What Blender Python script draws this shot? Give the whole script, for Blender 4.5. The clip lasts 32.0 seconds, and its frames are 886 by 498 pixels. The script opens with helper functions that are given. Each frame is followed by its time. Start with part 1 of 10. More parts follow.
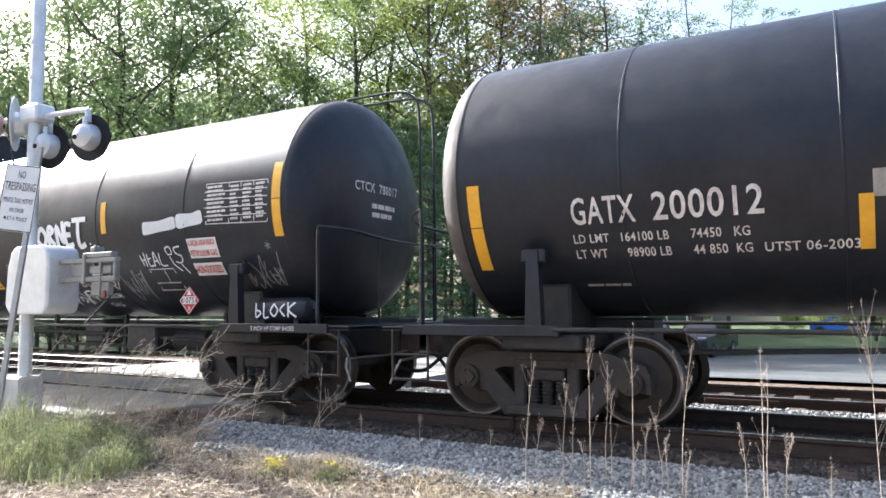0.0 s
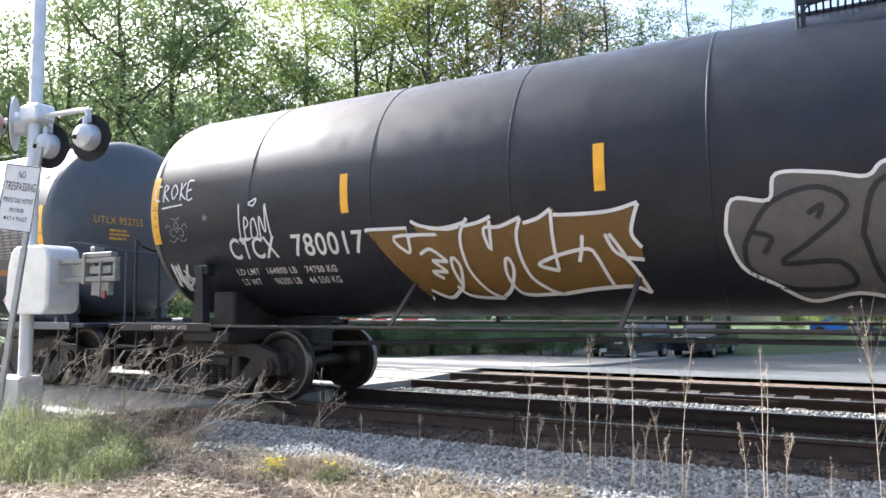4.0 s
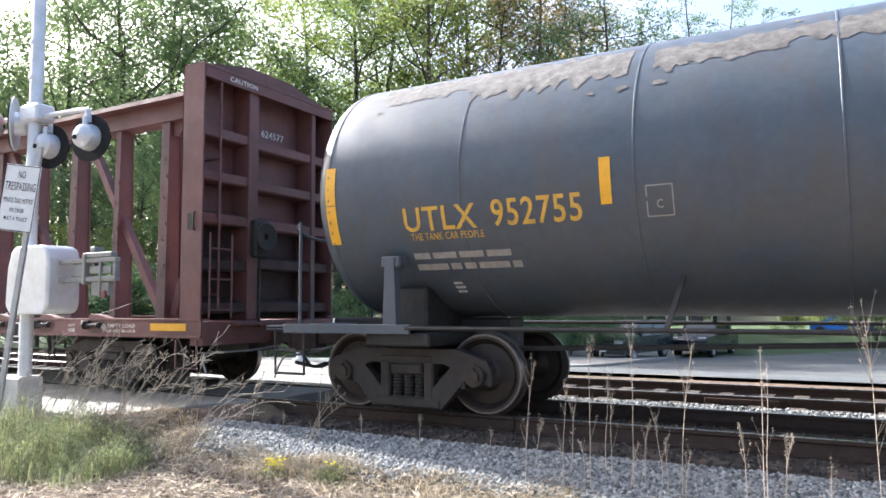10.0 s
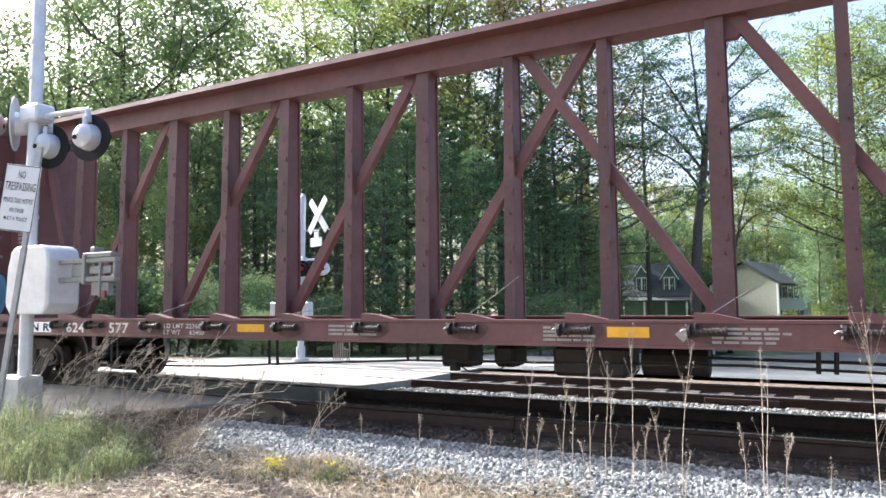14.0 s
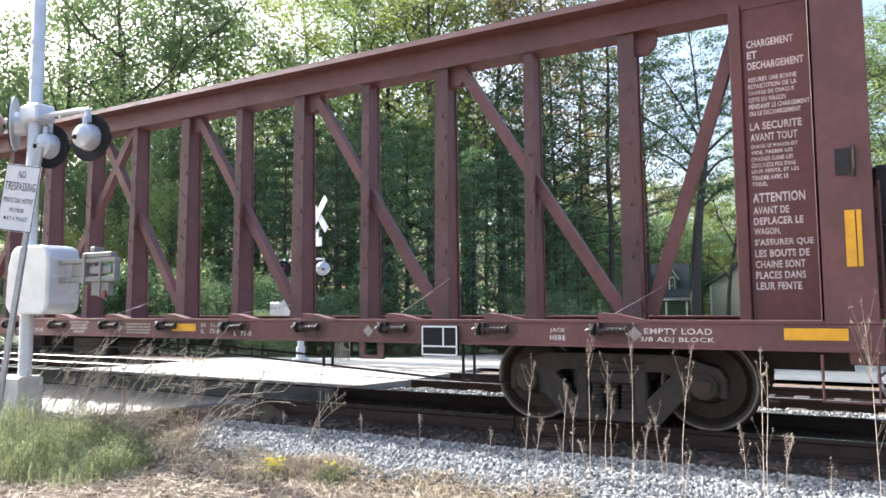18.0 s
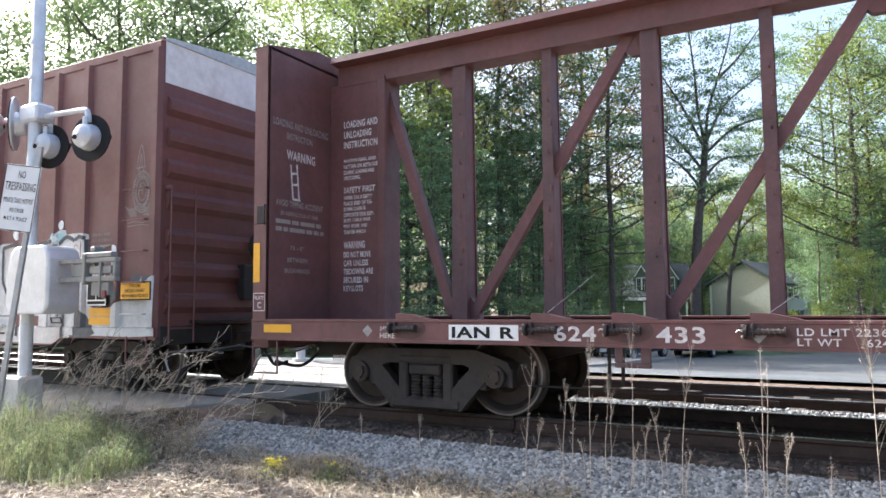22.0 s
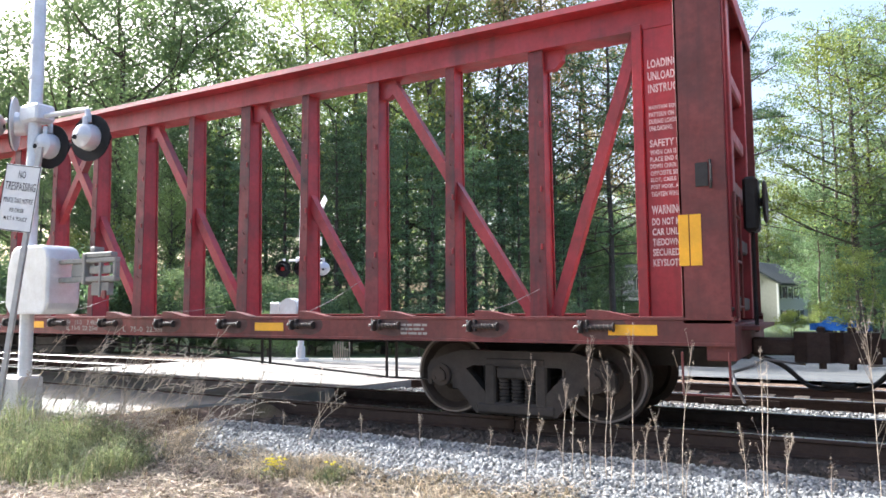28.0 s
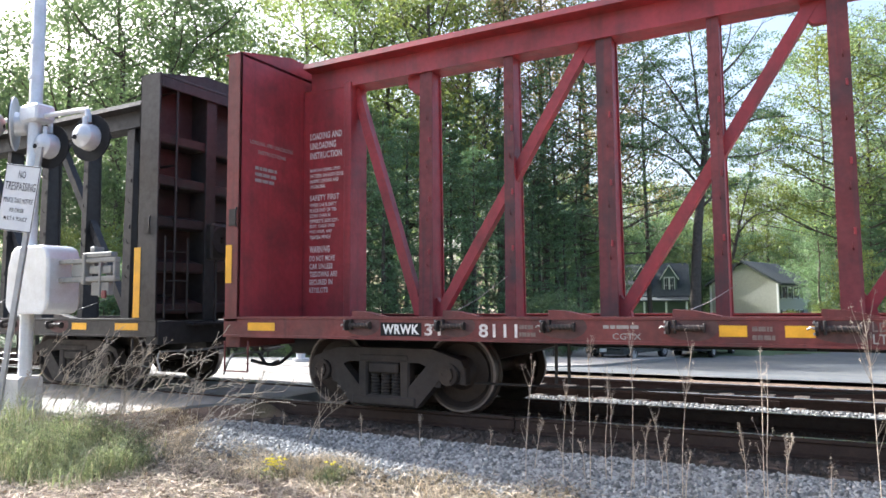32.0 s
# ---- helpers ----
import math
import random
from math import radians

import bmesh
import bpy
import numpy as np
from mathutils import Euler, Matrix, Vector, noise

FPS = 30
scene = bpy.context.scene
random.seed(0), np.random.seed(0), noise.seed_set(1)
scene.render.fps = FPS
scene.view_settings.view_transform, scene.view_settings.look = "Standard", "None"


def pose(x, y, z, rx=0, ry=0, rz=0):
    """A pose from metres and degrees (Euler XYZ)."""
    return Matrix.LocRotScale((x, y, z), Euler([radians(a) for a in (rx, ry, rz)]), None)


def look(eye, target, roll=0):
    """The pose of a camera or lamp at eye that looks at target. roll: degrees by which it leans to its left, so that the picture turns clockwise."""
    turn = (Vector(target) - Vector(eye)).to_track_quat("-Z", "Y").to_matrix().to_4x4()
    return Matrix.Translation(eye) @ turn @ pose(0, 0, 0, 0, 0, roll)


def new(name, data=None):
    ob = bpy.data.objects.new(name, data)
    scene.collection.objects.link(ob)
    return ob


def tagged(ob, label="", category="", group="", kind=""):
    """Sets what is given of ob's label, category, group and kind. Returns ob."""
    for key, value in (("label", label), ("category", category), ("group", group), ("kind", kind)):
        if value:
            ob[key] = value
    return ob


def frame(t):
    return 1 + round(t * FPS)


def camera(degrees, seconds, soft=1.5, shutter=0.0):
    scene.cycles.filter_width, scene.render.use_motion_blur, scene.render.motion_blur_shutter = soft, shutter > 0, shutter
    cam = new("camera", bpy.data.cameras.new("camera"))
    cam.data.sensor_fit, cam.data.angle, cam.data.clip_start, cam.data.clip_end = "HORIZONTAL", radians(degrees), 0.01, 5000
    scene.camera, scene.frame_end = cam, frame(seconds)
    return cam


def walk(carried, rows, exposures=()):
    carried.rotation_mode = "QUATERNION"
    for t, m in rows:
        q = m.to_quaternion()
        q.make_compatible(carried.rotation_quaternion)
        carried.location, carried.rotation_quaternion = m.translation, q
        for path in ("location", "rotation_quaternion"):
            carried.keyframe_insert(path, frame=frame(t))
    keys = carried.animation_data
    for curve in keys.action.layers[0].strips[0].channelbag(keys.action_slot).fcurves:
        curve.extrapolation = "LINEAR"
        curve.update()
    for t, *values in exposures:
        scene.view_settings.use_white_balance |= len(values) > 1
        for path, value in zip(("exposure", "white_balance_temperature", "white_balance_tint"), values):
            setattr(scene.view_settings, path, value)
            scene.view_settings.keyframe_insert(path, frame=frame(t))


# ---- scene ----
cam = camera(64.04, 32.0, soft=1.6)
EYE = pose(0, 0, 1.215, 94.608, 0.435, 28.943)
walk(cam, [(0, EYE), (32, EYE)])

# ---- light ----
SUN_EL, SUN_BETA = 35.0, 7.5          # height of the sun; its angle off the track's line
sun_dir = Vector((-math.cos(radians(SUN_EL)) * math.cos(radians(SUN_BETA)),
                  math.cos(radians(SUN_EL)) * math.sin(radians(SUN_BETA)), math.sin(radians(SUN_EL))))
world = bpy.data.worlds.new("sky")
scene.world = world
world.use_nodes = True
wn = world.node_tree
wn.nodes.clear()
sky = wn.nodes.new("ShaderNodeTexSky")
sky.sky_type, sky.sun_disc = "NISHITA", False
sky.sun_elevation = radians(SUN_EL)
sky.sun_rotation = math.atan2(sun_dir.x, sun_dir.y)
sky.dust_density = 6.0
sky.air_density = 1.0
bgd = wn.nodes.new("ShaderNodeBackground")
bgd.inputs["Strength"].default_value = 0.15
wout = wn.nodes.new("ShaderNodeOutputWorld")
wn.links.new(sky.outputs[0], bgd.inputs[0])
wn.links.new(bgd.outputs[0], wout.inputs[0])
lamp = bpy.data.lights.new("sun", "SUN")
lamp.energy, lamp.angle, lamp.color = 5.0, radians(0.6), (1.0, 0.972, 0.93)
sun = new("sun", lamp)
sun.matrix_world = look(sun_dir * 100, (0, 0, 0))
scene.view_settings.exposure = 1.65
scene.view_settings.use_white_balance = True
scene.view_settings.white_balance_temperature = 6000

# ---- numbers of the place ----
TRACK_Y = 8.163        # middle of the near track; rail top at z = RAIL_Z
RAIL_Z = -0.015
FAR_Y, FAR_Z = 11.85, -0.10
TRAIN = [(0, 0.0), (1, 3.89), (2, 7.80), (2.5, 9.76), (4.5, 17.79), (5, 19.73), (6, 23.64), (7, 27.56), (8, 31.57), (9, 35.55),
         (10, 39.51), (11, 43.52), (12, 47.59), (13, 51.55), (16, 63.53), (17, 67.58), (18, 71.60), (19, 75.58), (20, 79.63), (21, 83.69),
         (22, 87.68), (23, 91.73), (24, 95.85), (27, 108.12), (28, 112.23), (29, 116.35), (30, 120.48), (31, 124.63), (32, 128.78)]


# ---- mesh building ----
class Shape:
    """Collects points and faces of one mesh."""

    def __init__(self):
        self.v, self.f, self.smooth = [], [], False

    def add(self, pts, faces):
        n = len(self.v)
        self.v.extend(tuple(p) for p in pts)
        self.f.extend(tuple(i + n for i in q) for q in faces)
        return self

    def box(self, x0, x1, y0, y1, z0, z1, c=0.006):
        x0, x1, y0, y1, z0, z1 = min(x0, x1), max(x0, x1), min(y0, y1), max(y0, y1), min(z0, z1), max(z0, z1)
        c = min(c, (x1 - x0) / 3, (y1 - y0) / 3, (z1 - z0) / 3)
        pts, idx = [], {}
        for sx in (0, 1):
            for sy in (0, 1):
                for sz in (0, 1):
                    for ax in range(3):
                        p = [(x0, x1)[sx], (y0, y1)[sy], (z0, z1)[sz]]
                        for k, s in enumerate((sx, sy, sz)):
                            if k != ax:
                                p[k] += c if s == 0 else -c
                        idx[sx, sy, sz, ax] = len(pts)
                        pts.append(p)
        fs = []
        for ax in range(3):
            o = [k for k in range(3) if k != ax]
            for s in (0, 1):
                ring = []
                for a, b in ((0, 0), (1, 0), (1, 1), (0, 1)):
                    k = [0, 0, 0]
                    k[ax], k[o[0]], k[o[1]] = s, a, b
                    ring.append(idx[k[0], k[1], k[2], ax])
                flip = (s == 0) != (ax == 1)
                fs.append(ring[::-1] if flip else ring)
        for ax in range(3):
            o = [k for k in range(3) if k != ax]
            for a in (0, 1):
                for b in (0, 1):
                    q = []
                    for s in (0, 1):
                        k = [0, 0, 0]
                        k[ax], k[o[0]], k[o[1]] = s, a, b
                        q.append((idx[tuple(k) + (o[0],)], idx[tuple(k) + (o[1],)]))
                    r = [q[0][0], q[0][1], q[1][1], q[1][0]]
                    flip = (a == b) != (ax == 1)
                    fs.append(r if flip else r[::-1])
        for sx in (0, 1):
            for sy in (0, 1):
                for sz in (0, 1):
                    t = [idx[sx, sy, sz, k] for k in range(3)]
                    fs.append(t if (sx + sy + sz) % 2 else t[::-1])
        return self.add(pts, fs)

    def beam(self, p0, p1, w, d, up=(0, 0, 1)):
        """A square bar from p0 to p1, w across and d along the up direction."""
        a, b = Vector(p0), Vector(p1)
        ax = (b - a).normalized()
        s = ax.cross(Vector(up))
        if s.length < 1e-4:
            s = ax.cross(Vector((1, 0, 0)))
        s.normalize()
        u = s.cross(ax)
        pts = []
        for q in (a, b):
            for i, j in ((-1, -1), (1, -1), (1, 1), (-1, 1)):
                pts.append(q + s * (i * w / 2) + u * (j * d / 2))
        return self.add(pts, [(0, 1, 5, 4), (1, 2, 6, 5), (2, 3, 7, 6), (3, 0, 4, 7), (3, 2, 1, 0), (4, 5, 6, 7)])

    def cyl(self, p0, p1, r, n=14, r1=None, caps=True):
        r1 = r if r1 is None else r1
        a, b = Vector(p0), Vector(p1)
        ax = (b - a).normalized()
        s = ax.orthogonal().normalized()
        u = ax.cross(s)
        pts = []
        for q, rr in ((a, r), (b, r1)):
            for i in range(n):
                t = 2 * math.pi * i / n
                pts.append(q + s * (rr * math.cos(t)) + u * (rr * math.sin(t)))
        fs = [(i, (i + 1) % n, n + (i + 1) % n, n + i) for i in range(n)]
        if caps:
            fs += [tuple(range(n - 1, -1, -1)), tuple(range(n, 2 * n))]
        return self.add(pts, fs)

    def pipe(self, path, r, n=8):
        path = [Vector(p) for p in path]
        pts, fs = [], []
        s = None
        for i, p in enumerate(path):
            d = (path[min(i + 1, len(path) - 1)] - path[max(i - 1, 0)]).normalized()
            if s is None:
                s = d.orthogonal().normalized()
            else:
                s = (s - d * s.dot(d)).normalized()
            u = d.cross(s)
            rr = r[i] if isinstance(r, (list, tuple)) else r
            pts += [p + s * (rr * math.cos(2 * math.pi * k / n)) + u * (rr * math.sin(2 * math.pi * k / n)) for k in range(n)]
        m = len(path)
        for i in range(m - 1):
            fs += [(i * n + k, i * n + (k + 1) % n, (i + 1) * n + (k + 1) % n, (i + 1) * n + k) for k in range(n)]
        fs += [tuple(range(n - 1, -1, -1)), tuple(range((m - 1) * n, m * n))]
        return self.add(pts, fs)

    def lathe(self, prof, origin, axis="x", n=32, close=False):
        """Turns (along, radius) pairs round an axis."""
        pts, fs = [], []
        for a, r in prof:
            for k in range(n):
                t = 2 * math.pi * k / n
                c, s = r * math.cos(t), r * math.sin(t)
                q = {"x": (a, c, s), "y": (c, a, s), "z": (c, s, a)}[axis]
                pts.append((origin[0] + q[0], origin[1] + q[1], origin[2] + q[2]))
        m = len(prof)
        for i in range(m - 1):
            for k in range(n):
                q = (i * n + k, i * n + (k + 1) % n, (i + 1) * n + (k + 1) % n, (i + 1) * n + k)
                fs.append(q if axis != "y" else q[::-1])
        if close:
            a, b = tuple(range(n)), tuple(range((m - 1) * n, m * n))
            fs += [a[::-1], b]
        return self.add(pts, fs)

    def prism(self, poly, axis, a0, a1):
        """A polygon (of the two other axes, in order) drawn out along an axis."""
        n, pts = len(poly), []
        for a in (a0, a1):
            for p, q in poly:
                pts.append({"x": (a, p, q), "y": (p, a, q), "z": (p, q, a)}[axis])
        fs = [tuple(range(n)), tuple(range(2 * n - 1, n - 1, -1))] + [((i + 1) % n, i, n + i, n + (i + 1) % n) for i in range(n)]
        return self.add(pts, fs)

    def loft(self, low, z0, high, z1):
        """Skin between two outlines of equal count at two heights."""
        n = len(low)
        pts = [(p, q, z0) for p, q in low] + [(p, q, z1) for p, q in high]
        return self.add(pts, [((i + 1) % n, i, n + i, n + (i + 1) % n) for i in range(n)] + [tuple(range(n)), tuple(range(2 * n - 1, n - 1, -1))])

    def stroke(self, path, w):
        """A flat painted line in (u, v)."""
        pts, fs = [], []
        path = [Vector((p[0], p[1])) for p in path]
        for i, p in enumerate(path):
            d = path[min(i + 1, len(path) - 1)] - path[max(i - 1, 0)]
            d = d.normalized() if d.length > 1e-9 else Vector((1, 0))
            nrm = Vector((-d.y, d.x)) * (w / 2)
            pts += [(p.x + nrm.x, p.y + nrm.y, 0), (p.x - nrm.x, p.y - nrm.y, 0)]
        for i in range(len(path) - 1):
            fs.append((2 * i, 2 * i + 1, 2 * i + 3, 2 * i + 2))
        return self.add(pts, fs)

    def map(self, fn):
        self.v = [fn(*p) for p in self.v]
        return self

    def mesh(self, name, material, smooth=None):
        me = bpy.data.meshes.new(name)
        me.from_pydata([tuple(p) for p in self.v], [], self.f)
        me.materials.append(material)
        bm = bmesh.new()
        bm.from_mesh(me)
        if self.fix:
            bmesh.ops.recalc_face_normals(bm, faces=bm.faces)
        bm.to_mesh(me)
        bm.free()
        if smooth if smooth is not None else self.smooth:
            me.polygons.foreach_set("use_smooth", [True] * len(me.polygons))
            me.set_sharp_from_angle(angle=radians(38))
        me.update()
        return me

    fix = True


def part(name, shape, material, parent=None, label="", smooth=False, at=None):
    ob = new(name, shape.mesh(name, material, smooth))
    if parent:
        ob.parent = parent
    if at is not None:
        ob.matrix_basis = at
    if label:
        ob["label"] = label
    return ob


def thing(name, at, label, category, group="", kind=""):
    ob = new(name)
    ob.matrix_basis = at
    ob.empty_display_size = 0.2
    return tagged(ob, label, category, group, kind)


def spline(pts, k=6):
    """Rounds a polyline into a smooth one."""
    out = []
    P = [Vector(p) for p in pts]
    for i in range(len(P) - 1):
        a, b, c, d = P[max(i - 1, 0)], P[i], P[i + 1], P[min(i + 2, len(P) - 1)]
        for j in range(k):
            t = j / k
            out.append(0.5 * ((2 * b) + (c - a) * t + (2 * a - 5 * b + 4 * c - d) * t * t + (3 * b - a - 3 * c + d) * t ** 3))
    return out + [P[-1]]


# ---- materials ----
def mat(name, col, rough=0.6, metal=0.0, var=0.12, scale=6.0, bump=0.0, bscale=40.0, dirt=None, dirt_amt=0.4, dirt_scale=1.2,
        streak=0.0, island=0.0, objrand=0.0, translucent=0.0, spec=0.5, coat=0.0):
    """A surface with colour changes at two scales, fine relief, blotches of dirt and streaks that run down."""
    m = bpy.data.materials.new(name)
    m.use_nodes = True
    nt = m.node_tree
    bs = nt.nodes["Principled BSDF"]
    L = nt.links.new
    tc = nt.nodes.new("ShaderNodeTexCoord")
    rgb = nt.nodes.new("ShaderNodeRGB")
    rgb.outputs[0].default_value = (*col, 1)
    cur = rgb.outputs[0]

    def noise_tex(sc, detail=5, vec=None, rough_=0.6):
        n = nt.nodes.new("ShaderNodeTexNoise")
        n.inputs["Scale"].default_value, n.inputs["Detail"].default_value, n.inputs["Roughness"].default_value = sc, detail, rough_
        L(vec or tc.outputs["Object"], n.inputs["Vector"])
        return n.outputs["Fac"]

    def ramp(fac, lo, hi, a=0.0, b=1.0):
        r = nt.nodes.new("ShaderNodeMapRange")
        r.inputs[1].default_value, r.inputs[2].default_value, r.inputs[3].default_value, r.inputs[4].default_value = lo, hi, a, b
        L(fac, r.inputs[0])
        return r.outputs[0]

    def mix(fac, a, b, mode="MIX"):
        x = nt.nodes.new("ShaderNodeMix")
        x.data_type, x.blend_type = "RGBA", mode
        if isinstance(fac, float):
            x.inputs[0].default_value = fac
        else:
            L(fac, x.inputs[0])
        for k, s in ((6, a), (7, b)):
            if isinstance(s, tuple):
                x.inputs[k].default_value = (*s, 1)
            else:
                L(s, x.inputs[k])
        return x.outputs[2]

    def brighten(c, fac):
        h = nt.nodes.new("ShaderNodeHueSaturation")
        L(c, h.inputs["Color"])
        L(fac, h.inputs["Value"])
        return h.outputs[0]

    if var:
        n1, n2 = noise_tex(scale), noise_tex(scale * 9, 3)
        a = ramp(n1, 0.3, 0.7, 1 - var, 1 + var)
        cur = brighten(cur, a)
        cur = brighten(cur, ramp(n2, 0.3, 0.7, 1 - var * 0.6, 1 + var * 0.6))
    if streak:
        mp = nt.nodes.new("ShaderNodeMapping")
        mp.inputs["Scale"].default_value = (7.0, 7.0, 0.35)
        L(tc.outputs["Object"], mp.inputs["Vector"])
        st = ramp(noise_tex(1.0, 4, mp.outputs[0]), 0.5, 0.75, 0.0, streak)
        cur = mix(st, cur, dirt or (0.1, 0.09, 0.08))
    if dirt:
        d = ramp(noise_tex(dirt_scale, 6), 0.48, 0.72, 0.0, dirt_amt)
        cur = mix(d, cur, dirt)
    if island or objrand:
        if island:
            g = nt.nodes.new("ShaderNodeNewGeometry")
            cur = brighten(cur, ramp(g.outputs["Random Per Island"], 0, 1, 1 - island, 1 + island))
        if objrand:
            o = nt.nodes.new("ShaderNodeObjectInfo")
            cur = brighten(cur, ramp(o.outputs["Random"], 0, 1, 1 - objrand, 1 + objrand))
    L(cur, bs.inputs["Base Color"])
    bs.inputs["Roughness"].default_value = rough
    if var:
        L(ramp(noise_tex(scale * 2.3, 4), 0.3, 0.7, max(rough - 0.1, 0.02), min(rough + 0.1, 1)), bs.inputs["Roughness"])
    bs.inputs["Metallic"].default_value = metal
    bs.inputs["Specular IOR Level"].default_value = spec
    bs.inputs["Coat Weight"].default_value = coat
    if bump:
        bp = nt.nodes.new("ShaderNodeBump")
        bp.inputs["Strength"].default_value, bp.inputs["Distance"].default_value = bump, 0.02
        L(noise_tex(bscale, 6), bp.inputs["Height"])
        L(bp.outputs[0], bs.inputs["Normal"])
    if translucent:
        tr = nt.nodes.new("ShaderNodeBsdfTranslucent")
        L(mix(1.0, cur, (1.0, 1.0, 0.75), "MULTIPLY"), tr.inputs[0])
        ms = nt.nodes.new("ShaderNodeMixShader")
        ms.inputs[0].default_value = translucent
        out = nt.nodes["Material Output"]
        L(bs.outputs[0], ms.inputs[1])
        L(tr.outputs[0], ms.inputs[2])
        L(ms.outputs[0], out.inputs[0])
    return m


BLACK = mat("black_tank_paint", (0.017, 0.020, 0.027), 0.40, var=0.25, scale=1.5, dirt=(0.035, 0.034, 0.034), dirt_amt=0.35, streak=0.25, spec=0.30)
# black paint with dust, lightened to carry the sun on the rear heads
SUNDUSTY = mat("sunlit_dusty_black_paint", (0.075, 0.066, 0.06), 0.7, var=0.2, scale=1.5, dirt=(0.19, 0.17, 0.15), dirt_amt=0.5, streak=0.3)
GREY = mat("grey_tank_paint", (0.070, 0.087, 0.110), 0.40, var=0.15, scale=1.2, dirt=(0.085, 0.07, 0.055), dirt_amt=0.45, streak=0.5, spec=0.4)
BROWN = mat("oxide_red_paint", (0.142, 0.062, 0.058), 0.6, var=0.16, scale=1.6, dirt=(0.085, 0.045, 0.035), dirt_amt=0.5, streak=0.35, bump=0.05)
BOXRED = mat("boxcar_red_paint", (0.15, 0.062, 0.057), 0.6, var=0.14, scale=1.3, dirt=(0.12, 0.055, 0.045), dirt_amt=0.5, streak=0.4, bump=0.04)
RED = mat("bright_red_paint", (0.30, 0.036, 0.043), 0.5, var=0.2, scale=1.7, dirt=(0.10, 0.032, 0.032), dirt_amt=0.6, dirt_scale=2.2, streak=0.5, bump=0.04)
DARKCAR = mat("weathered_black_paint", (0.022, 0.021, 0.022), 0.6, var=0.3, dirt=(0.05, 0.04, 0.035), dirt_amt=0.4)
SOOTRED = mat("sooty_red_flange", (0.15, 0.032, 0.034), 0.65, var=0.3, scale=1.4, dirt=(0.034, 0.032, 0.034), dirt_amt=1.0, dirt_scale=1.1, streak=0.9, bump=0.06)
SOOTBROWN = mat("sooty_brown_flange", (0.11, 0.055, 0.053), 0.65, var=0.2, scale=2.0, dirt=(0.055, 0.042, 0.04), dirt_amt=0.7, dirt_scale=0.9, streak=0.45, bump=0.06)
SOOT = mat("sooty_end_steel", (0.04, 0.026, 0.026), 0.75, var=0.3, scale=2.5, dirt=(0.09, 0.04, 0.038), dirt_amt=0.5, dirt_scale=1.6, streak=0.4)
IRON = mat("dirty_iron", (0.032, 0.027, 0.024), 0.7, 0.15, var=0.3, scale=5, dirt=(0.07, 0.05, 0.04), dirt_amt=0.4, bump=0.15, bscale=30)
UNDER = mat("underframe_black", (0.018, 0.017, 0.017), 0.65, var=0.3, scale=4, dirt=(0.05, 0.04, 0.03), dirt_amt=0.4)
WHEEL = mat("wheel_steel", (0.045, 0.034, 0.028), 0.55, 0.4, var=0.25, scale=6, dirt=(0.03, 0.02, 0.02), dirt_amt=0.5)
TREAD = mat("polished_tread", (0.20, 0.18, 0.17), 0.45, 0.9, var=0.15)
YELLOW = mat("reflective_yellow", (0.78, 0.40, 0.02), 0.5, var=0.08, scale=8, dirt=(0.4, 0.22, 0.04), dirt_amt=0.3, dirt_scale=6)
WHITE = mat("white_paint", (0.66, 0.66, 0.65), 0.6, var=0.1, scale=9, dirt=(0.4, 0.36, 0.32), dirt_amt=0.4, dirt_scale=3)
STENCIL = mat("worn_stencil", (0.64, 0.61, 0.59), 0.65, var=0.2, scale=14, dirt=(0.33, 0.2, 0.18), dirt_amt=0.6, dirt_scale=9)
FADED = mat("faded_stencil", (0.30, 0.28, 0.26), 0.7, var=0.2, scale=14)
PINK = mat("faded_red_lettering", (0.55, 0.10, 0.10), 0.6, var=0.1)
GOLD = mat("yellow_lettering", (0.62, 0.36, 0.05), 0.6, var=0.15, scale=12, dirt=(0.2, 0.15, 0.08), dirt_amt=0.4, dirt_scale=8)
RAILSIDE = mat("rusty_rail", (0.05, 0.030, 0.022), 0.8, 0.2, var=0.25, scale=8, dirt=(0.05, 0.03, 0.022), bump=0.1)
RAILTOP = mat("worn_rail_head", (0.34, 0.32, 0.31), 0.3, 0.9, var=0.15, scale=5)
WORNPRINT = mat("worn_print", (0.17, 0.13, 0.115), 0.75, var=0.25, scale=14)
OLDTIE = mat("sun_bleached_tie", (0.055, 0.042, 0.032), 0.85, var=0.3, scale=7, bump=0.4, bscale=25, objrand=0.3, dirt=(0.06, 0.045, 0.034), dirt_amt=0.6)
TIE = mat("weathered_tie", (0.095, 0.067, 0.05), 0.85, var=0.25, scale=7, bump=0.4, bscale=25, objrand=0.25, dirt=(0.06, 0.045, 0.035), dirt_amt=0.5)
STONE = mat("ballast_stone", (0.225, 0.226, 0.22), 0.85, var=0.2, scale=20, island=0.6, bump=0.2, bscale=90)
FOUL = mat("oily_track_dirt", (0.055, 0.042, 0.033), 0.95, var=0.35, scale=6, bump=0.9, bscale=40, dirt=(0.10, 0.08, 0.06), dirt_amt=0.4, dirt_scale=3)
FOULSTONE = mat("oily_stone", (0.075, 0.06, 0.05), 0.9, var=0.2, scale=20, island=0.45)
BEDMAT = mat("ballast_bed", (0.10, 0.095, 0.09), 0.9, var=0.4, scale=30, bump=0.9, bscale=45)
ASPHALT = mat("worn_asphalt", (0.26, 0.245, 0.22), 0.85, var=0.15, scale=2, bump=0.25, bscale=120, dirt=(0.215, 0.205, 0.19), dirt_amt=0.4)
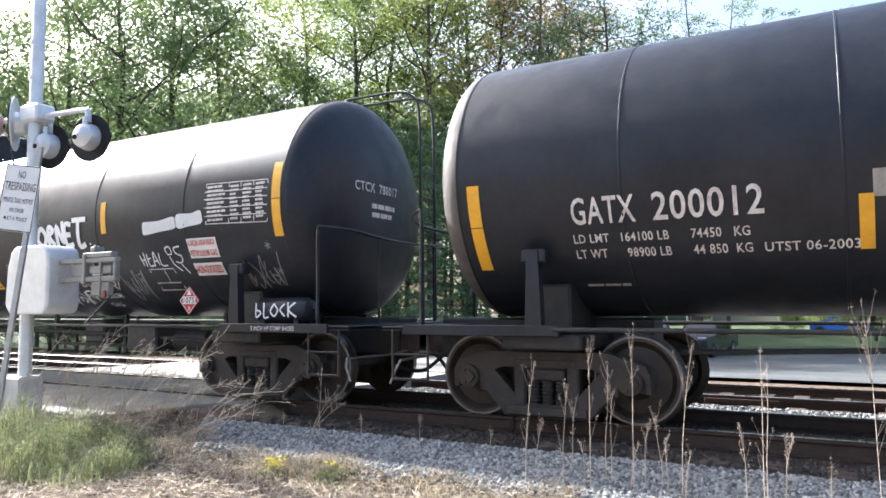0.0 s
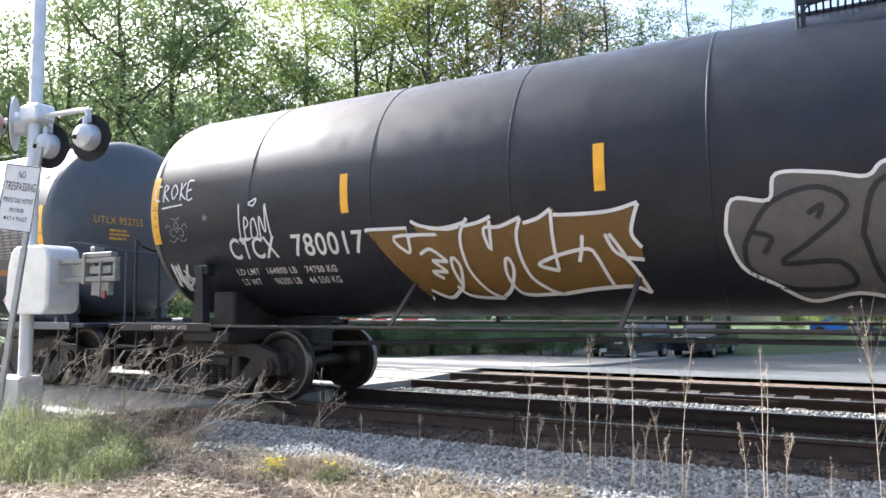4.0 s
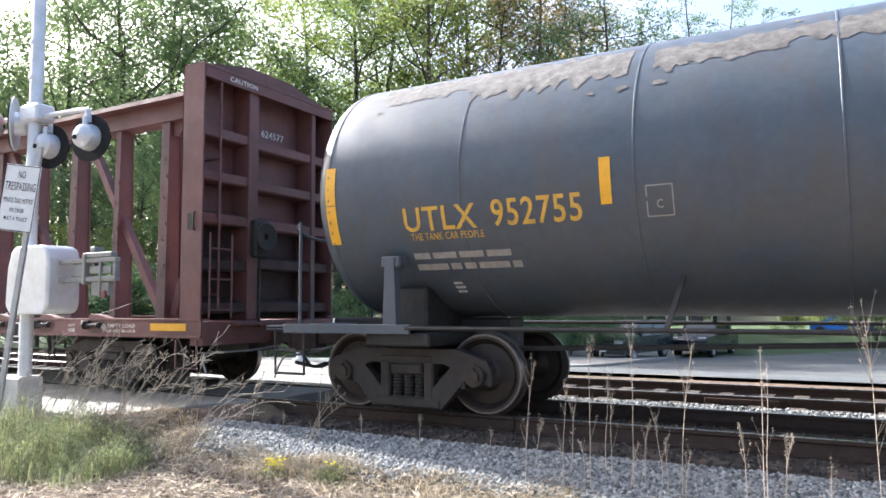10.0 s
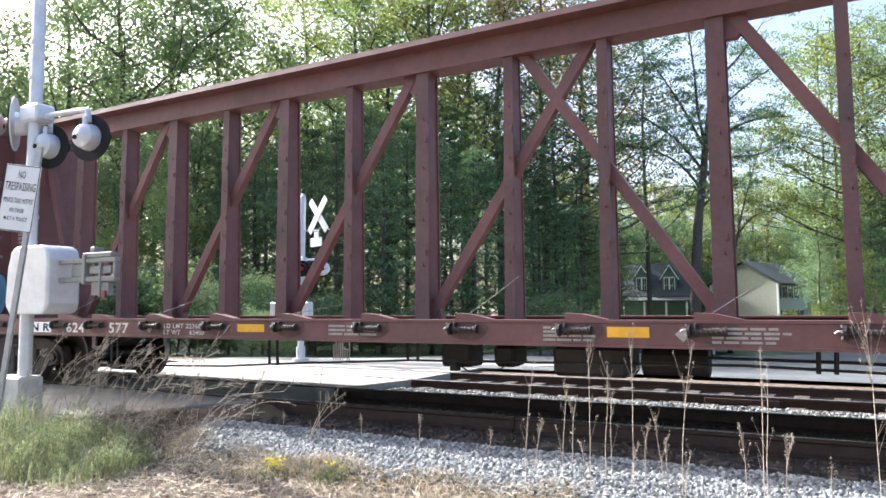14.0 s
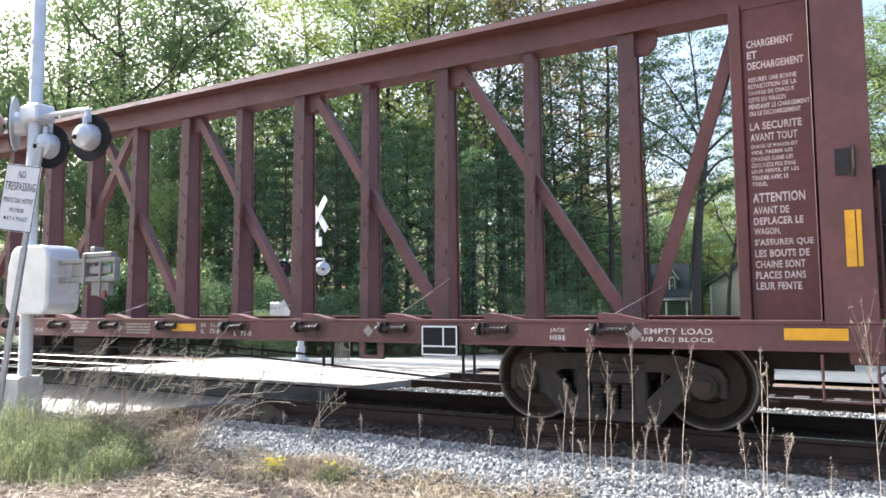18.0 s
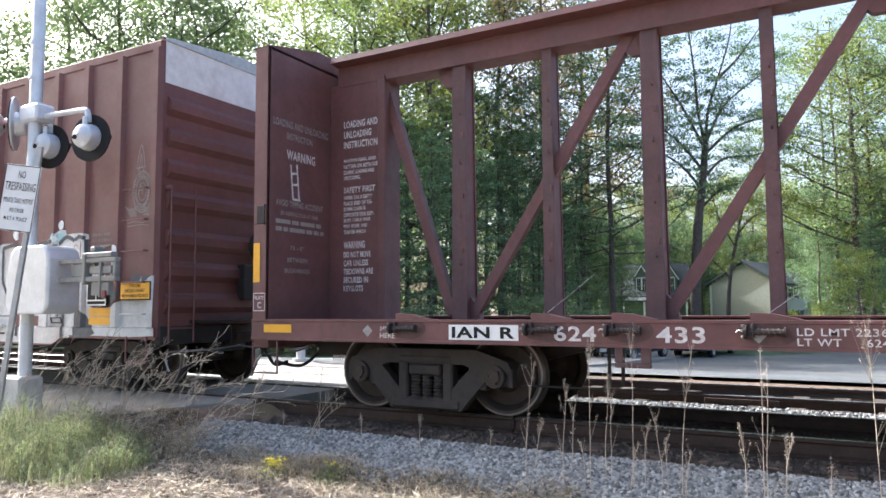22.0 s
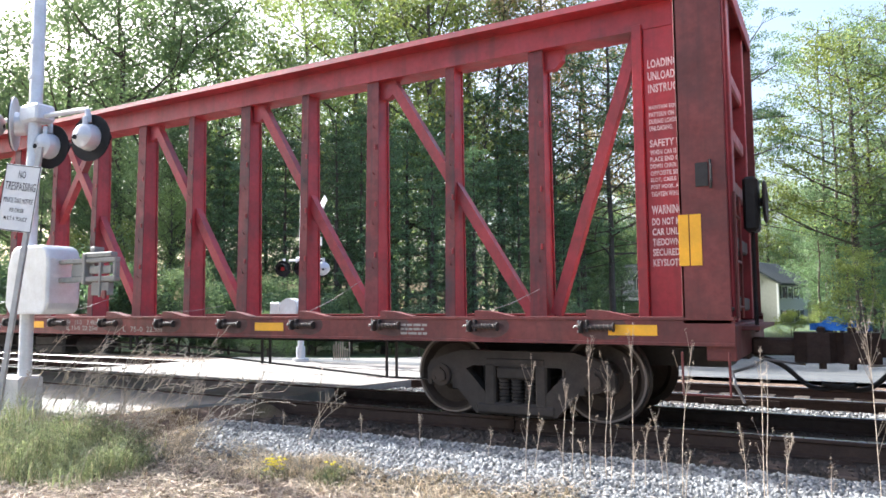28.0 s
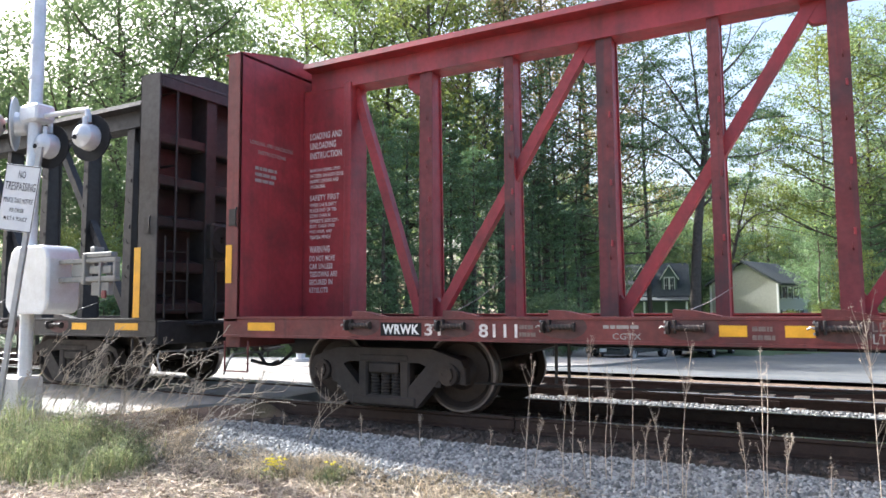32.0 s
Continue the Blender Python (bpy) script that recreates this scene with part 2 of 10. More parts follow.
LOT = mat("gravel_lot", (0.082, 0.088, 0.09), 0.9, var=0.22, scale=2.5, bump=0.4, bscale=70, dirt=(0.17, 0.165, 0.14), dirt_amt=0.6, dirt_scale=0.4)
SOIL = mat("dry_soil", (0.155, 0.105, 0.075), 0.95, var=0.3, scale=5, bump=0.8, bscale=30, dirt=(0.10, 0.10, 0.04), dirt_amt=0.7, dirt_scale=0.8)
LAWN = mat("lawn", (0.05, 0.085, 0.03), 0.95, var=0.3, scale=1.0, bump=0.6, bscale=40, dirt=(0.09, 0.09, 0.045), dirt_amt=0.5, dirt_scale=0.3)
DRY = mat("dry_grass", (0.42, 0.36, 0.26), 0.85, var=0.1, island=0.35, translucent=0.25)
GREEN = mat("green_grass", (0.195, 0.225, 0.125), 0.8, var=0.1, island=0.65, translucent=0.4)
STALK = mat("dead_stalk", (0.38, 0.315, 0.245), 0.85, var=0.2, scale=20, island=0.2)
PETAL = mat("yellow_petal", (0.72, 0.62, 0.05), 0.6, var=0.1, island=0.2, translucent=0.25)
ALU = mat("aluminium_paint", (0.60, 0.63, 0.67), 0.4, 0.35, var=0.1, scale=5, dirt=(0.38, 0.36, 0.33), dirt_amt=0.5, streak=0.25)
GALV = mat("galvanised_steel", (0.42, 0.42, 0.41), 0.5, 0.5, var=0.15, scale=10)
DULLGALV = mat("weathered_galvanised_steel", (0.25, 0.25, 0.235), 0.7, 0.2, var=0.2, scale=10, dirt=(0.12, 0.10, 0.08), dirt_amt=0.5, dirt_scale=5)
SIGNBLACK = mat("black_enamel", (0.016, 0.016, 0.017), 0.7, var=0.1, spec=0.2)
SIGNWHITE = mat("sign_sheet", (0.74, 0.75, 0.74), 0.5, var=0.05)
SIGNRED = mat("reflective_red", (0.40, 0.022, 0.03), 0.45, var=0.06)
CONC = mat("concrete", (0.42, 0.41, 0.39), 0.85, var=0.15, scale=6, bump=0.2, dirt=(0.25, 0.24, 0.22))
BARK = mat("bark", (0.085, 0.068, 0.055), 0.9, var=0.3, scale=6, bump=0.6, bscale=18)
SILVERP = mat("silver_spray", (0.10, 0.098, 0.098), 0.5, var=0.15, scale=4)
BRONZE = mat("ochre_spray", (0.15, 0.085, 0.022), 0.55, var=0.15, scale=4)
SPRAYW = mat("white_spray", (0.68, 0.69, 0.70), 0.6, var=0.08, scale=6)
SPRAYG = mat("grey_spray", (0.25, 0.25, 0.25), 0.6, var=0.15, scale=6)
SPRAYK = mat("black_spray", (0.02, 0.025, 0.03), 0.6, var=0.2)
SPRAYB = mat("blue_spray", (0.17, 0.36, 0.48), 0.6, var=0.1)
SPRAYC = mat("chrome_spray", (0.56, 0.56, 0.545), 0.5, var=0.24, scale=4, dirt=(0.33, 0.2, 0.14), dirt_amt=0.5, dirt_scale=2.0, streak=0.3)
SPRAYD = mat("dark_grey_spray", (0.075, 0.085, 0.095), 0.6, var=0.3, scale=5)
SPRAYP = mat("pale_blue_spray", (0.50, 0.54, 0.57), 0.55, var=0.12, scale=4, dirt=(0.33, 0.26, 0.22), dirt_amt=0.4, dirt_scale=3.0, streak=0.2)
RUSTM = mat("dark_rust", (0.095, 0.042, 0.024), 0.85, var=0.35, scale=9)
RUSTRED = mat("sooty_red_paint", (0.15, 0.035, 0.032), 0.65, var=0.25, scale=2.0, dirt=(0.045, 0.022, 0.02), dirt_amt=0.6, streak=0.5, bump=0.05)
COUPM = mat("rusty_cast_steel", (0.045, 0.028, 0.022), 0.8, 0.1, var=0.35, scale=7, bump=0.2)
GREASE = mat("old_grease", (0.085, 0.042, 0.038), 0.65, var=0.3, scale=9)
CABLEDIM = mat("rusty_cable", (0.10, 0.07, 0.058), 0.6, 0.3, var=0.3, scale=40)
CABLE = mat("steel_cable", (0.26, 0.25, 0.24), 0.5, 0.5, var=0.15)
FLAKE = mat("weathered_primer", (0.125, 0.115, 0.108), 0.8, var=0.5, scale=9, dirt=(0.06, 0.052, 0.048), dirt_amt=0.8, dirt_scale=5)
SPRAYO = mat("charcoal_spray", (0.05, 0.056, 0.062), 0.6, var=0.35, scale=5)
SPRAYT = mat("teal_spray", (0.30, 0.46, 0.48), 0.6, var=0.1)


# ---- lettering and paint on surfaces ----
def glyphs(text, bold=0.0):
    """Flat outlines of a text, scaled into a unit box."""
    cu = bpy.data.curves.new("text", "FONT")
    cu.body, cu.offset, cu.resolution_u, cu.fill_mode = text, bold, 3, "FRONT"
    cu.space_character = 1.08
    ob = bpy.data.objects.new("text", cu)
    me = ob.to_mesh()
    pts = [(v.co.x, v.co.y) for v in me.vertices]
    fs = [tuple(p.vertices) for p in me.polygons]
    ob.to_mesh_clear()
    bpy.data.objects.remove(ob)
    bpy.data.curves.remove(cu)
    xs, ys = [p[0] for p in pts], [p[1] for p in pts]
    w, h = max(xs) - min(xs) or 1, max(ys) - min(ys) or 1
    return [((x - min(xs)) / w, (y - min(ys)) / h, 0) for x, y in pts], fs


def flat(y, out=0.004):
    return lambda u, v, w: (u, y - out - w, v)


def on_tank(r, zc, out=0.006):
    def fn(u, v, w):
        k = max(-0.97, min(0.97, (v - zc) / r))
        return (u, -(r + out + w) * math.sqrt(1 - k * k), zc + (r + out + w) * k)
    return fn


def paint(name, shape, surface, material, parent, label="", cut=0.0):
    """Lays a flat (u, v) shape on a surface."""
    if cut and shape.v:
        bm = bmesh.new()
        vs = [bm.verts.new(p) for p in shape.v]
        for q in shape.f:
            try:
                bm.faces.new([vs[i] for i in q])
            except ValueError:
                pass
        lo, hi = min(p[1] for p in shape.v), max(p[1] for p in shape.v)
        v = lo + cut
        while v < hi - 0.01:
            bmesh.ops.bisect_plane(bm, geom=bm.verts[:] + bm.edges[:] + bm.faces[:], plane_co=(0, v, 0), plane_no=(0, 1, 0))
            v += cut
        bm.verts.index_update()
        shape = Shape()
        shape.v = [tuple(q.co) for q in bm.verts]
        shape.f = [tuple(q.index for q in f.verts) for f in bm.faces]
        bm.free()
    shape.map(surface)
    shape.fix = False
    ob = part(name, shape, material, parent, label)
    return ob


def letters(text, u0, v0, w, h, surface, material, parent, bold=0.012, cut=0.0, name="lettering", lean=0.0, label=""):
    pts, fs = glyphs(text, bold)
    s = Shape()
    s.v = [(u0 + x * w + lean * (y - 0.5) * h, v0 + y * h, 0) for x, y, _ in pts]
    s.f = fs
    return paint(name, s, surface, material, parent, label, cut)


def patch(u0, u1, v0, v1, surface, material, parent, name="marking", label="", lift=0.0, cut=0.0):
    s = Shape()
    s.add([(u0, v0, lift), (u1, v0, lift), (u1, v1, lift), (u0, v1, lift)], [(0, 1, 2, 3)])
    return paint(name, s, surface, material, parent, label, cut)


def bars(u0, u1, v0, v1, rows, surface, material, parent, name="small_print", label="", seed=1, full=0.75, lift=0.0):
    """Rows of print too small to read, as plain bars."""
    rnd = random.Random(seed)
    s = Shape()
    step = (v1 - v0) / rows
    for i in range(rows):
        b = v0 + i * step + step * 0.2
        u = u0
        end = u0 + (u1 - u0) * rnd.uniform(full, 1)
        while u < end - 0.02:
            w = min(rnd.uniform(0.25, 0.9) * (u1 - u0) * 0.35, end - u)
            s.add([(u, b, lift), (u + w, b, lift), (u + w, b + step * 0.55, lift), (u, b + step * 0.55, lift)], [(0, 1, 2, 3)])
            u += w + (u1 - u0) * 0.03
    return paint(name, s, surface, material, parent, label)


def strokes(lines, w, surface, material, parent, name="graffiti", label="", k=5, cut=0.0, u=0, v=0, su=1, sv=1, lift=0.0):
    """Sprayed lines from (u, v) polylines."""
    s = Shape()
    for i, ln in enumerate(lines):
        ln = [(u + a * su, v + b * sv, 0) for a, b in ln]
        n0 = len(s.v)
        s.stroke(spline(ln, k) if len(ln) > 2 else ln, w)
        s.v[n0:] = [(p[0], p[1], lift + i * 0.0006) for p in s.v[n0:]]
    return paint(name, s, surface, material, parent, label, cut)


def blob(outline, surface, material, parent, name="graffiti", label="", k=5, cut=0.15, u=0, v=0, su=1, sv=1, lift=0.0):
    """A filled sprayed form."""
    pts = spline([(u + a * su, v + b * sv, 0) for a, b in outline + [outline[0]]], k)[:-1]
    s = Shape()
    s.add([(p[0], p[1], lift) for p in pts], [tuple(range(len(pts)))])
    return paint(name, s, surface, material, parent, label, cut)


# ---- running gear ----
WHEELSETS = []
R_WHEEL = 0.457


def make_meshes():
    w = Shape()
    tread_faces = []
    for sg in (-1, 1):
        prof = [(0.92, 0.0), (0.92, 0.10), (0.83, 0.11), (0.815, 0.16), (0.76, 0.20), (0.745, 0.34), (0.80, 0.385), (0.812, 0.40), (0.812, 0.43)]
        w.lathe([(sg * a, r) for a, r in prof], (0, 0, 0), "y", 32)
        n0 = len(w.f)
        w.lathe([(sg * a, r) for a, r in [(0.812, 0.43), (0.812, 0.45), (0.805, R_WHEEL), (0.70, R_WHEEL)]], (0, 0, 0), "y", 32)
        tread_faces += range(n0, len(w.f))
        w.lathe([(sg * a, r) for a, r in [(0.70, R_WHEEL), (0.69, 0.482), (0.675, 0.482), (0.665, 0.40), (0.71, 0.35), (0.71, 0.2), (0.66, 0.14), (0.60, 0.09)]], (0, 0, 0), "y", 32)
        w.cyl((0, sg * 0.9, 0), (0, sg * 1.11, 0), 0.115, 16)
        w.cyl((0, sg * 1.11, 0), (0, sg * 1.135, 0), 0.07, 12)
        for k in range(3):
            a = 2 * math.pi * k / 3
            w.cyl((0.07 * math.cos(a), sg * 1.11, 0.07 * math.sin(a)), (0.07 * math.cos(a), sg * 1.145, 0.07 * math.sin(a)), 0.018, 6)
    w.cyl((0, -0.7, 0), (0, 0.7, 0), 0.085, 14)
    me = w.mesh("wheelset", WHEEL, True)
    me.materials.append(TREAD)
    for i in tread_faces:
        me.polygons[i].material_index = 1
    frame_ = Shape()
    y0, y1 = -1.07, -0.92
    frame_.prism([(-1.09, 0.50), (-1.04, 0.62), (-0.66, 0.74), (0.66, 0.74), (1.04, 0.62), (1.09, 0.50), (0.72, 0.48), (0.50, 0.575), (-0.50, 0.575), (-0.72, 0.48)], "y", y0, y1)
    for s in (-1, 1):
        frame_.box(s * 1.02, s * 1.09, y0 + 0.01, y1, 0.34, 0.55, 0.012)
        frame_.box(s * 0.69, s * 0.77, y0 + 0.01, y1, 0.30, 0.54, 0.012)
        q = [(s * 0.86, 0.50), (s * 0.60, 0.55), (s * 0.28, 0.22), (s * 0.34, 0.065), (s * 0.46, 0.06)]
        frame_.prism(q, "y", y0, y1 - 0.01)
        frame_.box(s * 0.23, s * 0.36, y0 - 0.008, y1, 0.14, 0.60, 0.02)
        frame_.prism([(s * 0.76, 0.30), (s * 0.62, 0.42), (s * 0.50, 0.46), (s * 0.68, 0.54), (s * 0.77, 0.54)], "y", y0 + 0.02, y1 - 0.02)
        frame_.box(s * 0.79, s * 1.0, y0 + 0.015, y1, 0.545, 0.60, 0.01)
        frame_.box(s * 0.84, s * 0.95, y0 - 0.015, y0 + 0.03, 0.52, 0.57, 0.01)
    frame_.box(-0.46, 0.46, y0 - 0.02, y1, 0.055, 0.185, 0.03)
    for dx in (-0.89, 0.89):
        frame_.cyl((dx, y0 - 0.03, 0.457), (dx, y0 + 0.05, 0.457), 0.125, 16)
        frame_.prism([(dx - 0.19, 0.50), (dx - 0.13, 0.36), (dx + 0.13, 0.36), (dx + 0.19, 0.50)], "y", y0 + 0.02, y1 - 0.02)
    frame_.box(-0.34, 0.34, y0 - 0.012, y1, 0.59, 0.66, 0.01)
    sp = Shape()
    prof = []
    for i in range(7):
        z = 0.18 + i * 0.038
        prof += [(z, 0.05), (z + 0.009, 0.066), (z + 0.024, 0.066), (z + 0.033, 0.05)]
    sp.lathe(prof, (0, 0, 0), "z", 12, True)
    bol = Shape()
    bol.box(-0.21, 0.21, -1.09, 1.09, 0.44, 0.57, 0.02)
    bol.box(-0.24, 0.24, -0.86, 0.86, 0.40, 0.66, 0.03)
    bol.cyl((0, 0, 0.6), (0, 0, 0.78), 0.2, 18)
    for s in (-1, 1):
        bol.box(s * 0.40, s * 0.46, -0.8, 0.8, 0.30, 0.42, 0.01)
        bol.box(s * 0.39, s * 0.50, -0.79, -0.67, 0.28, 0.46, 0.015)
        bol.box(s * 0.39, s * 0.50, 0.67, 0.79, 0.28, 0.46, 0.015)
        bol.cyl((s * 0.12, s * 0.55, 0.60), (s * 0.12, s * 0.55, 0.72), 0.07, 10)
    return me, frame_.mesh("side_frame", IRON), sp.mesh("spring", IRON, True), bol.mesh("truck", IRON)


WHEELSET_ME, FRAME_ME, SPRING_ME, BOLSTER_ME = make_meshes()


def truck(car, x):
    t = new("truck", BOLSTER_ME)
    t.parent = car
    t.matrix_basis = pose(x, 0, 0)
    for rot in (0, 180):
        o = new("side_frame", FRAME_ME)
        o.parent = t
        o.matrix_basis = pose(0, 0, 0, 0, 0, rot)
        for dx in (-0.15, 0.0, 0.15):
            for yy in (-1.0, -0.88):
                o = new("spring", SPRING_ME)
                o.parent = t
                o.matrix_basis = pose(dx, yy if rot == 0 else -yy, 0)
    for dx in (-0.89, 0.89):
        o = new("wheelset", WHEELSET_ME)
        o.parent = t
        o.matrix_basis = pose(dx, 0, R_WHEEL)
        WHEELSETS.append((o, dx))


def coupler(car, x, s):
    """Coupler and draft gear at an end; s: the way that it points."""
    c = Shape()
    c.box(x - s * 0.75, x, -0.17, 0.17, 0.66, 0.98, 0.02)
    c.box(x, x + s * 0.42, -0.08, 0.08, 0.70, 0.88, 0.02)
    c.prism([(x + s * 0.40, -0.13), (x + s * 0.52, -0.20), (x + s * 0.72, -0.19), (x + s * 0.78, -0.10), (x + s * 0.66, -0.04), (x + s * 0.62, 0.08), (x + s * 0.74, 0.15), (x + s * 0.60, 0.20), (x + s * 0.40, 0.12)], "z", 0.64, 0.94)
    c.cyl((x + s * 0.65, -0.13, 0.58), (x + s * 0.65, -0.13, 0.99), 0.035, 10)
    part("coupler", c, COUPM, car)
    h = Shape()
    h.pipe(spline([(x - s * 0.1, 0.25, 0.72), (x + s * 0.25, 0.28, 0.58), (x + s * 0.55, 0.2, 0.36), (x + s * 0.93, 0.05, 0.42)], 6), 0.026, 8)
    part("brake_hose", h, UNDER, car)
    h = Shape()
    h.pipe([(x - s * 0.05, -1.3, 0.62), (x + s * 0.06, -0.55, 0.62), (x + s * 0.12, -0.12, 0.66), (x + s * 0.5, -0.12, 0.62)], 0.014, 6)
    h.pipe([(x - s * 0.05, -1.3, 0.62), (x - s * 0.02, -1.36, 0.52), (x + s * 0.05, -1.36, 0.36)], 0.014, 6)
    part("uncoupling_lever", h, CABLE, car, "bare steel uncoupling lever")


CARS = []


def car_thing(name, x, label, category, group):
    ob = thing(name, pose(x, TRACK_Y, RAIL_Z), label, category, group)
    CARS.append((ob, x))
    return ob


# ---- tank cars ----
TR, TZ = 1.52, 2.62      # radius and middle height of the tanks
HEAD = 0.50              # depth of their dished ends


def tank_car(x, paint_, label, seams, rails_z, rear_paint):
    car = car_thing("tank_car", x, label, "tank car", "freight train")
    s = Shape()
    half = 9.05
    s.lathe([(k * 0.532353, TR) for k in range(-17, 18)], (0, 0, TZ), "x", 72)
    part("tank_shell", s, paint_, car, smooth=True)
    for e in (-1, 1):
        hd = Shape()
        hd.lathe([(e * (half + HEAD * math.cos(math.pi / 2 * i / 18) ** 0.9), max(TR * math.sin(math.pi / 2 * i / 18) ** 0.9, 0.001)) for i in range(19)], (0, 0, TZ), "x", 72)
        # rear head faces the sun: its lit look is put into the colour
        part("tank_head", hd, rear_paint if e < 0 else paint_, car, smooth=True)
    for q in seams:
        w = Shape()
        w.lathe([(q - 0.016, TR - 0.004), (q - 0.008, TR + 0.006), (q + 0.008, TR + 0.006), (q + 0.016, TR - 0.004)], (0, 0, TZ), "x", 72)
        part("weld_seam", w, paint_, car)
    for e in (-1, 1):
        d = Shape()
        d.box(e * 7.3, e * 9.95, -0.24, 0.24, 0.60, 1.08, 0.02)
        part("draft_sill", d, UNDER, car)
        d = Shape()
        d.box(e * 7.75, e * 8.6, -1.40, 1.40, 0.78, 0.93, 0.02)
        part("body_bolster", d, UNDER, car)
        d = Shape()
        d.box(e * 7.95, e * 8.35, -1.1, 1.1, 0.93, 1.45, 0.03)
        part("saddle", d, UNDER, car)
        g = Shape()
        g.box(e * 8.0, e * 10.05, -1.47, -0.9, 0.955, 1.0, 0.008)
        g.box(e * 8.0, e * 10.05, 0.9, 1.47, 0.955, 1.0, 0.008)
        g.box(e * 9.55, e * 10.05, -1.47, 1.47, 0.965, 1.01, 0.008)
        g.box(e * 7.95, e * 9.75, -1.50, -1.45, 0.92, 1.03, 0.006)
        g.box(e * 7.95, e * 9.75, 1.45, 1.50, 0.92, 1.03, 0.006)
        part("end_platform", g, paint_, car)
        for sy in (-1, 1):
            sd = Shape()
            sd.prism([(e * 8.22 - 0.09, 1.0), (e * 8.22 + 0.09, 1.0), (e * 8.22 + 0.06, 1.78), (e * 8.22 - 0.06, 1.78)], "y", sy * 1.36, sy * 1.475)
            sd.box(e * 8.22 - 0.13, e * 8.22 + 0.13, sy * 1.30, sy * 1.46, 1.66, 1.80, 0.02)
            part("saddle_post", sd, paint_, car)
        r = Shape()
        zt = rails_z
        r.pipe(spline([(e * 9.55, -1.42, 1.0), (e * 9.55, -1.42, 1.6), (e * 9.55, -1.42, zt - 0.06), (e * 9.6, -1.38, zt), (e * 9.85, -1.1, zt - 0.04), (e * 9.95, -0.7, zt - 0.1), (e * 9.95, 0.0, zt - 0.12), (e * 9.95, 0.7, zt - 0.1), (e * 9.85, 1.1, zt - 0.04), (e * 9.6, 1.38, zt), (e * 9.55, 1.42, zt - 0.06), (e * 9.55, 1.42, 1.0)], 4), 0.021, 8)
        r.pipe([(e * 9.95, -0.7, 1.0), (e * 9.95, -0.7, zt - 0.1)], 0.016, 6)
        r.pipe([(e * 9.95, 0.7, 1.0), (e * 9.95, 0.7, zt - 0.1)], 0.016, 6)
        part("end_handrail", r, paint_, car)
        st = Shape()
        for xx in (9.45, 9.9):
            st.pipe([(e * xx, -1.46, 0.98), (e * xx, -1.46, 0.42)], 0.015, 6)
        st.pipe([(e * 9.45, -1.46, 0.43), (e * 9.9, -1.46, 0.43)], 0.018, 6)
        st.pipe([(e * 9.45, -1.46, 0.70), (e * 9.9, -1.46, 0.70)], 0.015, 6)
        part("step", st, UNDER, car)
        if e > 0 and paint_ is BLACK:
            el = Shape()
            for yy in (0.6, 1.0):
                el.pipe(spline([(8.3, yy, 4.0 - 0.25 * (yy - 0.6)), (8.42, yy, 4.40), (8.7, yy, 4.44), (9.4, yy, 4.42), (9.68, yy, 4.30), (9.78, yy, 4.0), (9.80, yy, 2.6), (9.80, yy, 1.0)], 4), 0.02, 8)
            el = part("head_rail", el, paint_, car)
            for k in range(7):
                rg_ = Shape()
                rg_.pipe([(9.80, 0.6, 1.3 + k * 0.38), (9.80, 1.0, 1.3 + k * 0.38)], 0.012, 6)
                part("rung", rg_, paint_, el)
        truck(car, e * 8.25)
        coupler(car, e * 9.95, e)
    lr = Shape()
    for sy in (-1, 1):
        lr.pipe([(-8.0, sy * 1.49, 0.99), (8.0, sy * 1.49, 0.99)], 0.024, 8)
        for k in (-5.2, -2.6, 0, 2.6, 5.2):
            lr.beam((k, sy * 1.49, 0.98), (k + 0.1, sy * 1.05, 1.5), 0.05, 0.02)
    part("side_handrail", lr, UNDER, car)
    bp = Shape()
    bp.pipe([(-7.5, -0.5, 0.72), (-3, -0.55, 0.86), (3, -0.55, 0.86), (7.5, -0.5, 0.72)], 0.03, 6)
    part("brake_pipe", bp, UNDER, car)
    return car


def underside(car, x0):
    """Brake gear hung under a black tank."""
    g = Shape()
    g.box(x0 - 0.2, x0 + 0.5, -0.6, 0.3, 0.55, 1.0, 0.03)
    g.cyl((x0 + 0.7, -0.3, 0.72), (x0 + 1.4, -0.3, 0.72), 0.17, 14)
    g.box(x0 - 1.4, x0 - 0.9, -0.5, 0.0, 0.66, 1.05, 0.03)
    g.beam((x0 - 2.5, -0.3, 0.62), (x0 + 3.5, -0.3, 0.62), 0.05, 0.05)
    for k in (-2.5, -0.6, 1.7, 3.5):
        g.beam((x0 + k, -0.3, 0.5), (x0 + k, -0.3, 1.15), 0.06, 0.06)
    part("brake_gear", g, UNDER, car)


def yellow_strips(car, xs, z0, z1, ends, ez0, ez1, m):
    for x in xs:
        patch(x - 0.055, x + 0.055, z0, z1, m, YELLOW, car, "reflective_strip", cut=0.1)
    for x in ends:
        zm = (ez0 + ez1) / 2
        patch(x - 0.07, x + 0.07, zm + 0.005, ez1, m, YELLOW, car, "reflective_strip", cut=0.1)
        patch(x - 0.07, x + 0.07, ez0, zm - 0.005, m, YELLOW, car, "reflective_strip", cut=0.1)


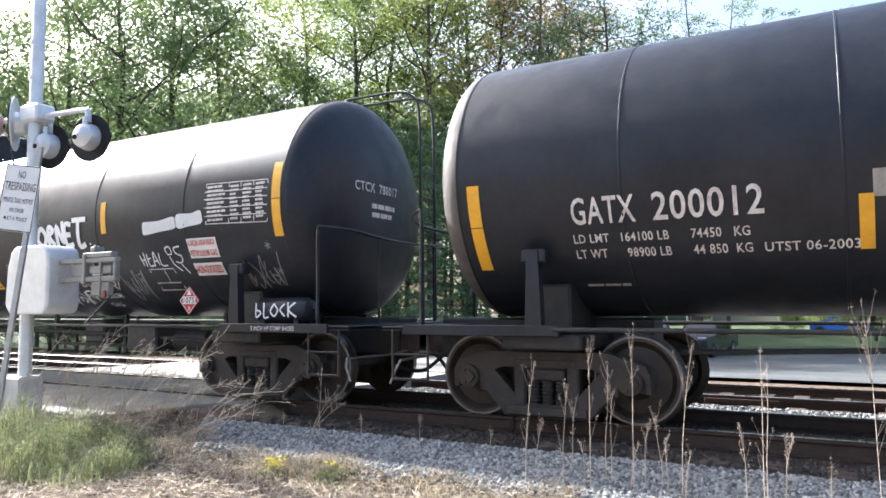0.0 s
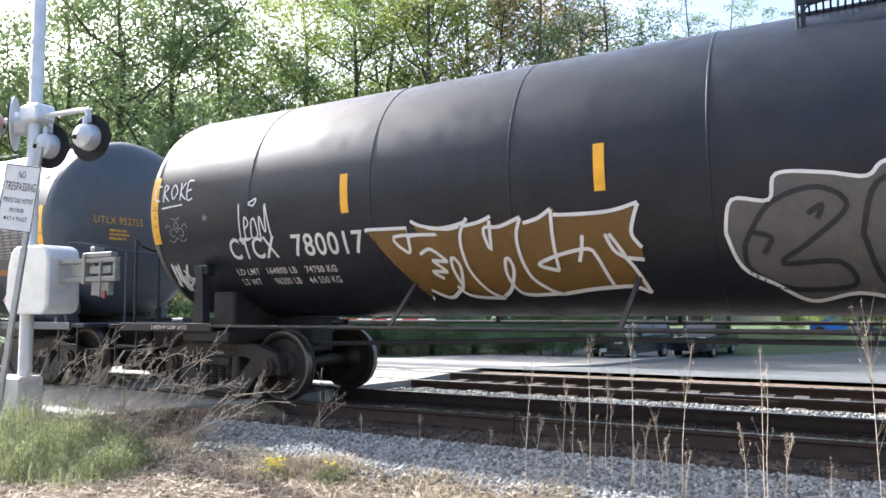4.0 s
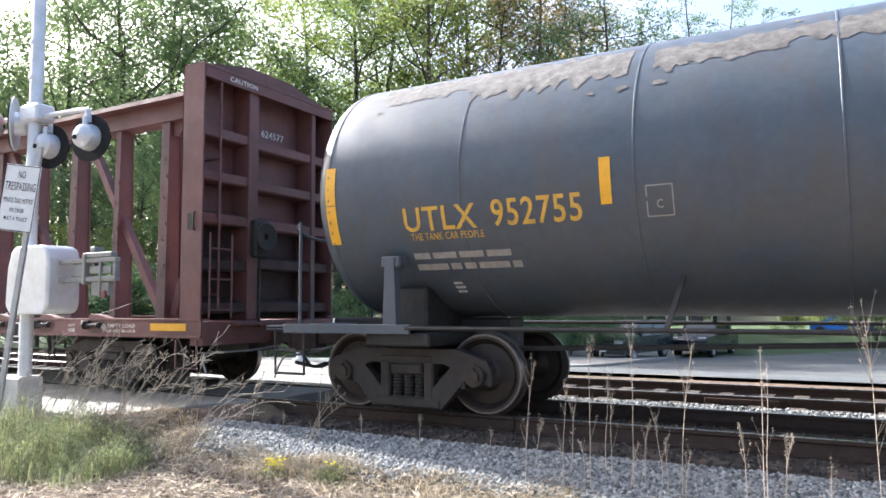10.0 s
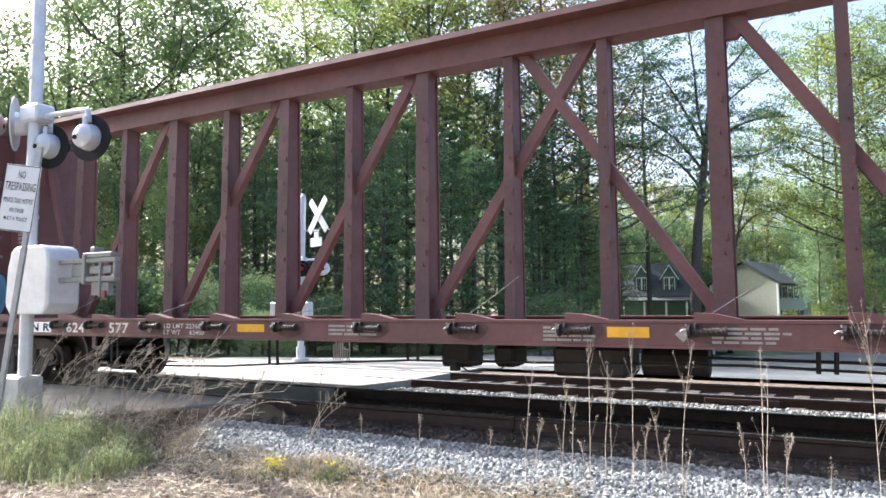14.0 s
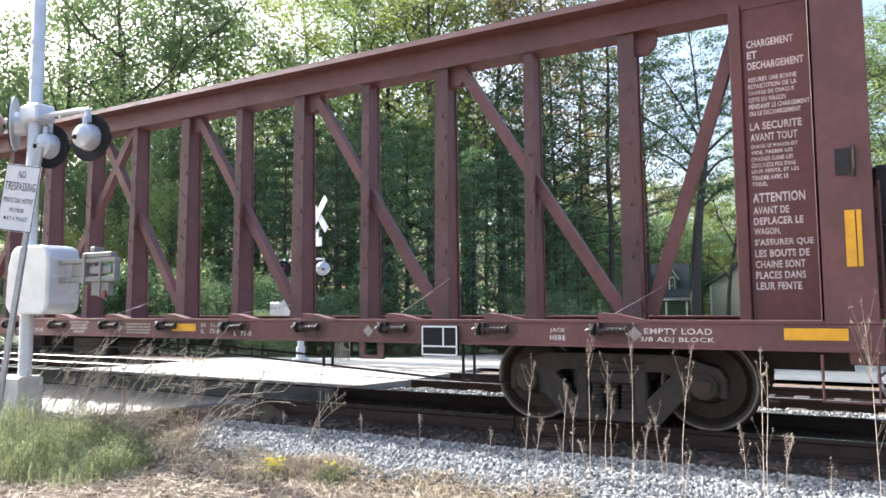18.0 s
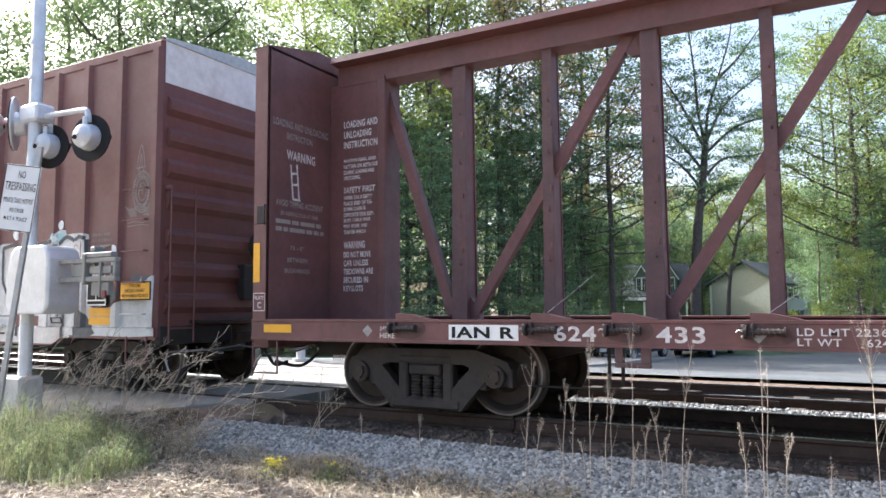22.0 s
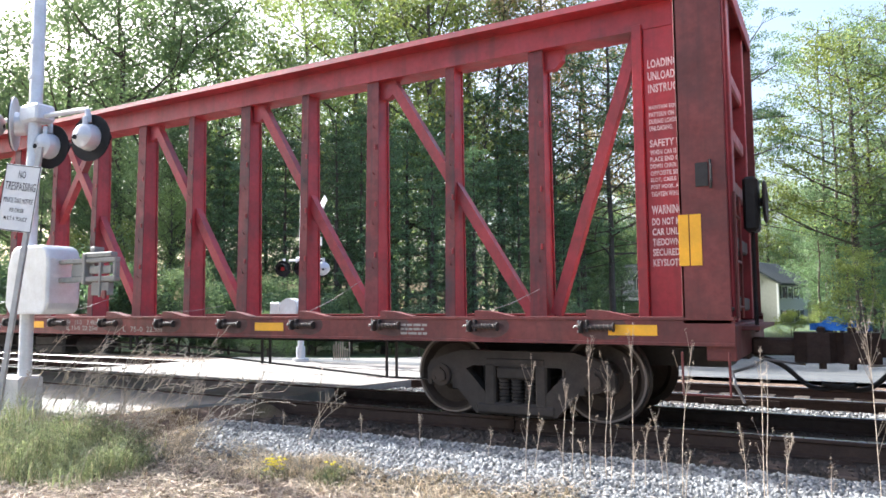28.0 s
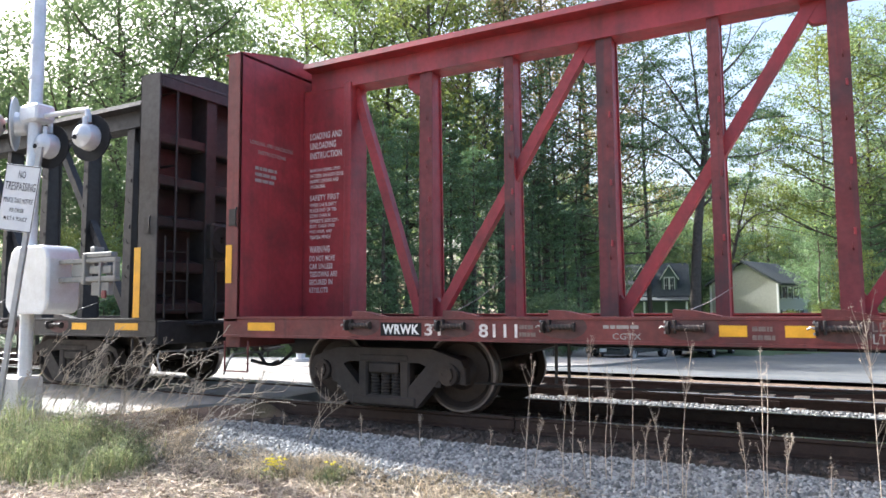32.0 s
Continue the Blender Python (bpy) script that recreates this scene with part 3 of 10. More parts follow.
def placard(car, x, z, y):
    """Red diamond placard on a stalk."""
    s = Shape()
    d = 0.19
    s.prism([(x - d, z), (x, z - d), (x + d, z), (x, z + d)], "y", y - 0.012, y)
    p = part("hazard_placard", s, SIGNRED, car, "red diamond placard with white number panel")
    fm = flat(y - 0.012, 0.003)
    patch(x - 0.12, x + 0.12, z - 0.045, z + 0.055, fm, SIGNWHITE, p, "number_panel")
    letters("1075", x - 0.10, z - 0.035, 0.20, 0.08, flat(y - 0.016, 0.003), SIGNBLACK, p, bold=0.02)
    letters("2", x - 0.015, z - 0.13, 0.035, 0.05, fm, SIGNWHITE, p, bold=0.02)
    q = Shape()
    q.add([(x - 0.04, z + 0.075, 0), (x + 0.04, z + 0.075, 0), (x, z + 0.15, 0)], [(0, 1, 2)])
    paint("flame_mark", q, fm, SIGNWHITE, p)
    for sx in (-1,):
        f = Shape()
        for a, b in (((x - d, z), (x, z - d)), ((x, z - d), (x + d, z)), ((x + d, z), (x, z + d)), ((x, z + d), (x - d, z))):
            k = 0.9
            f.stroke([(x + (a[0] - x) * k, z + (a[1] - z) * k), (x + (b[0] - x) * k, z + (b[1] - z) * k)], 0.008)
        paint("border", f, fm, SIGNWHITE, p)


TM = on_tank(TR, TZ)
BLACK_SEAMS = [-9.05, -7.3, -5.44, -3.7, -1.75, 0.0, 1.75, 3.7, 5.43, 7.3, 9.05]

# first black tank
t1 = tank_car(5.55, BLACK, "black steel tank car with white stencilled car number", BLACK_SEAMS, 2.3, SUNDUSTY)
yellow_strips(t1, [-5.29, -2.2, 1.0], 1.69, 2.13, [-8.86], 1.62, 2.49, TM)
letters("GATX", -7.81, 2.02, 0.63, 0.26, TM, STENCIL, t1, cut=0.1)
letters("200012", -7.02, 2.02, 0.96, 0.26, TM, STENCIL, t1, cut=0.1)
letters("LD LMT   164100 LB      74450   KG", -7.82, 1.845, 1.63, 0.085, TM, STENCIL, t1, cut=0.1)
letters("LT WT      98900 LB      44 850  KG", -7.82, 1.70, 1.64, 0.085, TM, STENCIL, t1, cut=0.1)
letters("UTST 06-2003", -6.08, 1.70, 0.74, 0.08, TM, STENCIL, t1, cut=0.1)
bars(-7.8, -7.2, 1.42, 1.46, 1, TM, FADED, t1)
patch(-5.24, -5.1, 2.1, 2.32, TM, FADED, t1, "stencil_box", cut=0.1)

# second black tank, sprayed all over
t2 = tank_car(-15.0, BLACK, "black steel tank car covered in graffiti tags", BLACK_SEAMS, 2.2, SUNDUSTY)
underside(t2, 5.2)
yellow_strips(t2, [-5.8, -2.75, -0.05, 2.72, 5.62], 2.33, 2.79, [-9.06, 8.96], 2.12, 3.05, TM)
letters("CTCX", -7.74, 1.86, 0.80, 0.27, TM, WHITE, t2, cut=0.1)
letters("780017", -6.68, 1.86, 1.08, 0.27, TM, WHITE, t2, cut=0.1)
letters("LD LMT   164800 LB    74750 KG", -7.77, 1.665, 1.64, 0.08, TM, STENCIL, t2, cut=0.1)
letters("LT WT       98200 LB    44 550 KG", -7.77, 1.535, 1.63, 0.08, TM, STENCIL, t2, cut=0.1)
letters("LIQUEFIED", 4.63, 1.565, 0.82, 0.09, TM, WHITE, t2, cut=0.1)
letters("PETROLEUM", 4.53, 1.40, 0.82, 0.07, TM, WHITE, t2, cut=0.1)
letters("GAS", 4.85, 1.27, 0.28, 0.06, TM, WHITE, t2, cut=0.1)
patch(4.59, 5.26, 1.74, 1.87, TM, STENCIL, t2, "label_panel", "white label panel", cut=0.1)
letters("NOT ODORIZED", 4.62, 1.765, 0.61, 0.075, on_tank(TR, TZ, 0.010), SIGNBLACK, t2, cut=0.1)
for sgn, (u0, u1, v0, v1, words) in enumerate(((7.30, 7.85, 1.91, 2.17, ("LIQUEFIED", "PETROLEUM GAS")), (7.29, 7.83, 1.68, 1.845, ("NON-ODORIZED",)))):
    patch(u0, u1, v0, v1, TM, SIGNWHITE, t2, "warning_panel", "white panel with red lettering", cut=0.1)
    hh = (v1 - v0) / len(words)
    for i, wd in enumerate(words):
        letters(wd, u0 + 0.03, v1 - (i + 1) * hh + hh * 0.18, u1 - u0 - 0.06, hh * 0.64, on_tank(TR, TZ, 0.010), PINK, t2, bold=0.03, cut=0.1)
strokes([[(7.72, 2.34), (7.73, 2.87)], [(7.73, 2.87), (8.82, 2.84)], [(8.82, 2.84), (8.80, 2.31)], [(8.80, 2.31), (7.72, 2.34)], [(8.14, 2.33), (8.15, 2.86)], [(8.36, 2.33), (8.36, 2.85)], [(8.58, 2.33), (8.58, 2.85)],
         [(7.72, 2.76), (8.82, 2.73)], [(7.72, 2.66), (8.82, 2.63)], [(7.72, 2.55), (8.82, 2.52)], [(7.72, 2.44), (8.8, 2.41)]], 0.012, TM, STENCIL, t2, "chart_lines", k=2)
bars(7.76, 8.10, 2.36, 2.85, 9, TM, STENCIL, t2, seed=3)
bars(8.18, 8.33, 2.36, 2.83, 9, TM, STENCIL, t2, seed=4)
bars(8.40, 8.55, 2.36, 2.83, 9, TM, STENCIL, t2, seed=5)
bars(8.62, 8.77, 2.36, 2.83, 9, TM, STENCIL, t2, seed=6)
placard(t2, 7.41, 1.33, -1.46)
strokes([[(6.36, 1.50), (6.36, 1.79)], [(6.36, 1.79), (6.86, 1.79)], [(6.86, 1.79), (6.86, 1.5)], [(6.86, 1.5), (6.36, 1.5)], [(6.66, 1.6), (6.66, 1.79)], [(6.36, 1.6), (6.86, 1.6)]], 0.014, TM, STENCIL, t2, "stencil_box", k=1)
strokes([[(5.42, 1.74), (5.52, 1.63), (5.42, 1.52)][::-1], [(5.42, 1.74), (5.32, 1.63)], [(5.32, 1.63), (5.42, 1.52)]], 0.018, TM, STENCIL, t2, "diamond_mark", k=1)
bars(3.95, 4.55, 1.60, 1.76, 3, TM, STENCIL, t2, seed=8)
# tags
HOR = [[(0.0, 0.95), (0.05, 0.3), (0.02, 0.1)], [(0.14, 1.0), (0.13, 0.1)], [(0.0, 0.5), (0.16, 0.55)], [(0.26, 0.15), (0.19, 0.4), (0.25, 0.8), (0.33, 0.55), (0.30, 0.2), (0.22, 0.15)], [(0.38, 0.05), (0.38, 0.8), (0.46, 0.7), (0.39, 0.5), (0.48, 0.15)],
       [(0.53, 0.1), (0.52, 0.85), (0.62, 0.25), (0.62, 1.0)], [(0.76, 0.85), (0.66, 0.85), (0.67, 0.15), (0.78, 0.15)], [(0.66, 0.5), (0.75, 0.5)], [(0.78, 1.0), (1.0, 1.0)], [(0.88, 1.0), (0.87, 0.1), (0.97, 0.12)]]
strokes(HOR, 0.075, TM, SPRAYW, t2, label="white sprayed tag", u=3.72, v=2.15, su=1.5, sv=0.42)
for k, (a, b) in enumerate(((3.62, 2.1), (3.66, 2.0), (5.27, 2.2), (5.36, 2.17), (5.44, 2.15))):
    blob([(-0.02, 0), (0, 0.02), (0.02, 0), (0, -0.02)], TM, SPRAYW, t2, u=a, v=b, cut=0)
for bar in ([(6.46, 2.28), (6.47, 2.40), (6.52, 2.44), (6.8, 2.44), (7.10, 2.48), (7.13, 2.40), (7.12, 2.32), (6.8, 2.29), (6.52, 2.26)], [(7.16, 2.33), (7.15, 2.46), (7.22, 2.51), (7.45, 2.50), (7.62, 2.53), (7.66, 2.46), (7.64, 2.36), (7.4, 2.33), (7.22, 2.31)]):
    blob(bar, TM, SPRAYW, t2, label="white sprayed bar over old tag", cut=0.1)
CRO = [[(0.16, 0.85), (0.03, 0.8), (0.0, 0.3), (0.14, 0.15)], [(0.24, 0.1), (0.24, 0.85), (0.34, 0.75), (0.25, 0.5), (0.38, 0.12)], [(0.48, 0.2), (0.44, 0.6), (0.52, 0.85), (0.60, 0.5), (0.50, 0.18)], [(0.68, 0.1), (0.68, 0.9)], [(0.80, 0.9), (0.69, 0.5), (0.82, 0.12)], [(1.0, 0.95), (0.86, 0.9), (0.87, 0.1), (1.0, 0.15)], [(0.87, 0.5), (0.97, 0.55)], [(0.2, -0.2), (0.75, -0.1)]]
strokes(CRO, 0.021, TM, SPRAYW, t2, label="white sprayed tag", u=-9.06, v=2.66, su=0.74, sv=0.30)
strokes([[(0.05, 0.95), (0.0, 0.0), (0.12, 0.05)], [(0.15, 0.3), (0.3, 0.45), (0.2, 0.6), (0.16, 0.1), (0.32, 0.08)], [(0.4, 0.5), (0.36, 0.1), (0.55, 0.15), (0.5, 0.55), (0.4, 0.5)], [(0.62, 0.0), (0.66, 0.6), (0.8, 0.2), (0.85, 0.9), (0.95, 0.0)], [(0.35, 0.95), (0.6, 1.05), (0.5, 0.88), (0.35, 0.93)]], 0.022, TM, SPRAYW, t2, label="thin white sprayed tag", u=-7.5, v=2.08, su=0.55, sv=0.5)
SQ = lambda n, seed: [[(random.Random(seed * 31 + i).uniform(0, 1), random.Random(seed * 57 + i * 7 + j).uniform(0, 1)) if j else (i / n, random.Random(seed + i).uniform(0.2, 0.9)) for j in range(1)] + [(i / n + random.Random(seed * 13 + i * 5 + j).uniform(0.0, 1.5 / n), random.Random(seed * 17 + i * 3 + j).uniform(0, 1)) for j in range(4)] for i in range(n)]
strokes(SQ(5, 3), 0.03, TM, SPRAYW, t2, label="tangled white sprayed tag", u=-9.0, v=1.46, su=0.40, sv=0.40)
HEA = [[(0.0, 0.75), (0.03, 0.35)], [(0.10, 0.85), (0.09, 0.3)], [(0.0, 0.55), (0.12, 0.58)], [(0.17, 0.8), (0.16, 0.35), (0.26, 0.35)], [(0.17, 0.6), (0.24, 0.62)], [(0.28, 0.3), (0.34, 0.85), (0.40, 0.35)], [(0.29, 0.5), (0.39, 0.52)], [(0.46, 0.8), (0.45, 0.35), (0.58, 0.33)],
       [(0.66, 0.75), (0.64, 0.95), (0.74, 1.0), (0.76, 0.75), (0.66, 0.72)], [(0.98, 1.0), (0.84, 0.95), (0.86, 0.75), (0.97, 0.62), (0.92, 0.4), (0.80, 0.45)], [(0.70, 0.65), (0.74, 0.35), (0.86, 0.1)], [(0.90, 0.35), (1.0, 0.0)]]
strokes(HEA, 0.022, TM, SPRAYW, t2, label="white sprayed tag", u=6.28, v=1.72, su=0.88, sv=0.36)
STAR = [[(math.cos(a) * 0.05, math.sin(a) * 0.05), (-math.cos(a) * 0.05, -math.sin(a) * 0.05)] for a in (0.3, 1.35, 2.4)]
for u_, v_ in ((8.72, 2.02), (8.78, 1.70), (-8.1, 2.42)):
    strokes(STAR, 0.012, TM, SPRAYG, t2, label="small sprayed star", u=u_, v=v_)
strokes(SQ(6, 5), 0.016, TM, SPRAYG, t2, label="faint grey sprayed tag", u=8.2, v=1.45, su=0.6, sv=0.5)
strokes(SQ(6, 15), 0.016, TM, SPRAYG, t2, label="faint grey sprayed tag", u=5.65, v=1.35, su=0.5, sv=0.45)
strokes(SQ(7, 25), 0.016, TM, SPRAYG, t2, label="faint grey sprayed tag", u=2.75, v=1.5, su=0.8, sv=0.5)
strokes(SQ(5, 12), 0.02, TM, SPRAYW, t2, label="white sprayed tag", u=4.0, v=1.3, su=0.65, sv=0.22)
SWIRL = [[(0.5, 0.45), (0.35, 0.6), (0.2, 0.5), (0.25, 0.3), (0.4, 0.35)], [(0.5, 0.45), (0.65, 0.6), (0.8, 0.5), (0.75, 0.3), (0.6, 0.35)], [(0.4, 0.7), (0.5, 0.85), (0.6, 0.7), (0.5, 0.6), (0.4, 0.7)], [(0.0, 0.6), (0.1, 0.75), (0.25, 0.65)], [(1.0, 0.6), (0.9, 0.75), (0.75, 0.65)], [(0.1, 0.2), (0.3, 0.1), (0.5, 0.25), (0.7, 0.1), (0.9, 0.2)], [(0.3, 1.0), (0.5, 0.92), (0.7, 1.0)]]
strokes(SWIRL, 0.011, TM, SPRAYG, t2, label="fine grey sprayed swirls", u=-8.86, v=2.10, su=0.42, sv=0.36)
SIL = [(0.0, 0.55), (0.02, 0.80), (0.10, 0.78), (0.12, 0.97), (0.22, 0.95), (0.30, 0.90), (0.34, 1.0), (0.45, 0.98), (0.50, 0.92), (0.56, 1.0), (0.66, 0.93), (0.70, 0.97), (0.86, 1.05), (0.87, 0.70), (0.97, 0.62), (1.0, 0.30), (0.94, 0.22), (0.88, 0.25), (0.86, 0.02), (0.74, 0.10), (0.62, 0.02), (0.50, 0.08), (0.40, 0.0), (0.28, 0.06), (0.18, 0.0), (0.10, 0.14), (0.03, 0.28)]
blob(SIL, TM, SILVERP, t2, label="large silver bubble-letter graffiti with white outline", u=-1.65, v=1.26, su=3.7, sv=1.12)
strokes([SIL + [SIL[0]]], 0.032, on_tank(TR, TZ, 0.010), SPRAYW, t2, u=-1.65, v=1.26, su=3.7, sv=1.12, label="thin white outline")
BUB = [[(0.04, 0.45), (0.10, 0.75), (0.20, 0.85), (0.26, 0.7), (0.18, 0.45), (0.12, 0.3), (0.24, 0.3), (0.27, 0.12), (0.14, 0.1), (0.05, 0.25), (0.04, 0.45)], [(0.29, 0.5), (0.32, 0.85), (0.42, 0.92), (0.47, 0.72), (0.40, 0.62), (0.40, 0.35), (0.47, 0.3), (0.45, 0.1), (0.34, 0.12), (0.29, 0.5)], [(0.50, 0.3), (0.52, 0.85), (0.60, 0.92), (0.66, 0.8), (0.58, 0.66), (0.64, 0.55), (0.58, 0.42), (0.66, 0.3), (0.62, 0.12), (0.52, 0.14), (0.50, 0.3)],
       [(0.68, 0.72), (0.70, 0.9), (0.84, 0.97), (0.85, 0.75), (0.80, 0.68), (0.82, 0.3), (0.80, 0.12), (0.72, 0.15), (0.72, 0.62), (0.68, 0.72)], [(0.88, 0.3), (0.87, 0.55), (0.93, 0.58), (0.96, 0.42), (0.92, 0.3), (0.88, 0.3)], [(0.18, 0.66), (0.21, 0.72), (0.2, 0.62)], [(0.36, 0.7), (0.38, 0.5)], [(0.74, 0.8), (0.78, 0.55), (0.76, 0.3)], [(0.05, 0.55), (0.1, 0.5), (0.08, 0.38)]]
strokes(BUB, 0.045, on_tank(TR, TZ, 0.010), SPRAYK, t2, u=-1.65, v=1.26, su=3.7, sv=1.12, label="black outlines of bubble letters")
OCHRE = [[(-5.55, 2.12), (-4.99, 2.11), (-4.99, 2.02), (-4.63, 2.02), (-5, 1.32)]]
OCHRE.append([(-4.92, 2.18), (-4.79, 2.12), (-4.5, 2.07), (-4.57, 2.08), (-4.29, 2.1), (-4.23, 2.17), (-4.19, 2.08), (-3.96, 2.16), (-3.93, 2.07), (-3.61, 2.16), (-3.58, 2.08), (-3.26, 2.22), (-3.2, 2.14), (-2.87, 2.12), (-2.66, 2.14), (-2.41, 2.2), (-2.48, 2), (-2.49, 1.91), (-2.42, 1.79), (-2.42, 1.69), (-2.57, 1.7), (-2.42, 1.47), (-2.42, 1.37), (-2.57, 1.43), (-2.75, 1.44), (-3.03, 1.41), (-3.35, 1.36), (-3.57, 1.36), (-3.78, 1.38), (-3.87, 1.43), (-4.05, 1.35), (-4.39, 1.35), (-4.56, 1.44), (-4.74, 1.37), (-4.92, 1.36), (-4.94, 1.43), (-4.77, 1.88)])
LINES = [[(-5.55, 2.12), (-4.99, 2.11), (-4.99, 2.02), (-4.63, 2.02), (-5, 1.32), (-5.55, 2.12)], [(-4.99, 2.02), (-5.02, 1.84), (-5.18, 2.02), (-4.63, 2.02)], [(-4.89, 1.82), (-4.77, 1.87), (-4.69, 1.84), (-4.57, 1.73)], [(-4.57, 1.73), (-4.76, 1.75)], [(-4.76, 1.75), (-4.61, 1.62)], [(-4.61, 1.62), (-4.8, 1.63), (-4.69, 1.55)], [(-4.92, 2.18), (-4.79, 2.12), (-4.5, 2.07), (-4.33, 2.09)], [(-4.94, 1.43), (-4.75, 1.34), (-4.58, 1.41), (-4.5, 1.47), (-4.43, 1.65), (-4.46, 1.75), (-4.51, 1.76), (-4.53, 1.65), (-4.5, 1.47)], [(-4.73, 2.1), (-4.57, 2.08), (-4.29, 2.12), (-4.22, 2.17)]]
LINES += [[(-4.25, 2.14), (-4.33, 2), (-4.35, 1.82), (-4.32, 1.6), (-4.2, 1.4), (-4.06, 1.33)], [(-4.57, 1.47), (-4.5, 1.38), (-4.34, 1.34), (-4.06, 1.33)], [(-4.28, 2.09), (-4.08, 2.12), (-3.94, 2.17)], [(-3.96, 2.13), (-4, 1.83), (-4.04, 2.05), (-3.85, 2.06), (-3.61, 2.14)], [(-4.05, 1.35), (-3.92, 1.43), (-3.81, 1.61), (-3.82, 1.73), (-3.87, 1.72), (-3.9, 1.56), (-3.84, 1.4), (-3.7, 1.36), (-3.37, 1.37)], [(-3.61, 2.13), (-3.68, 1.96), (-3.68, 1.73), (-3.62, 1.53), (-3.46, 1.4), (-3.35, 1.36)], [(-3.58, 2.08), (-3.41, 2.12), (-3.27, 2.2)], [(-3.27, 2.19), (-3.29, 1.89), (-3.3, 1.6)], [(-3.3, 1.6), (-3.48, 1.65), (-3.47, 1.69), (-3.23, 1.76), (-2.95, 1.8), (-2.87, 1.72), (-2.81, 1.55), (-2.77, 1.43)]]
LINES += [[(-2.98, 1.93), (-3.01, 1.8), (-3.06, 1.68)], [(-3.25, 2.14), (-2.98, 2.13), (-2.66, 2.14), (-2.4, 2.2)], [(-2.4, 2.19), (-2.46, 2.05), (-2.49, 1.91), (-2.41, 1.79)], [(-2.75, 1.93), (-2.69, 1.78), (-2.59, 1.71), (-2.63, 1.8), (-2.71, 1.93)], [(-2.59, 1.71), (-2.51, 1.59), (-2.42, 1.37)], [(-2.57, 1.7), (-2.41, 1.68)], [(-3.34, 1.37), (-3.03, 1.41), (-2.75, 1.43), (-2.57, 1.43), (-2.42, 1.37)]]
for i, ln in enumerate(OCHRE):
    blob(ln, TM, BRONZE, t2, label="ochre sprayed letters with white outline", k=1, cut=0.1, lift=0.001 * i)
for i, ln in enumerate(LINES):
    strokes([ln], 0.036, on_tank(TR, TZ, 0.010 + 0.0006 * i), SPRAYW, t2, label="white outline of a sprayed letter", k=1 if i == 0 else 4)
patch(2.22, 2.50, 1.58, 1.78, TM, YELLOW, t2, "yellow_notice", "small orange notice with dark print", cut=0.1)
bars(2.24, 2.48, 1.60, 1.76, 4, on_tank(TR, TZ, 0.010), SIGNBLACK, t2, seed=77)
ends_m = lambda x0: (lambda u, v, w: (x0 + HEAD * math.sqrt(max(0.05, 1 - min(1.0, math.hypot(u, v - TZ) / TR) ** 2.22)) ** 0.9 + 0.008 + w, u, v))
letters("CTCX  780017", -0.62, 2.78, 0.98, 0.13, ends_m(9.05), STENCIL, t2)
bars(-0.28, 0.36, 2.42, 2.66, 2, ends_m(9.05), STENCIL, t2)
# air tank on the platform
rs = Shape()
rs.lathe([(7.95, 0.02), (8.0, 0.13), (8.08, 0.165), (8.75, 0.165), (8.83, 0.13), (8.87, 0.02)], (0.46, -1.22, 1.19), "x", 18)
rs.box(8.56, 8.64, -1.35, -1.1, 1.0, 1.08, 0.01)
rs.box(9.11, 9.19, -1.35, -1.1, 1.0, 1.08, 0.01)
a2 = part("air_reservoir", rs, BLACK, t2, "black air cylinder with white tag", smooth=True)
strokes([[(0, 1), (0, 0), (0.12, 0.3), (0, 0.5)], [(0.2, 1), (0.2, 0), (0.32, 0)], [(0.45, 0.9), (0.36, 0.4), (0.46, 0.05), (0.54, 0.5), (0.45, 0.9)], [(0.72, 0.9), (0.6, 0.5), (0.72, 0.05)], [(0.8, 1), (0.8, 0)], [(0.98, 1), (0.81, 0.5), (1.0, 0)]], 0.023, lambda u, v, w: (u, -1.395 - w, v), SPRAYW, a2, label="white sprayed tag", u=8.54, v=1.11, su=0.66, sv=0.18)
letters("2 INCH HF COMP SHOES", 8.55, 0.945, 0.70, 0.055, flat(-1.50), STENCIL, t2)
letters("2 INCH HF COMP SHOES", -9.10, 0.945, 0.70, 0.055, flat(-1.50), STENCIL, t2)


def ladder_on(car, x, width, paint_):
    """A ladder up the side of a tank."""
    l = Shape()
    for dx in (0, width):
        pts = [(x + dx, -1.62, 0.40), (x + dx, -1.62, 2.6)]
        for a in (15, 30, 45, 58):
            pts.append((x + dx, -(TR + 0.1) * math.cos(radians(a)), TZ + (TR + 0.1) * math.sin(radians(a))))
        l.pipe(pts, 0.022, 8)
    part("ladder", l, paint_, car)
    z = 0.55
    while z < 3.95:
        y = -1.62 if z < TZ else -math.sqrt(max((TR + 0.1) ** 2 - (z - TZ) ** 2, 0.3))
        r = Shape()
        r.pipe([(x, y, z), (x + width, y, z)], 0.014, 6)
        part("rung", r, paint_, car)
        z += 0.46
    for pa, pb in (((x + 0.05, -1.62, 1.06), (x + 0.6, -1.5, 1.0)), ((x + width, -1.62, 2.6), (x + width, -TR, 2.6)), ((x, -1.62, 2.6), (x, -TR, 2.6))):
        b = Shape()
        b.pipe([pa, pb], 0.016, 6)
        part("ladder_bracket", b, paint_, car)


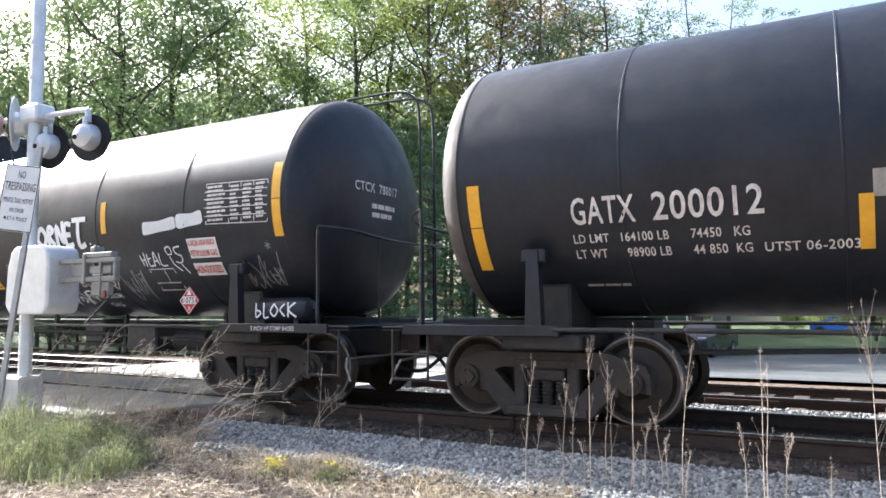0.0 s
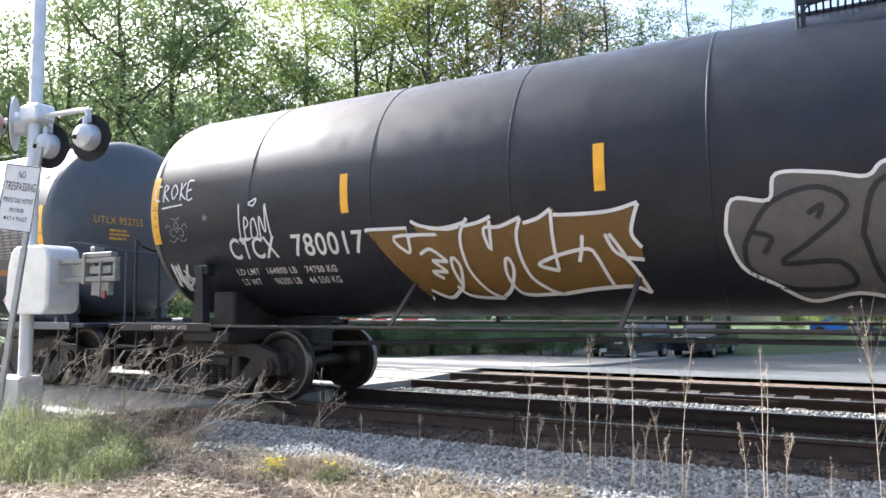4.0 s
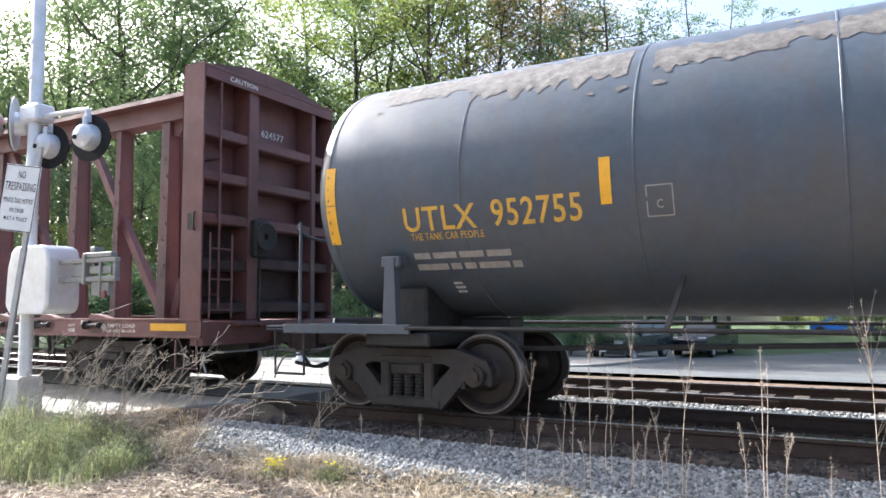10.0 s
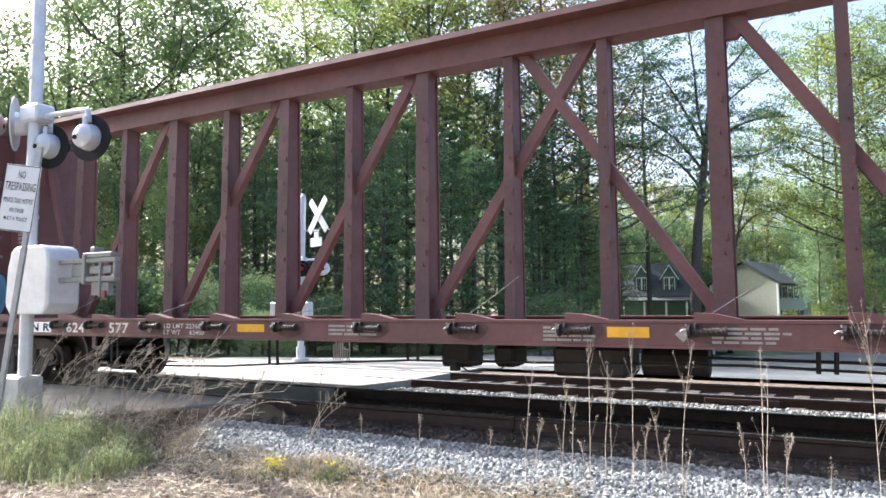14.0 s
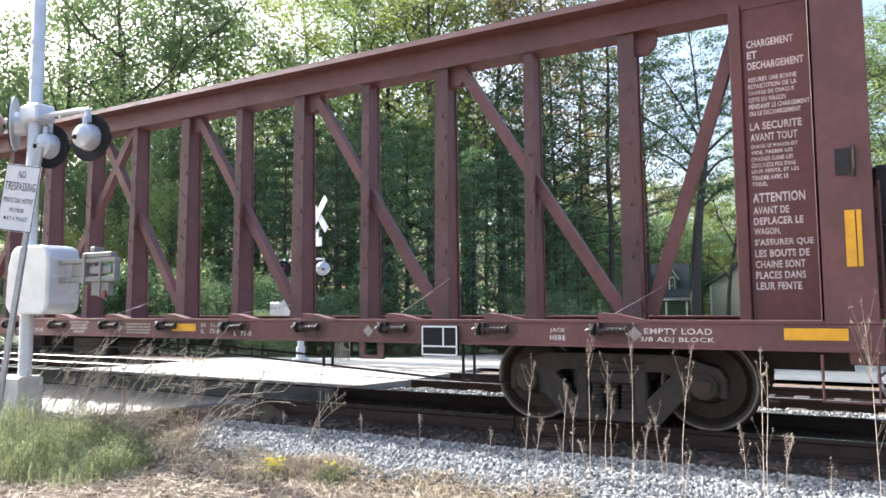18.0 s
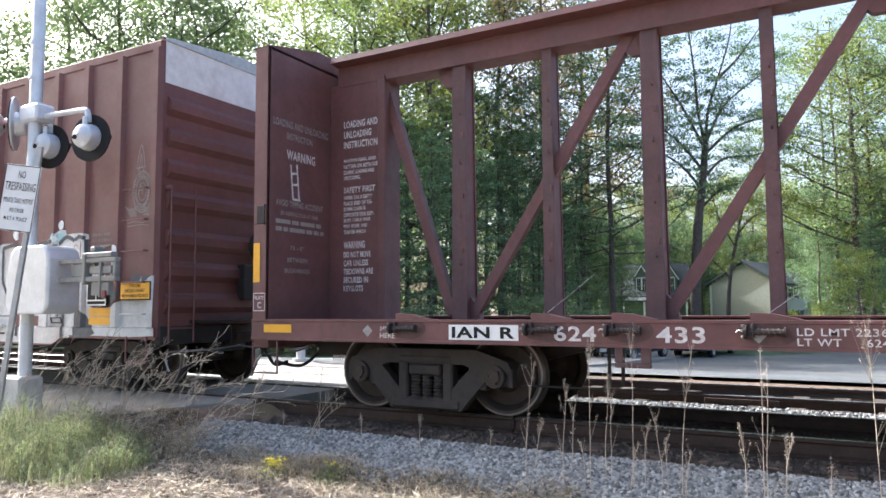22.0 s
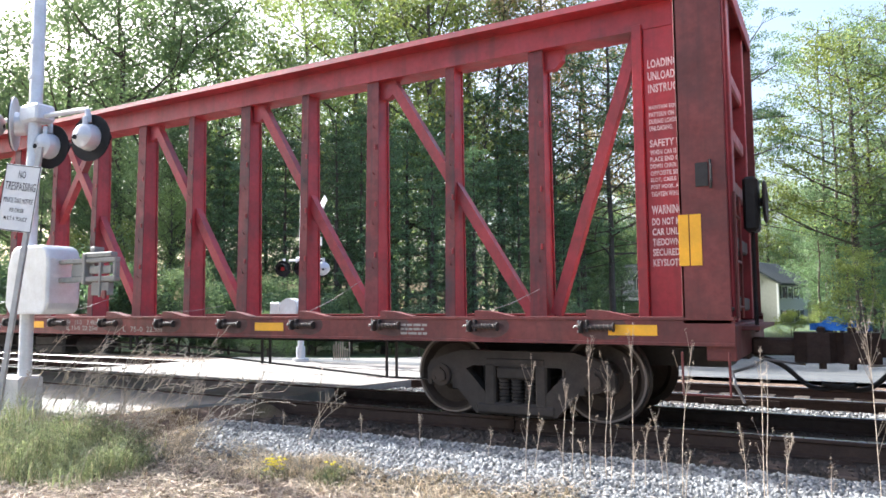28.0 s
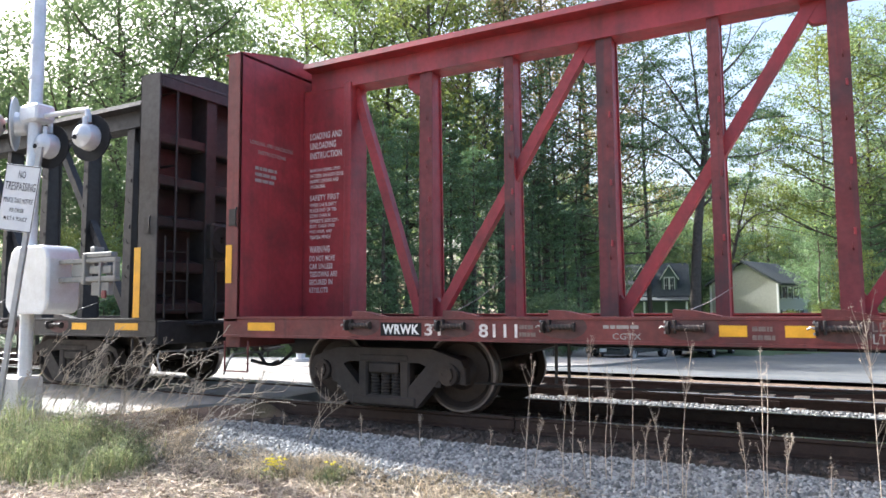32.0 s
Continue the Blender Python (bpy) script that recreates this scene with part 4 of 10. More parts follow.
def walkway(car, x0, x1, paint_, hatch_x, posts, rails):
    """Gratings, rails and the housing on top of a tank; rails: lists of (x, z) for the two sides."""
    zt = TZ + TR
    for sy in (-1, 1):
        p = Shape()
        p.box(x0, x1, sy * 0.60, sy * 0.64, zt - 0.18, zt - 0.10, 0.004)
        p.box(x0, x1, sy * 0.96, sy * 1.0, zt - 0.155, zt - 0.09, 0.004)
        n = int((x1 - x0) / 0.06)
        for k in range(n):
            xx = x0 + 0.03 + k * 0.06
            p.box(xx, xx + 0.018, sy * 0.62, sy * 0.98, zt - 0.13, zt - 0.11, 0.002)
        part("walkway_grating", p, paint_, car)
        for k in range(int((x1 - x0) / 0.9) + 1):
            xx = min(x0 + 0.05 + k * 0.9, x1 - 0.05)
            b = Shape()
            b.beam((xx, sy * 0.97, zt - 0.42), (xx, sy * 0.97, zt - 0.10), 0.05, 0.04)
            part("walkway_bracket", b, paint_, car)
        for xx, z in posts:
            b = Shape()
            b.beam((xx, sy * 0.99, zt - 0.40), (xx, sy * 0.99, z), 0.045, 0.03)
            part("rail_post", b, paint_, car)
        for ln in rails:
            r = Shape()
            r.pipe(spline([(a, sy * 0.99, z) for a, z in ln], 4), 0.015, 8)
            part("handrail", r, paint_, car)
    h = Shape()
    h.lathe([(zt - 0.15, 0.50), (zt + 0.45, 0.50), (zt + 0.45, 0.55), (zt + 0.52, 0.56), (zt + 0.56, 0.50), (zt + 0.58, 0.02)], (hatch_x, 0, 0), "z", 30)
    h.box(hatch_x - 0.68, hatch_x - 0.5, -0.1, 0.1, zt + 0.40, zt + 0.52, 0.01)
    h.box(hatch_x + 0.5, hatch_x + 0.62, -0.08, 0.08, zt + 0.38, zt + 0.50, 0.01)
    part("protective_housing", h, paint_, car, smooth=True)


LOOPS = [[(-1.0, 3.75), (-1.0, 4.3), (-0.98, 4.66), (-0.85, 4.74), (-0.5, 4.74), (-0.3, 4.66), (-0.27, 4.3), (-0.27, 3.75)],
         [(0.35, 3.75), (0.35, 4.4), (0.42, 4.66), (0.7, 4.78), (1.3, 4.74), (1.9, 4.45), (2.2, 4.25), (2.36, 3.8)], [(-1.0, 4.35), (-0.27, 4.35), (0.35, 4.3)]]
walkway(t1, -1.0, 1.4, BLACK, 0.22, [(1.31, 4.72)], LOOPS)
walkway(t2, -1.0, 1.4, BLACK, 0.22, [(1.31, 4.72)], LOOPS)

# grey tank
t3 = tank_car(-35.68, GREY, "grey steel tank car with yellow lettering and rusty top", BLACK_SEAMS, 2.25, GREY)
yellow_strips(t3, [-5.72, -2.88, -0.12, 2.38, 5.44], 2.2, 2.65, [-9.02, 8.93], 1.97, 2.87, TM)
walkway(t3, -1.2, 5.35, GREY, 0.35, [(-1.2, 4.72), (-0.45, 4.62), (0.75, 4.72), (2.3, 4.72), (3.95, 4.72)],
        [[(-1.2, 4.70), (0.7, 4.72), (2.3, 4.72), (3.95, 4.70)], [(4.62, 3.8), (4.62, 4.45), (4.66, 4.66), (4.80, 4.74), (5.0, 4.72)], [(-1.2, 4.66), (-0.5, 4.35), (0.3, 4.0)]])
LOSS = [(-8.6, 3.56, 1.5, 0.42), (-7.3, 3.40, 1.75, 0.58), (-5.30, 3.44, 1.2, 0.40), (-4.2, 3.52, 0.7, 0.30), (-3.66, 3.48, 1.15, 0.36), (-2.6, 3.50, 0.8, 0.34), (-1.70, 3.50, 0.25, 0.2), (0.46, 3.50, 0.36, 0.08), (1.95, 3.50, 0.75, 0.13), (2.6, 3.52, 0.65, 0.10), (5.5, 3.62, 1.2, 0.3), (6.6, 3.55, 0.9, 0.4), (7.3, 3.50, 1.0, 0.5), (8.1, 3.46, 0.95, 0.55)]
for k, (u, v, su, sv) in enumerate(LOSS):
    rk = random.Random(k)
    n = max(8, int(su * 16))
    low = [(i / n, max(0.0, min(0.5, 0.22 + 0.30 * noise.noise(Vector((u + su * i / n * 3.0, k, 0))) + rk.uniform(-0.14, 0.14)))) for i in range(n + 1)]
    top = [(1 - i / n, rk.uniform(0.75, 1.0)) for i in range(n + 1)]
    blob(low + top, on_tank(TR, TZ, 0.0045), FLAKE, t3, "paint_loss", "flaked weathered paint", u=u, v=v, su=su, sv=sv, k=1, cut=0.05)
for k in range(90):
    rk = random.Random(900 + k)
    u, v, q = rk.uniform(-8.6, 8.8), rk.uniform(3.32, 3.9), rk.uniform(0.015, 0.06)
    if not -1.5 < u < 5.4:
        blob([(q * rk.uniform(0.6, 1.8) * math.cos(a), q * rk.uniform(0.4, 0.9) * math.sin(a)) for a in [i * 0.785 for i in range(8)]], TM, FLAKE, t3, "paint_loss", "", u=u, v=v, k=1, cut=0)
ladder_on(t3, 4.26, 0.41, GREY)
letters("UTLX", -8.03, 2.06, 0.90, 0.26, TM, GOLD, t3, cut=0.1)
letters("952755", -6.95, 2.06, 0.98, 0.28, TM, GOLD, t3, cut=0.1)
letters("THE TANK CAR PEOPLE", -7.97, 1.965, 0.90, 0.075, TM, GOLD, t3, bold=0.0, cut=0.1)
bars(-8.0, -6.7, 1.62, 1.86, 2, TM, FADED, t3, seed=2)
bars(-7.63, -7.5, 1.38, 1.52, 3, TM, STENCIL, t3, seed=2)
strokes([[(-5.34, 2.06), (-5.34, 2.34)], [(-5.34, 2.34), (-5.1, 2.34)], [(-5.1, 2.34), (-5.1, 2.06)], [(-5.1, 2.06), (-5.34, 2.06)]], 0.012, TM, FADED, t3, "stencil_box", k=1)
letters("C", -5.25, 2.13, 0.06, 0.08, TM, FADED, t3)
patch(2.69, 3.43, 2.26, 2.54, TM, mat("yellow_notice_paint", (0.62, 0.47, 0.03), 0.6), t3, "yellow_notice", "yellow notice with small print", cut=0.1)
bars(2.74, 3.38, 2.38, 2.52, 2, on_tank(TR, TZ, 0.010), SIGNBLACK, t3, seed=4)
bars(2.85, 3.30, 2.29, 2.36, 1, on_tank(TR, TZ, 0.010), SIGNBLACK, t3, seed=5, full=0.95)
for u0, u1, v0, v1, ws in ((5.71, 6.23, 1.90, 2.06, ("NON-ODORIZED",)), (5.72, 6.21, 1.68, 1.885, ("LIQUEFIED", "PETROLEUM GAS"))):
    patch(u0, u1, v0, v1, TM, STENCIL, t3, "warning_panel", "faded white panel with red lettering", cut=0.1)
    hh = (v1 - v0) / len(ws)
    for i, wd in enumerate(ws):
        letters(wd, u0 + 0.03, v1 - (i + 1) * hh + hh * 0.2, u1 - u0 - 0.06, hh * 0.6, on_tank(TR, TZ, 0.010), PINK, t3, bold=0.02, cut=0.1)
strokes([[(6.64, 1.70), (6.64, 1.95)], [(6.64, 1.95), (7.02, 1.95)], [(7.02, 1.95), (7.02, 1.70)], [(7.02, 1.70), (6.64, 1.70)], [(6.83, 1.76), (6.83, 1.94)], [(6.64, 1.76), (7.02, 1.76)]], 0.018, TM, STENCIL, t3, "stencil_box", k=1)
strokes([[(7.52, 2.07), (7.53, 2.56)], [(7.53, 2.56), (8.62, 2.54)], [(8.62, 2.54), (8.6, 2.06)], [(8.6, 2.06), (7.52, 2.07)], [(7.92, 2.07), (7.93, 2.55)], [(8.15, 2.07), (8.15, 2.55)], [(8.38, 2.07), (8.38, 2.55)], [(7.52, 2.46), (8.6, 2.45)], [(7.52, 2.36), (8.6, 2.35)], [(7.52, 2.26), (8.6, 2.25)], [(7.52, 2.16), (8.6, 2.15)]], 0.010, TM, FADED, t3, "chart_lines", k=1)
bars(7.56, 7.9, 2.08, 2.54, 9, TM, FADED, t3, seed=3)
bars(7.96, 8.12, 2.08, 2.54, 9, TM, FADED, t3, seed=4)
bars(8.18, 8.35, 2.08, 2.54, 9, TM, FADED, t3, seed=5)
bars(8.41, 8.56, 2.08, 2.54, 9, TM, FADED, t3, seed=7)
patch(7.44, 7.75, 1.80, 1.90, TM, mat("brown_patch_paint", (0.30, 0.15, 0.05), 0.6), t3, "paint_patch", cut=0.1)
placard(t3, 8.2, 1.38, -1.50)
pl = Shape()
pl.beam((8.2, -1.48, 1.0), (8.2, -1.48, 1.25), 0.05, 0.02)
part("placard_stalk", pl, GREY, t3)
rs = Shape()
rs.lathe([(0, 0.02), (0.05, 0.17), (0.13, 0.21), (0.78, 0.21), (0.87, 0.17), (0.92, 0.02)], (8.42, -1.18, 1.24), "x", 20)
rs.lathe([(0.42, 0.215), (0.42, 0.225), (0.45, 0.225), (0.45, 0.215)], (8.42, -1.18, 1.24), "x", 20)
rs.box(8.5, 8.58, -1.38, -1.0, 1.0, 1.1, 0.01)
rs.box(9.18, 9.26, -1.38, -1.0, 1.0, 1.1, 0.01)
part("air_reservoir", rs, GREY, t3, smooth=True)
letters("UTLX 952755", -0.95, 2.62, 0.85, 0.12, ends_m(9.05), GOLD, t3, bold=0.0)
bars(-0.7, -0.3, 2.35, 2.55, 3, ends_m(9.05), GOLD, t3)


# ---- centre-beam flat cars ----
def centerbeam(x, paint_, label, half=11.46, dark=False, sill=None, winch0=0.58, grid=1.0, flange=None, lift=0.03, pitch=1.227):
    sill = sill or paint_
    flange = flange or sill
    car = car_thing("centerbeam_flatcar", x, label, "flat car", "freight train")
    SY, Z0, Z1 = 1.42, 0.806 + lift, 1.043 + lift        # side sill
    top0, top1 = 4.36, 4.83
    for sy in (-1, 1):
        s = Shape()
        s.prism([(sy * a, z) for a, z in [(SY - 0.16, Z1 + 0.012), (SY + 0.012, Z1 + 0.012), (SY + 0.012, Z1 - 0.015), (SY, Z1 - 0.02), (SY, Z0 + 0.02), (SY + 0.012, Z0 + 0.014), (SY + 0.012, Z0 - 0.012), (SY - 0.12, Z0 - 0.012), (SY - 0.12, Z0 + 0.01), (SY - 0.03, Z0 + 0.02), (SY - 0.03, Z1 - 0.02), (SY - 0.16, Z1 - 0.01)]], "x", -half, half)
        part("side_sill", s, sill, car)
    d = Shape()
    d.box(-half + 0.4, half - 0.4, -SY + 0.16, SY - 0.16, 0.96, 1.03, 0.006)
    part("deck", d, paint_, car)
    c = Shape()
    c.box(-half + 0.2, half - 0.2, -0.33, 0.33, 0.76, 0.96, 0.02)
    for e in (-1, 1):
        c.prism([(e * (half - 0.2), 0.58), (e * 8.0, 0.58), (e * 7.2, 0.77), (e * (half - 0.2), 0.77)], "y", -0.32, 0.32)
    for k in range(9):
        xx = -9.2 + k * 2.3
        c.prism([(-SY + 0.06, 0.86), (-0.33, 0.77), (0.33, 0.77), (SY - 0.06, 0.86), (SY - 0.06, 0.96), (-SY + 0.06, 0.96)], "x", xx - 0.04, xx + 0.04)
    part("centre_sill", c, UNDER, car)
    # top chord: a wide cap over a narrower web
    t = Shape()
    t.prism([(-0.34, top1 - 0.09), (-0.36, top1 - 0.17), (-0.17, top1 - 0.19), (-0.17, top0), (0.17, top0), (0.17, top1 - 0.19), (0.36, top1 - 0.17), (0.34, top1 - 0.09), (0.10, top1 - 0.05), (-0.10, top1 - 0.05)], "x", -half + 0.4, half - 0.4)
    part("top_chord", t, paint_, car)
    posts = [s * q * grid for s in (-1, 1) for q in (0.60, 1.85, 3.06, 4.27, 5.47, 6.69, 7.92, 9.13)]
    wide = {round(q * grid, 3) for q in (1.85, 4.27, 6.69, 9.13)}
    for q in sorted(posts):
        p = Shape()
        w = 0.105 if round(abs(q), 3) in wide else 0.070
        zb, zu = 1.03, top0 + 0.12
        d0, d1, w0, w1 = 0.16, 0.12, w, w * 0.9
        def outline(w_, d_):
            k = 0.025
            return [(q - w_, -d_), (q + w_, -d_), (q + w_, -d_ + k), (q + w_ * 0.8, -d_ + k), (q + w_ * 0.8, d_ - k), (q + w_, d_ - k), (q + w_, d_), (q - w_, d_), (q - w_, d_ - k), (q - w_ * 0.8, d_ - k), (q - w_ * 0.8, -d_ + k), (q - w_, -d_ + k)]
        p.loft(outline(w0, d0), zb, outline(w1, d1), zu)
        for z in (1.9, 2.6, 3.4):
            yf = -d0 + (z - zb) / (zu - zb) * (d0 - d1)
            p.box(q + w * 0.4, q + w * 0.4 + 0.025, yf - 0.03, yf + 0.01, z, z + 0.07, 0.004)
        post = part("post", p, paint_, car)
        fl = Shape()
        fl.loft([(q - w0, -d0 - 0.014), (q + w0, -d0 - 0.014), (q + w0, -d0 - 0.001), (q - w0, -d0 - 0.001)], zb, [(q - w1, -d1 - 0.014), (q + w1, -d1 - 0.014), (q + w1, -d1 - 0.001), (q - w1, -d1 - 0.001)], zu - 0.12)
        part("post_flange", fl, flange, post)
        for z in (1.75, 2.35, 3.05, 3.7):
            hk = Shape()
            yf = -d0 + (z - zb) / (zu - zb) * (d0 - d1) - 0.014
            hk.pipe([(q + w * 0.3, yf, z), (q + w * 0.3, yf - 0.035, z + 0.02), (q + w * 0.3, yf - 0.035, z + 0.07)], 0.008, 5)
            part("cable_hook", hk, flange, post)
    for s in (-1, 1):
        for xa, xb in ((-0.45, 1.78), (2.02, 4.18), (4.46, 6.58), (6.90, 9.0), (10.38, 9.30)):
            g = Shape()
            g.beam((s * xa * grid, 0, top0 + 0.05), (s * xb * grid, 0, 1.12), 0.13, 0.13 if s > 0 else 0.12, (0, 1, 0))
            part("diagonal", g, paint_, car)
        for xa in [q * grid for q in (1.85, 4.27, 6.69, 9.13)]:
            g = Shape()
            g.prism([(s * (xa + 0.05), 1.04), (s * (xa - 0.24), 1.04), (s * (xa - 0.20), 1.20), (s * (xa - 0.10), 1.34), (s * (xa + 0.05), 1.30)], "y", -0.05, 0.05)
            part("gusset", g, paint_, car)
            g = Shape()
            g.prism([(s * (xa + 0.05), top0 + 0.02), (s * (xa + 0.34), top0 + 0.02), (s * (xa + 0.32), top0 - 0.14), (s * (xa + 0.22), top0 - 0.24), (s * (xa + 0.05), top0 - 0.24)], "y", -0.052, 0.052)
            part("gusset", g, paint_, car)
        # bulkhead with ribbed outer face
        b = Shape()
        bx0, bx1 = (half - 0.44, half - 0.02) if s > 0 else (-half + 0.25, -half + 0.01)
        b.box(bx0, bx0 + s * 0.03, -SY, SY, 1.05, 4.62, 0.006)
        part("bulkhead", b, paint_, car)
        for sy in (-1, 1):
            b = Shape()
            b.box(bx0, bx1, sy * (SY - 0.03), sy * SY, 1.05, 4.62, 0.006)
            part("bulkhead_flange", b, sill, car)
        b = Shape()
        b.box(bx0, bx1, -SY + 0.03, SY - 0.03, 4.57, 4.61, 0.006)
        part("bulkhead_top", b, paint_, car)
        b = Shape()
        b.box(bx1 - s * 0.03, bx1, -SY + 0.032, SY - 0.032, 4.42, 4.568, 0.004)
        part("bulkhead_rim", b, paint_, car)
        cp = Shape()
        cp.prism([(-SY - 0.005, 4.62), (SY + 0.005, 4.62), (0.45, 4.83), (-0.45, 4.83)], "x", bx0, bx0 + s * 0.3)
        part("bulkhead_cap", cp, paint_, car)
        ribs = [(-SY + 0.03, -0.50, z, paint_) for z in (3.62, 3.0)] + [(-0.30, SY - 0.03, z, paint_) for z in (3.60, 2.98)]
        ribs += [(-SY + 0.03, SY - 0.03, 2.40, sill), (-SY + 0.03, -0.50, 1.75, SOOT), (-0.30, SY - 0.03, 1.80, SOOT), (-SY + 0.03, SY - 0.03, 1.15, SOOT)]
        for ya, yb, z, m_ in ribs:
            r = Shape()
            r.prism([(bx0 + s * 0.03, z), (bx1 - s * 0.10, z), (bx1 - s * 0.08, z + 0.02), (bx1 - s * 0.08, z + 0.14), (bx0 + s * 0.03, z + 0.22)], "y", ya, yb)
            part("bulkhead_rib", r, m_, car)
        for yy, hw in ((-0.40, 0.10), (0.98, 0.05)):
            r = Shape()
            r.box(bx0 + s * 0.03, bx1 - s * 0.05, yy - hw, yy + hw, 1.05, 4.58, 0.01)
            part("bulkhead_stiffener", r, paint_, car)
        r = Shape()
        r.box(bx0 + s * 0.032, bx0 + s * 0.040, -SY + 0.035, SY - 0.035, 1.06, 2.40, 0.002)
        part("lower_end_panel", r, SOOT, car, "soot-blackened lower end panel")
        r = Shape()
        r.pipe([(bx1 - s * 0.03, -1.08, 1.2), (bx1 - s * 0.03, -1.08, 4.5)], 0.018, 6)
        for z in (1.4, 2.5, 3.3, 4.4):
            r.box(bx0 + s * 0.03, bx1 - s * 0.02, -1.10, -1.06, z, z + 0.03, 0.004)
        part("brake_pipe", r, paint_, car)
        w_ = Shape()
        w_.box(s * 10.37, bx0, -0.16, 0.16, 1.03, 4.40, 0.01)
        w_.box(s * 10.25, s * 10.37, -0.20, 0.20, 1.03, 4.42, 0.01)
        part("end_web", w_, paint_, car)
        h = Shape()
        hx = (bx0 + bx1) / 2
        h.prism([(hx - 0.055, 2.30), (hx + 0.055, 2.30), (hx + 0.055, 2.52), (hx - 0.055, 2.52)], "y", -SY - 0.012, -SY)
        h.pipe([(hx + 0.075, -SY - 0.01, 2.28), (hx + 0.085, -SY - 0.035, 2.34), (hx + 0.085, -SY - 0.035, 2.48), (hx + 0.075, -SY - 0.01, 2.54)], 0.012, 6)
        part("hook_plate", h, UNDER, car)
        e = Shape()
        for yy in (-SY + 0.12, -SY + 0.52):
            e.pipe([(s * (half + 0.02), yy, 1.1), (s * (half + 0.02), yy, 2.25)], 0.015, 6)
        for k in range(3):
            e.pipe([(s * (half + 0.02), -SY + 0.12, 1.2 + k * 0.42), (s * (half + 0.02), -SY + 0.52, 1.2 + k * 0.42)], 0.014, 6)
        part("end_ladder", e, UNDER if dark else sill, car)
        es = Shape()
        es.box(s * (half - 0.25), s * (half + 0.004), -SY + 0.035, SY - 0.035, 0.72, 1.04, 0.01)
        es.box(s * (half - 0.10), s * (half + 0.16), -0.9, 0.9, 0.98, 1.02, 0.006)
        es.pipe([(s * (half - 0.45), -SY - 0.02, 0.80), (s * (half - 0.45), -SY - 0.02, 0.42), (s * (half - 0.05), -SY - 0.02, 0.42), (s * (half - 0.05), -SY - 0.02, 0.80)], 0.014, 6)
        part("end_sill", es, sill, car)
        if s > 0:
            hb = Shape()
            hb.box(half + 0.02, half + 0.16, -0.58, -0.28, 1.95, 2.5, 0.03)
            hb.lathe([(half + 0.15, 0.03), (half + 0.19, 0.05), (half + 0.20, 0.20), (half + 0.215, 0.225), (half + 0.23, 0.20), (half + 0.21, 0.05)], (0, -0.42, 2.25), "x", 20)
            hb.pipe([(half + 0.09, -0.42, 1.97), (half + 0.09, -0.42, 0.95)], 0.02, 6)
            part("hand_brake", hb, UNDER, car, "sooty hand brake housing and wheel")
        truck(car, s * 9.12)
        coupler(car, s * (half + 0.0), s)
    # winches with ratchet, strap and chain along the sill
    for k in range(-8, 9):
        xx = -7.61 if k == -7 and pitch > 1.22 else k * pitch + winch0
        if abs(xx) > 10.3:
            continue
        zc = Z0 + 0.15
        stain = [(-0.14, -0.02), (-0.10, 0.09), (0.10, 0.11), (0.28, 0.09), (0.34, 0.0), (0.28, -0.09), (0.16, -0.13), (0.02, -0.12), (-0.09, -0.09)]
        paint("grease_stain", Shape().add([(xx + p.x, zc + p.y * 0.9, 0) for p in spline([(a_, b_, 0) for a_, b_ in stain + [stain[0]]], 4)[:-1]], [tuple(range(4 * len(stain)))]), flat(-SY, 0.002), GREASE, car)
        wn_ = Shape()
        wn_.prism([(xx - 0.06, Z1 - 0.01), (xx + 0.36, Z1 - 0.01), (xx + 0.36, Z1 + 0.018), (xx + 0.12, Z1 + 0.070), (xx - 0.06, Z1 + 0.080)], "y", -SY + 0.012, -SY + 0.14)
        wv = part("winch", wn_, sill, car)
        wn_ = Shape()
        wn_.cyl((xx - 0.07, -SY - 0.035, zc), (xx + 0.22, -SY - 0.035, zc), 0.026, 10)
        wn_.cyl((xx - 0.11, -SY - 0.04, zc), (xx - 0.085, -SY - 0.04, zc), 0.062, 12)
        wn_.cyl((xx + 0.21, -SY - 0.035, zc), (xx + 0.225, -SY - 0.035, zc), 0.045, 12)
        wn_.box(xx - 0.05, xx - 0.025, -SY - 0.06, -SY, zc - 0.05, zc + 0.07, 0.006)
        part("winch_drum", wn_, IRON, wv)
        turns = Shape()
        turns.pipe([(xx - 0.05 + 0.26 * i / 44, -SY - 0.035 + 0.031 * math.cos(i * 0.86 + k), zc + 0.031 * math.sin(i * 0.86 + k)) for i in range(45)], 0.0045, 4)
        part("wound_cable", turns, CABLEDIM, wv)
        for j in range(3):
            th = Shape()
            aa = 0.7 + j * 0.75
            th.box(xx - 0.125, xx - 0.108, -SY - 0.055 - 0.03 * math.sin(aa), -SY - 0.035 - 0.03 * math.sin(aa), zc + 0.07 * math.cos(aa) - 0.012, zc + 0.07 * math.cos(aa) + 0.012, 0.003)
            part("ratchet_tooth", th, CABLE, wv)
        wn_ = Shape()
        wn_.pipe(spline([(xx - 0.17, -SY - 0.05, zc - 0.005), (xx - 0.14, -SY - 0.07, zc + 0.014), (xx - 0.11, -SY - 0.075, zc), (xx - 0.09, -SY - 0.075, zc + 0.01)], 3), 0.009, 5)
        part("winch_hook", wn_, CABLE, wv)
        if k % 2:
            cb = Shape()
            cb.pipe([(xx + 0.1, -SY + 0.06, Z1 + 0.08), (xx + 0.22, -1.1, 1.19 + 0.06 * (k % 3)), (xx + 0.42, -0.75, 1.26 + 0.15 * (k % 3))], 0.004, 5)
            part("tie_down_cable", cb, CABLE, car)
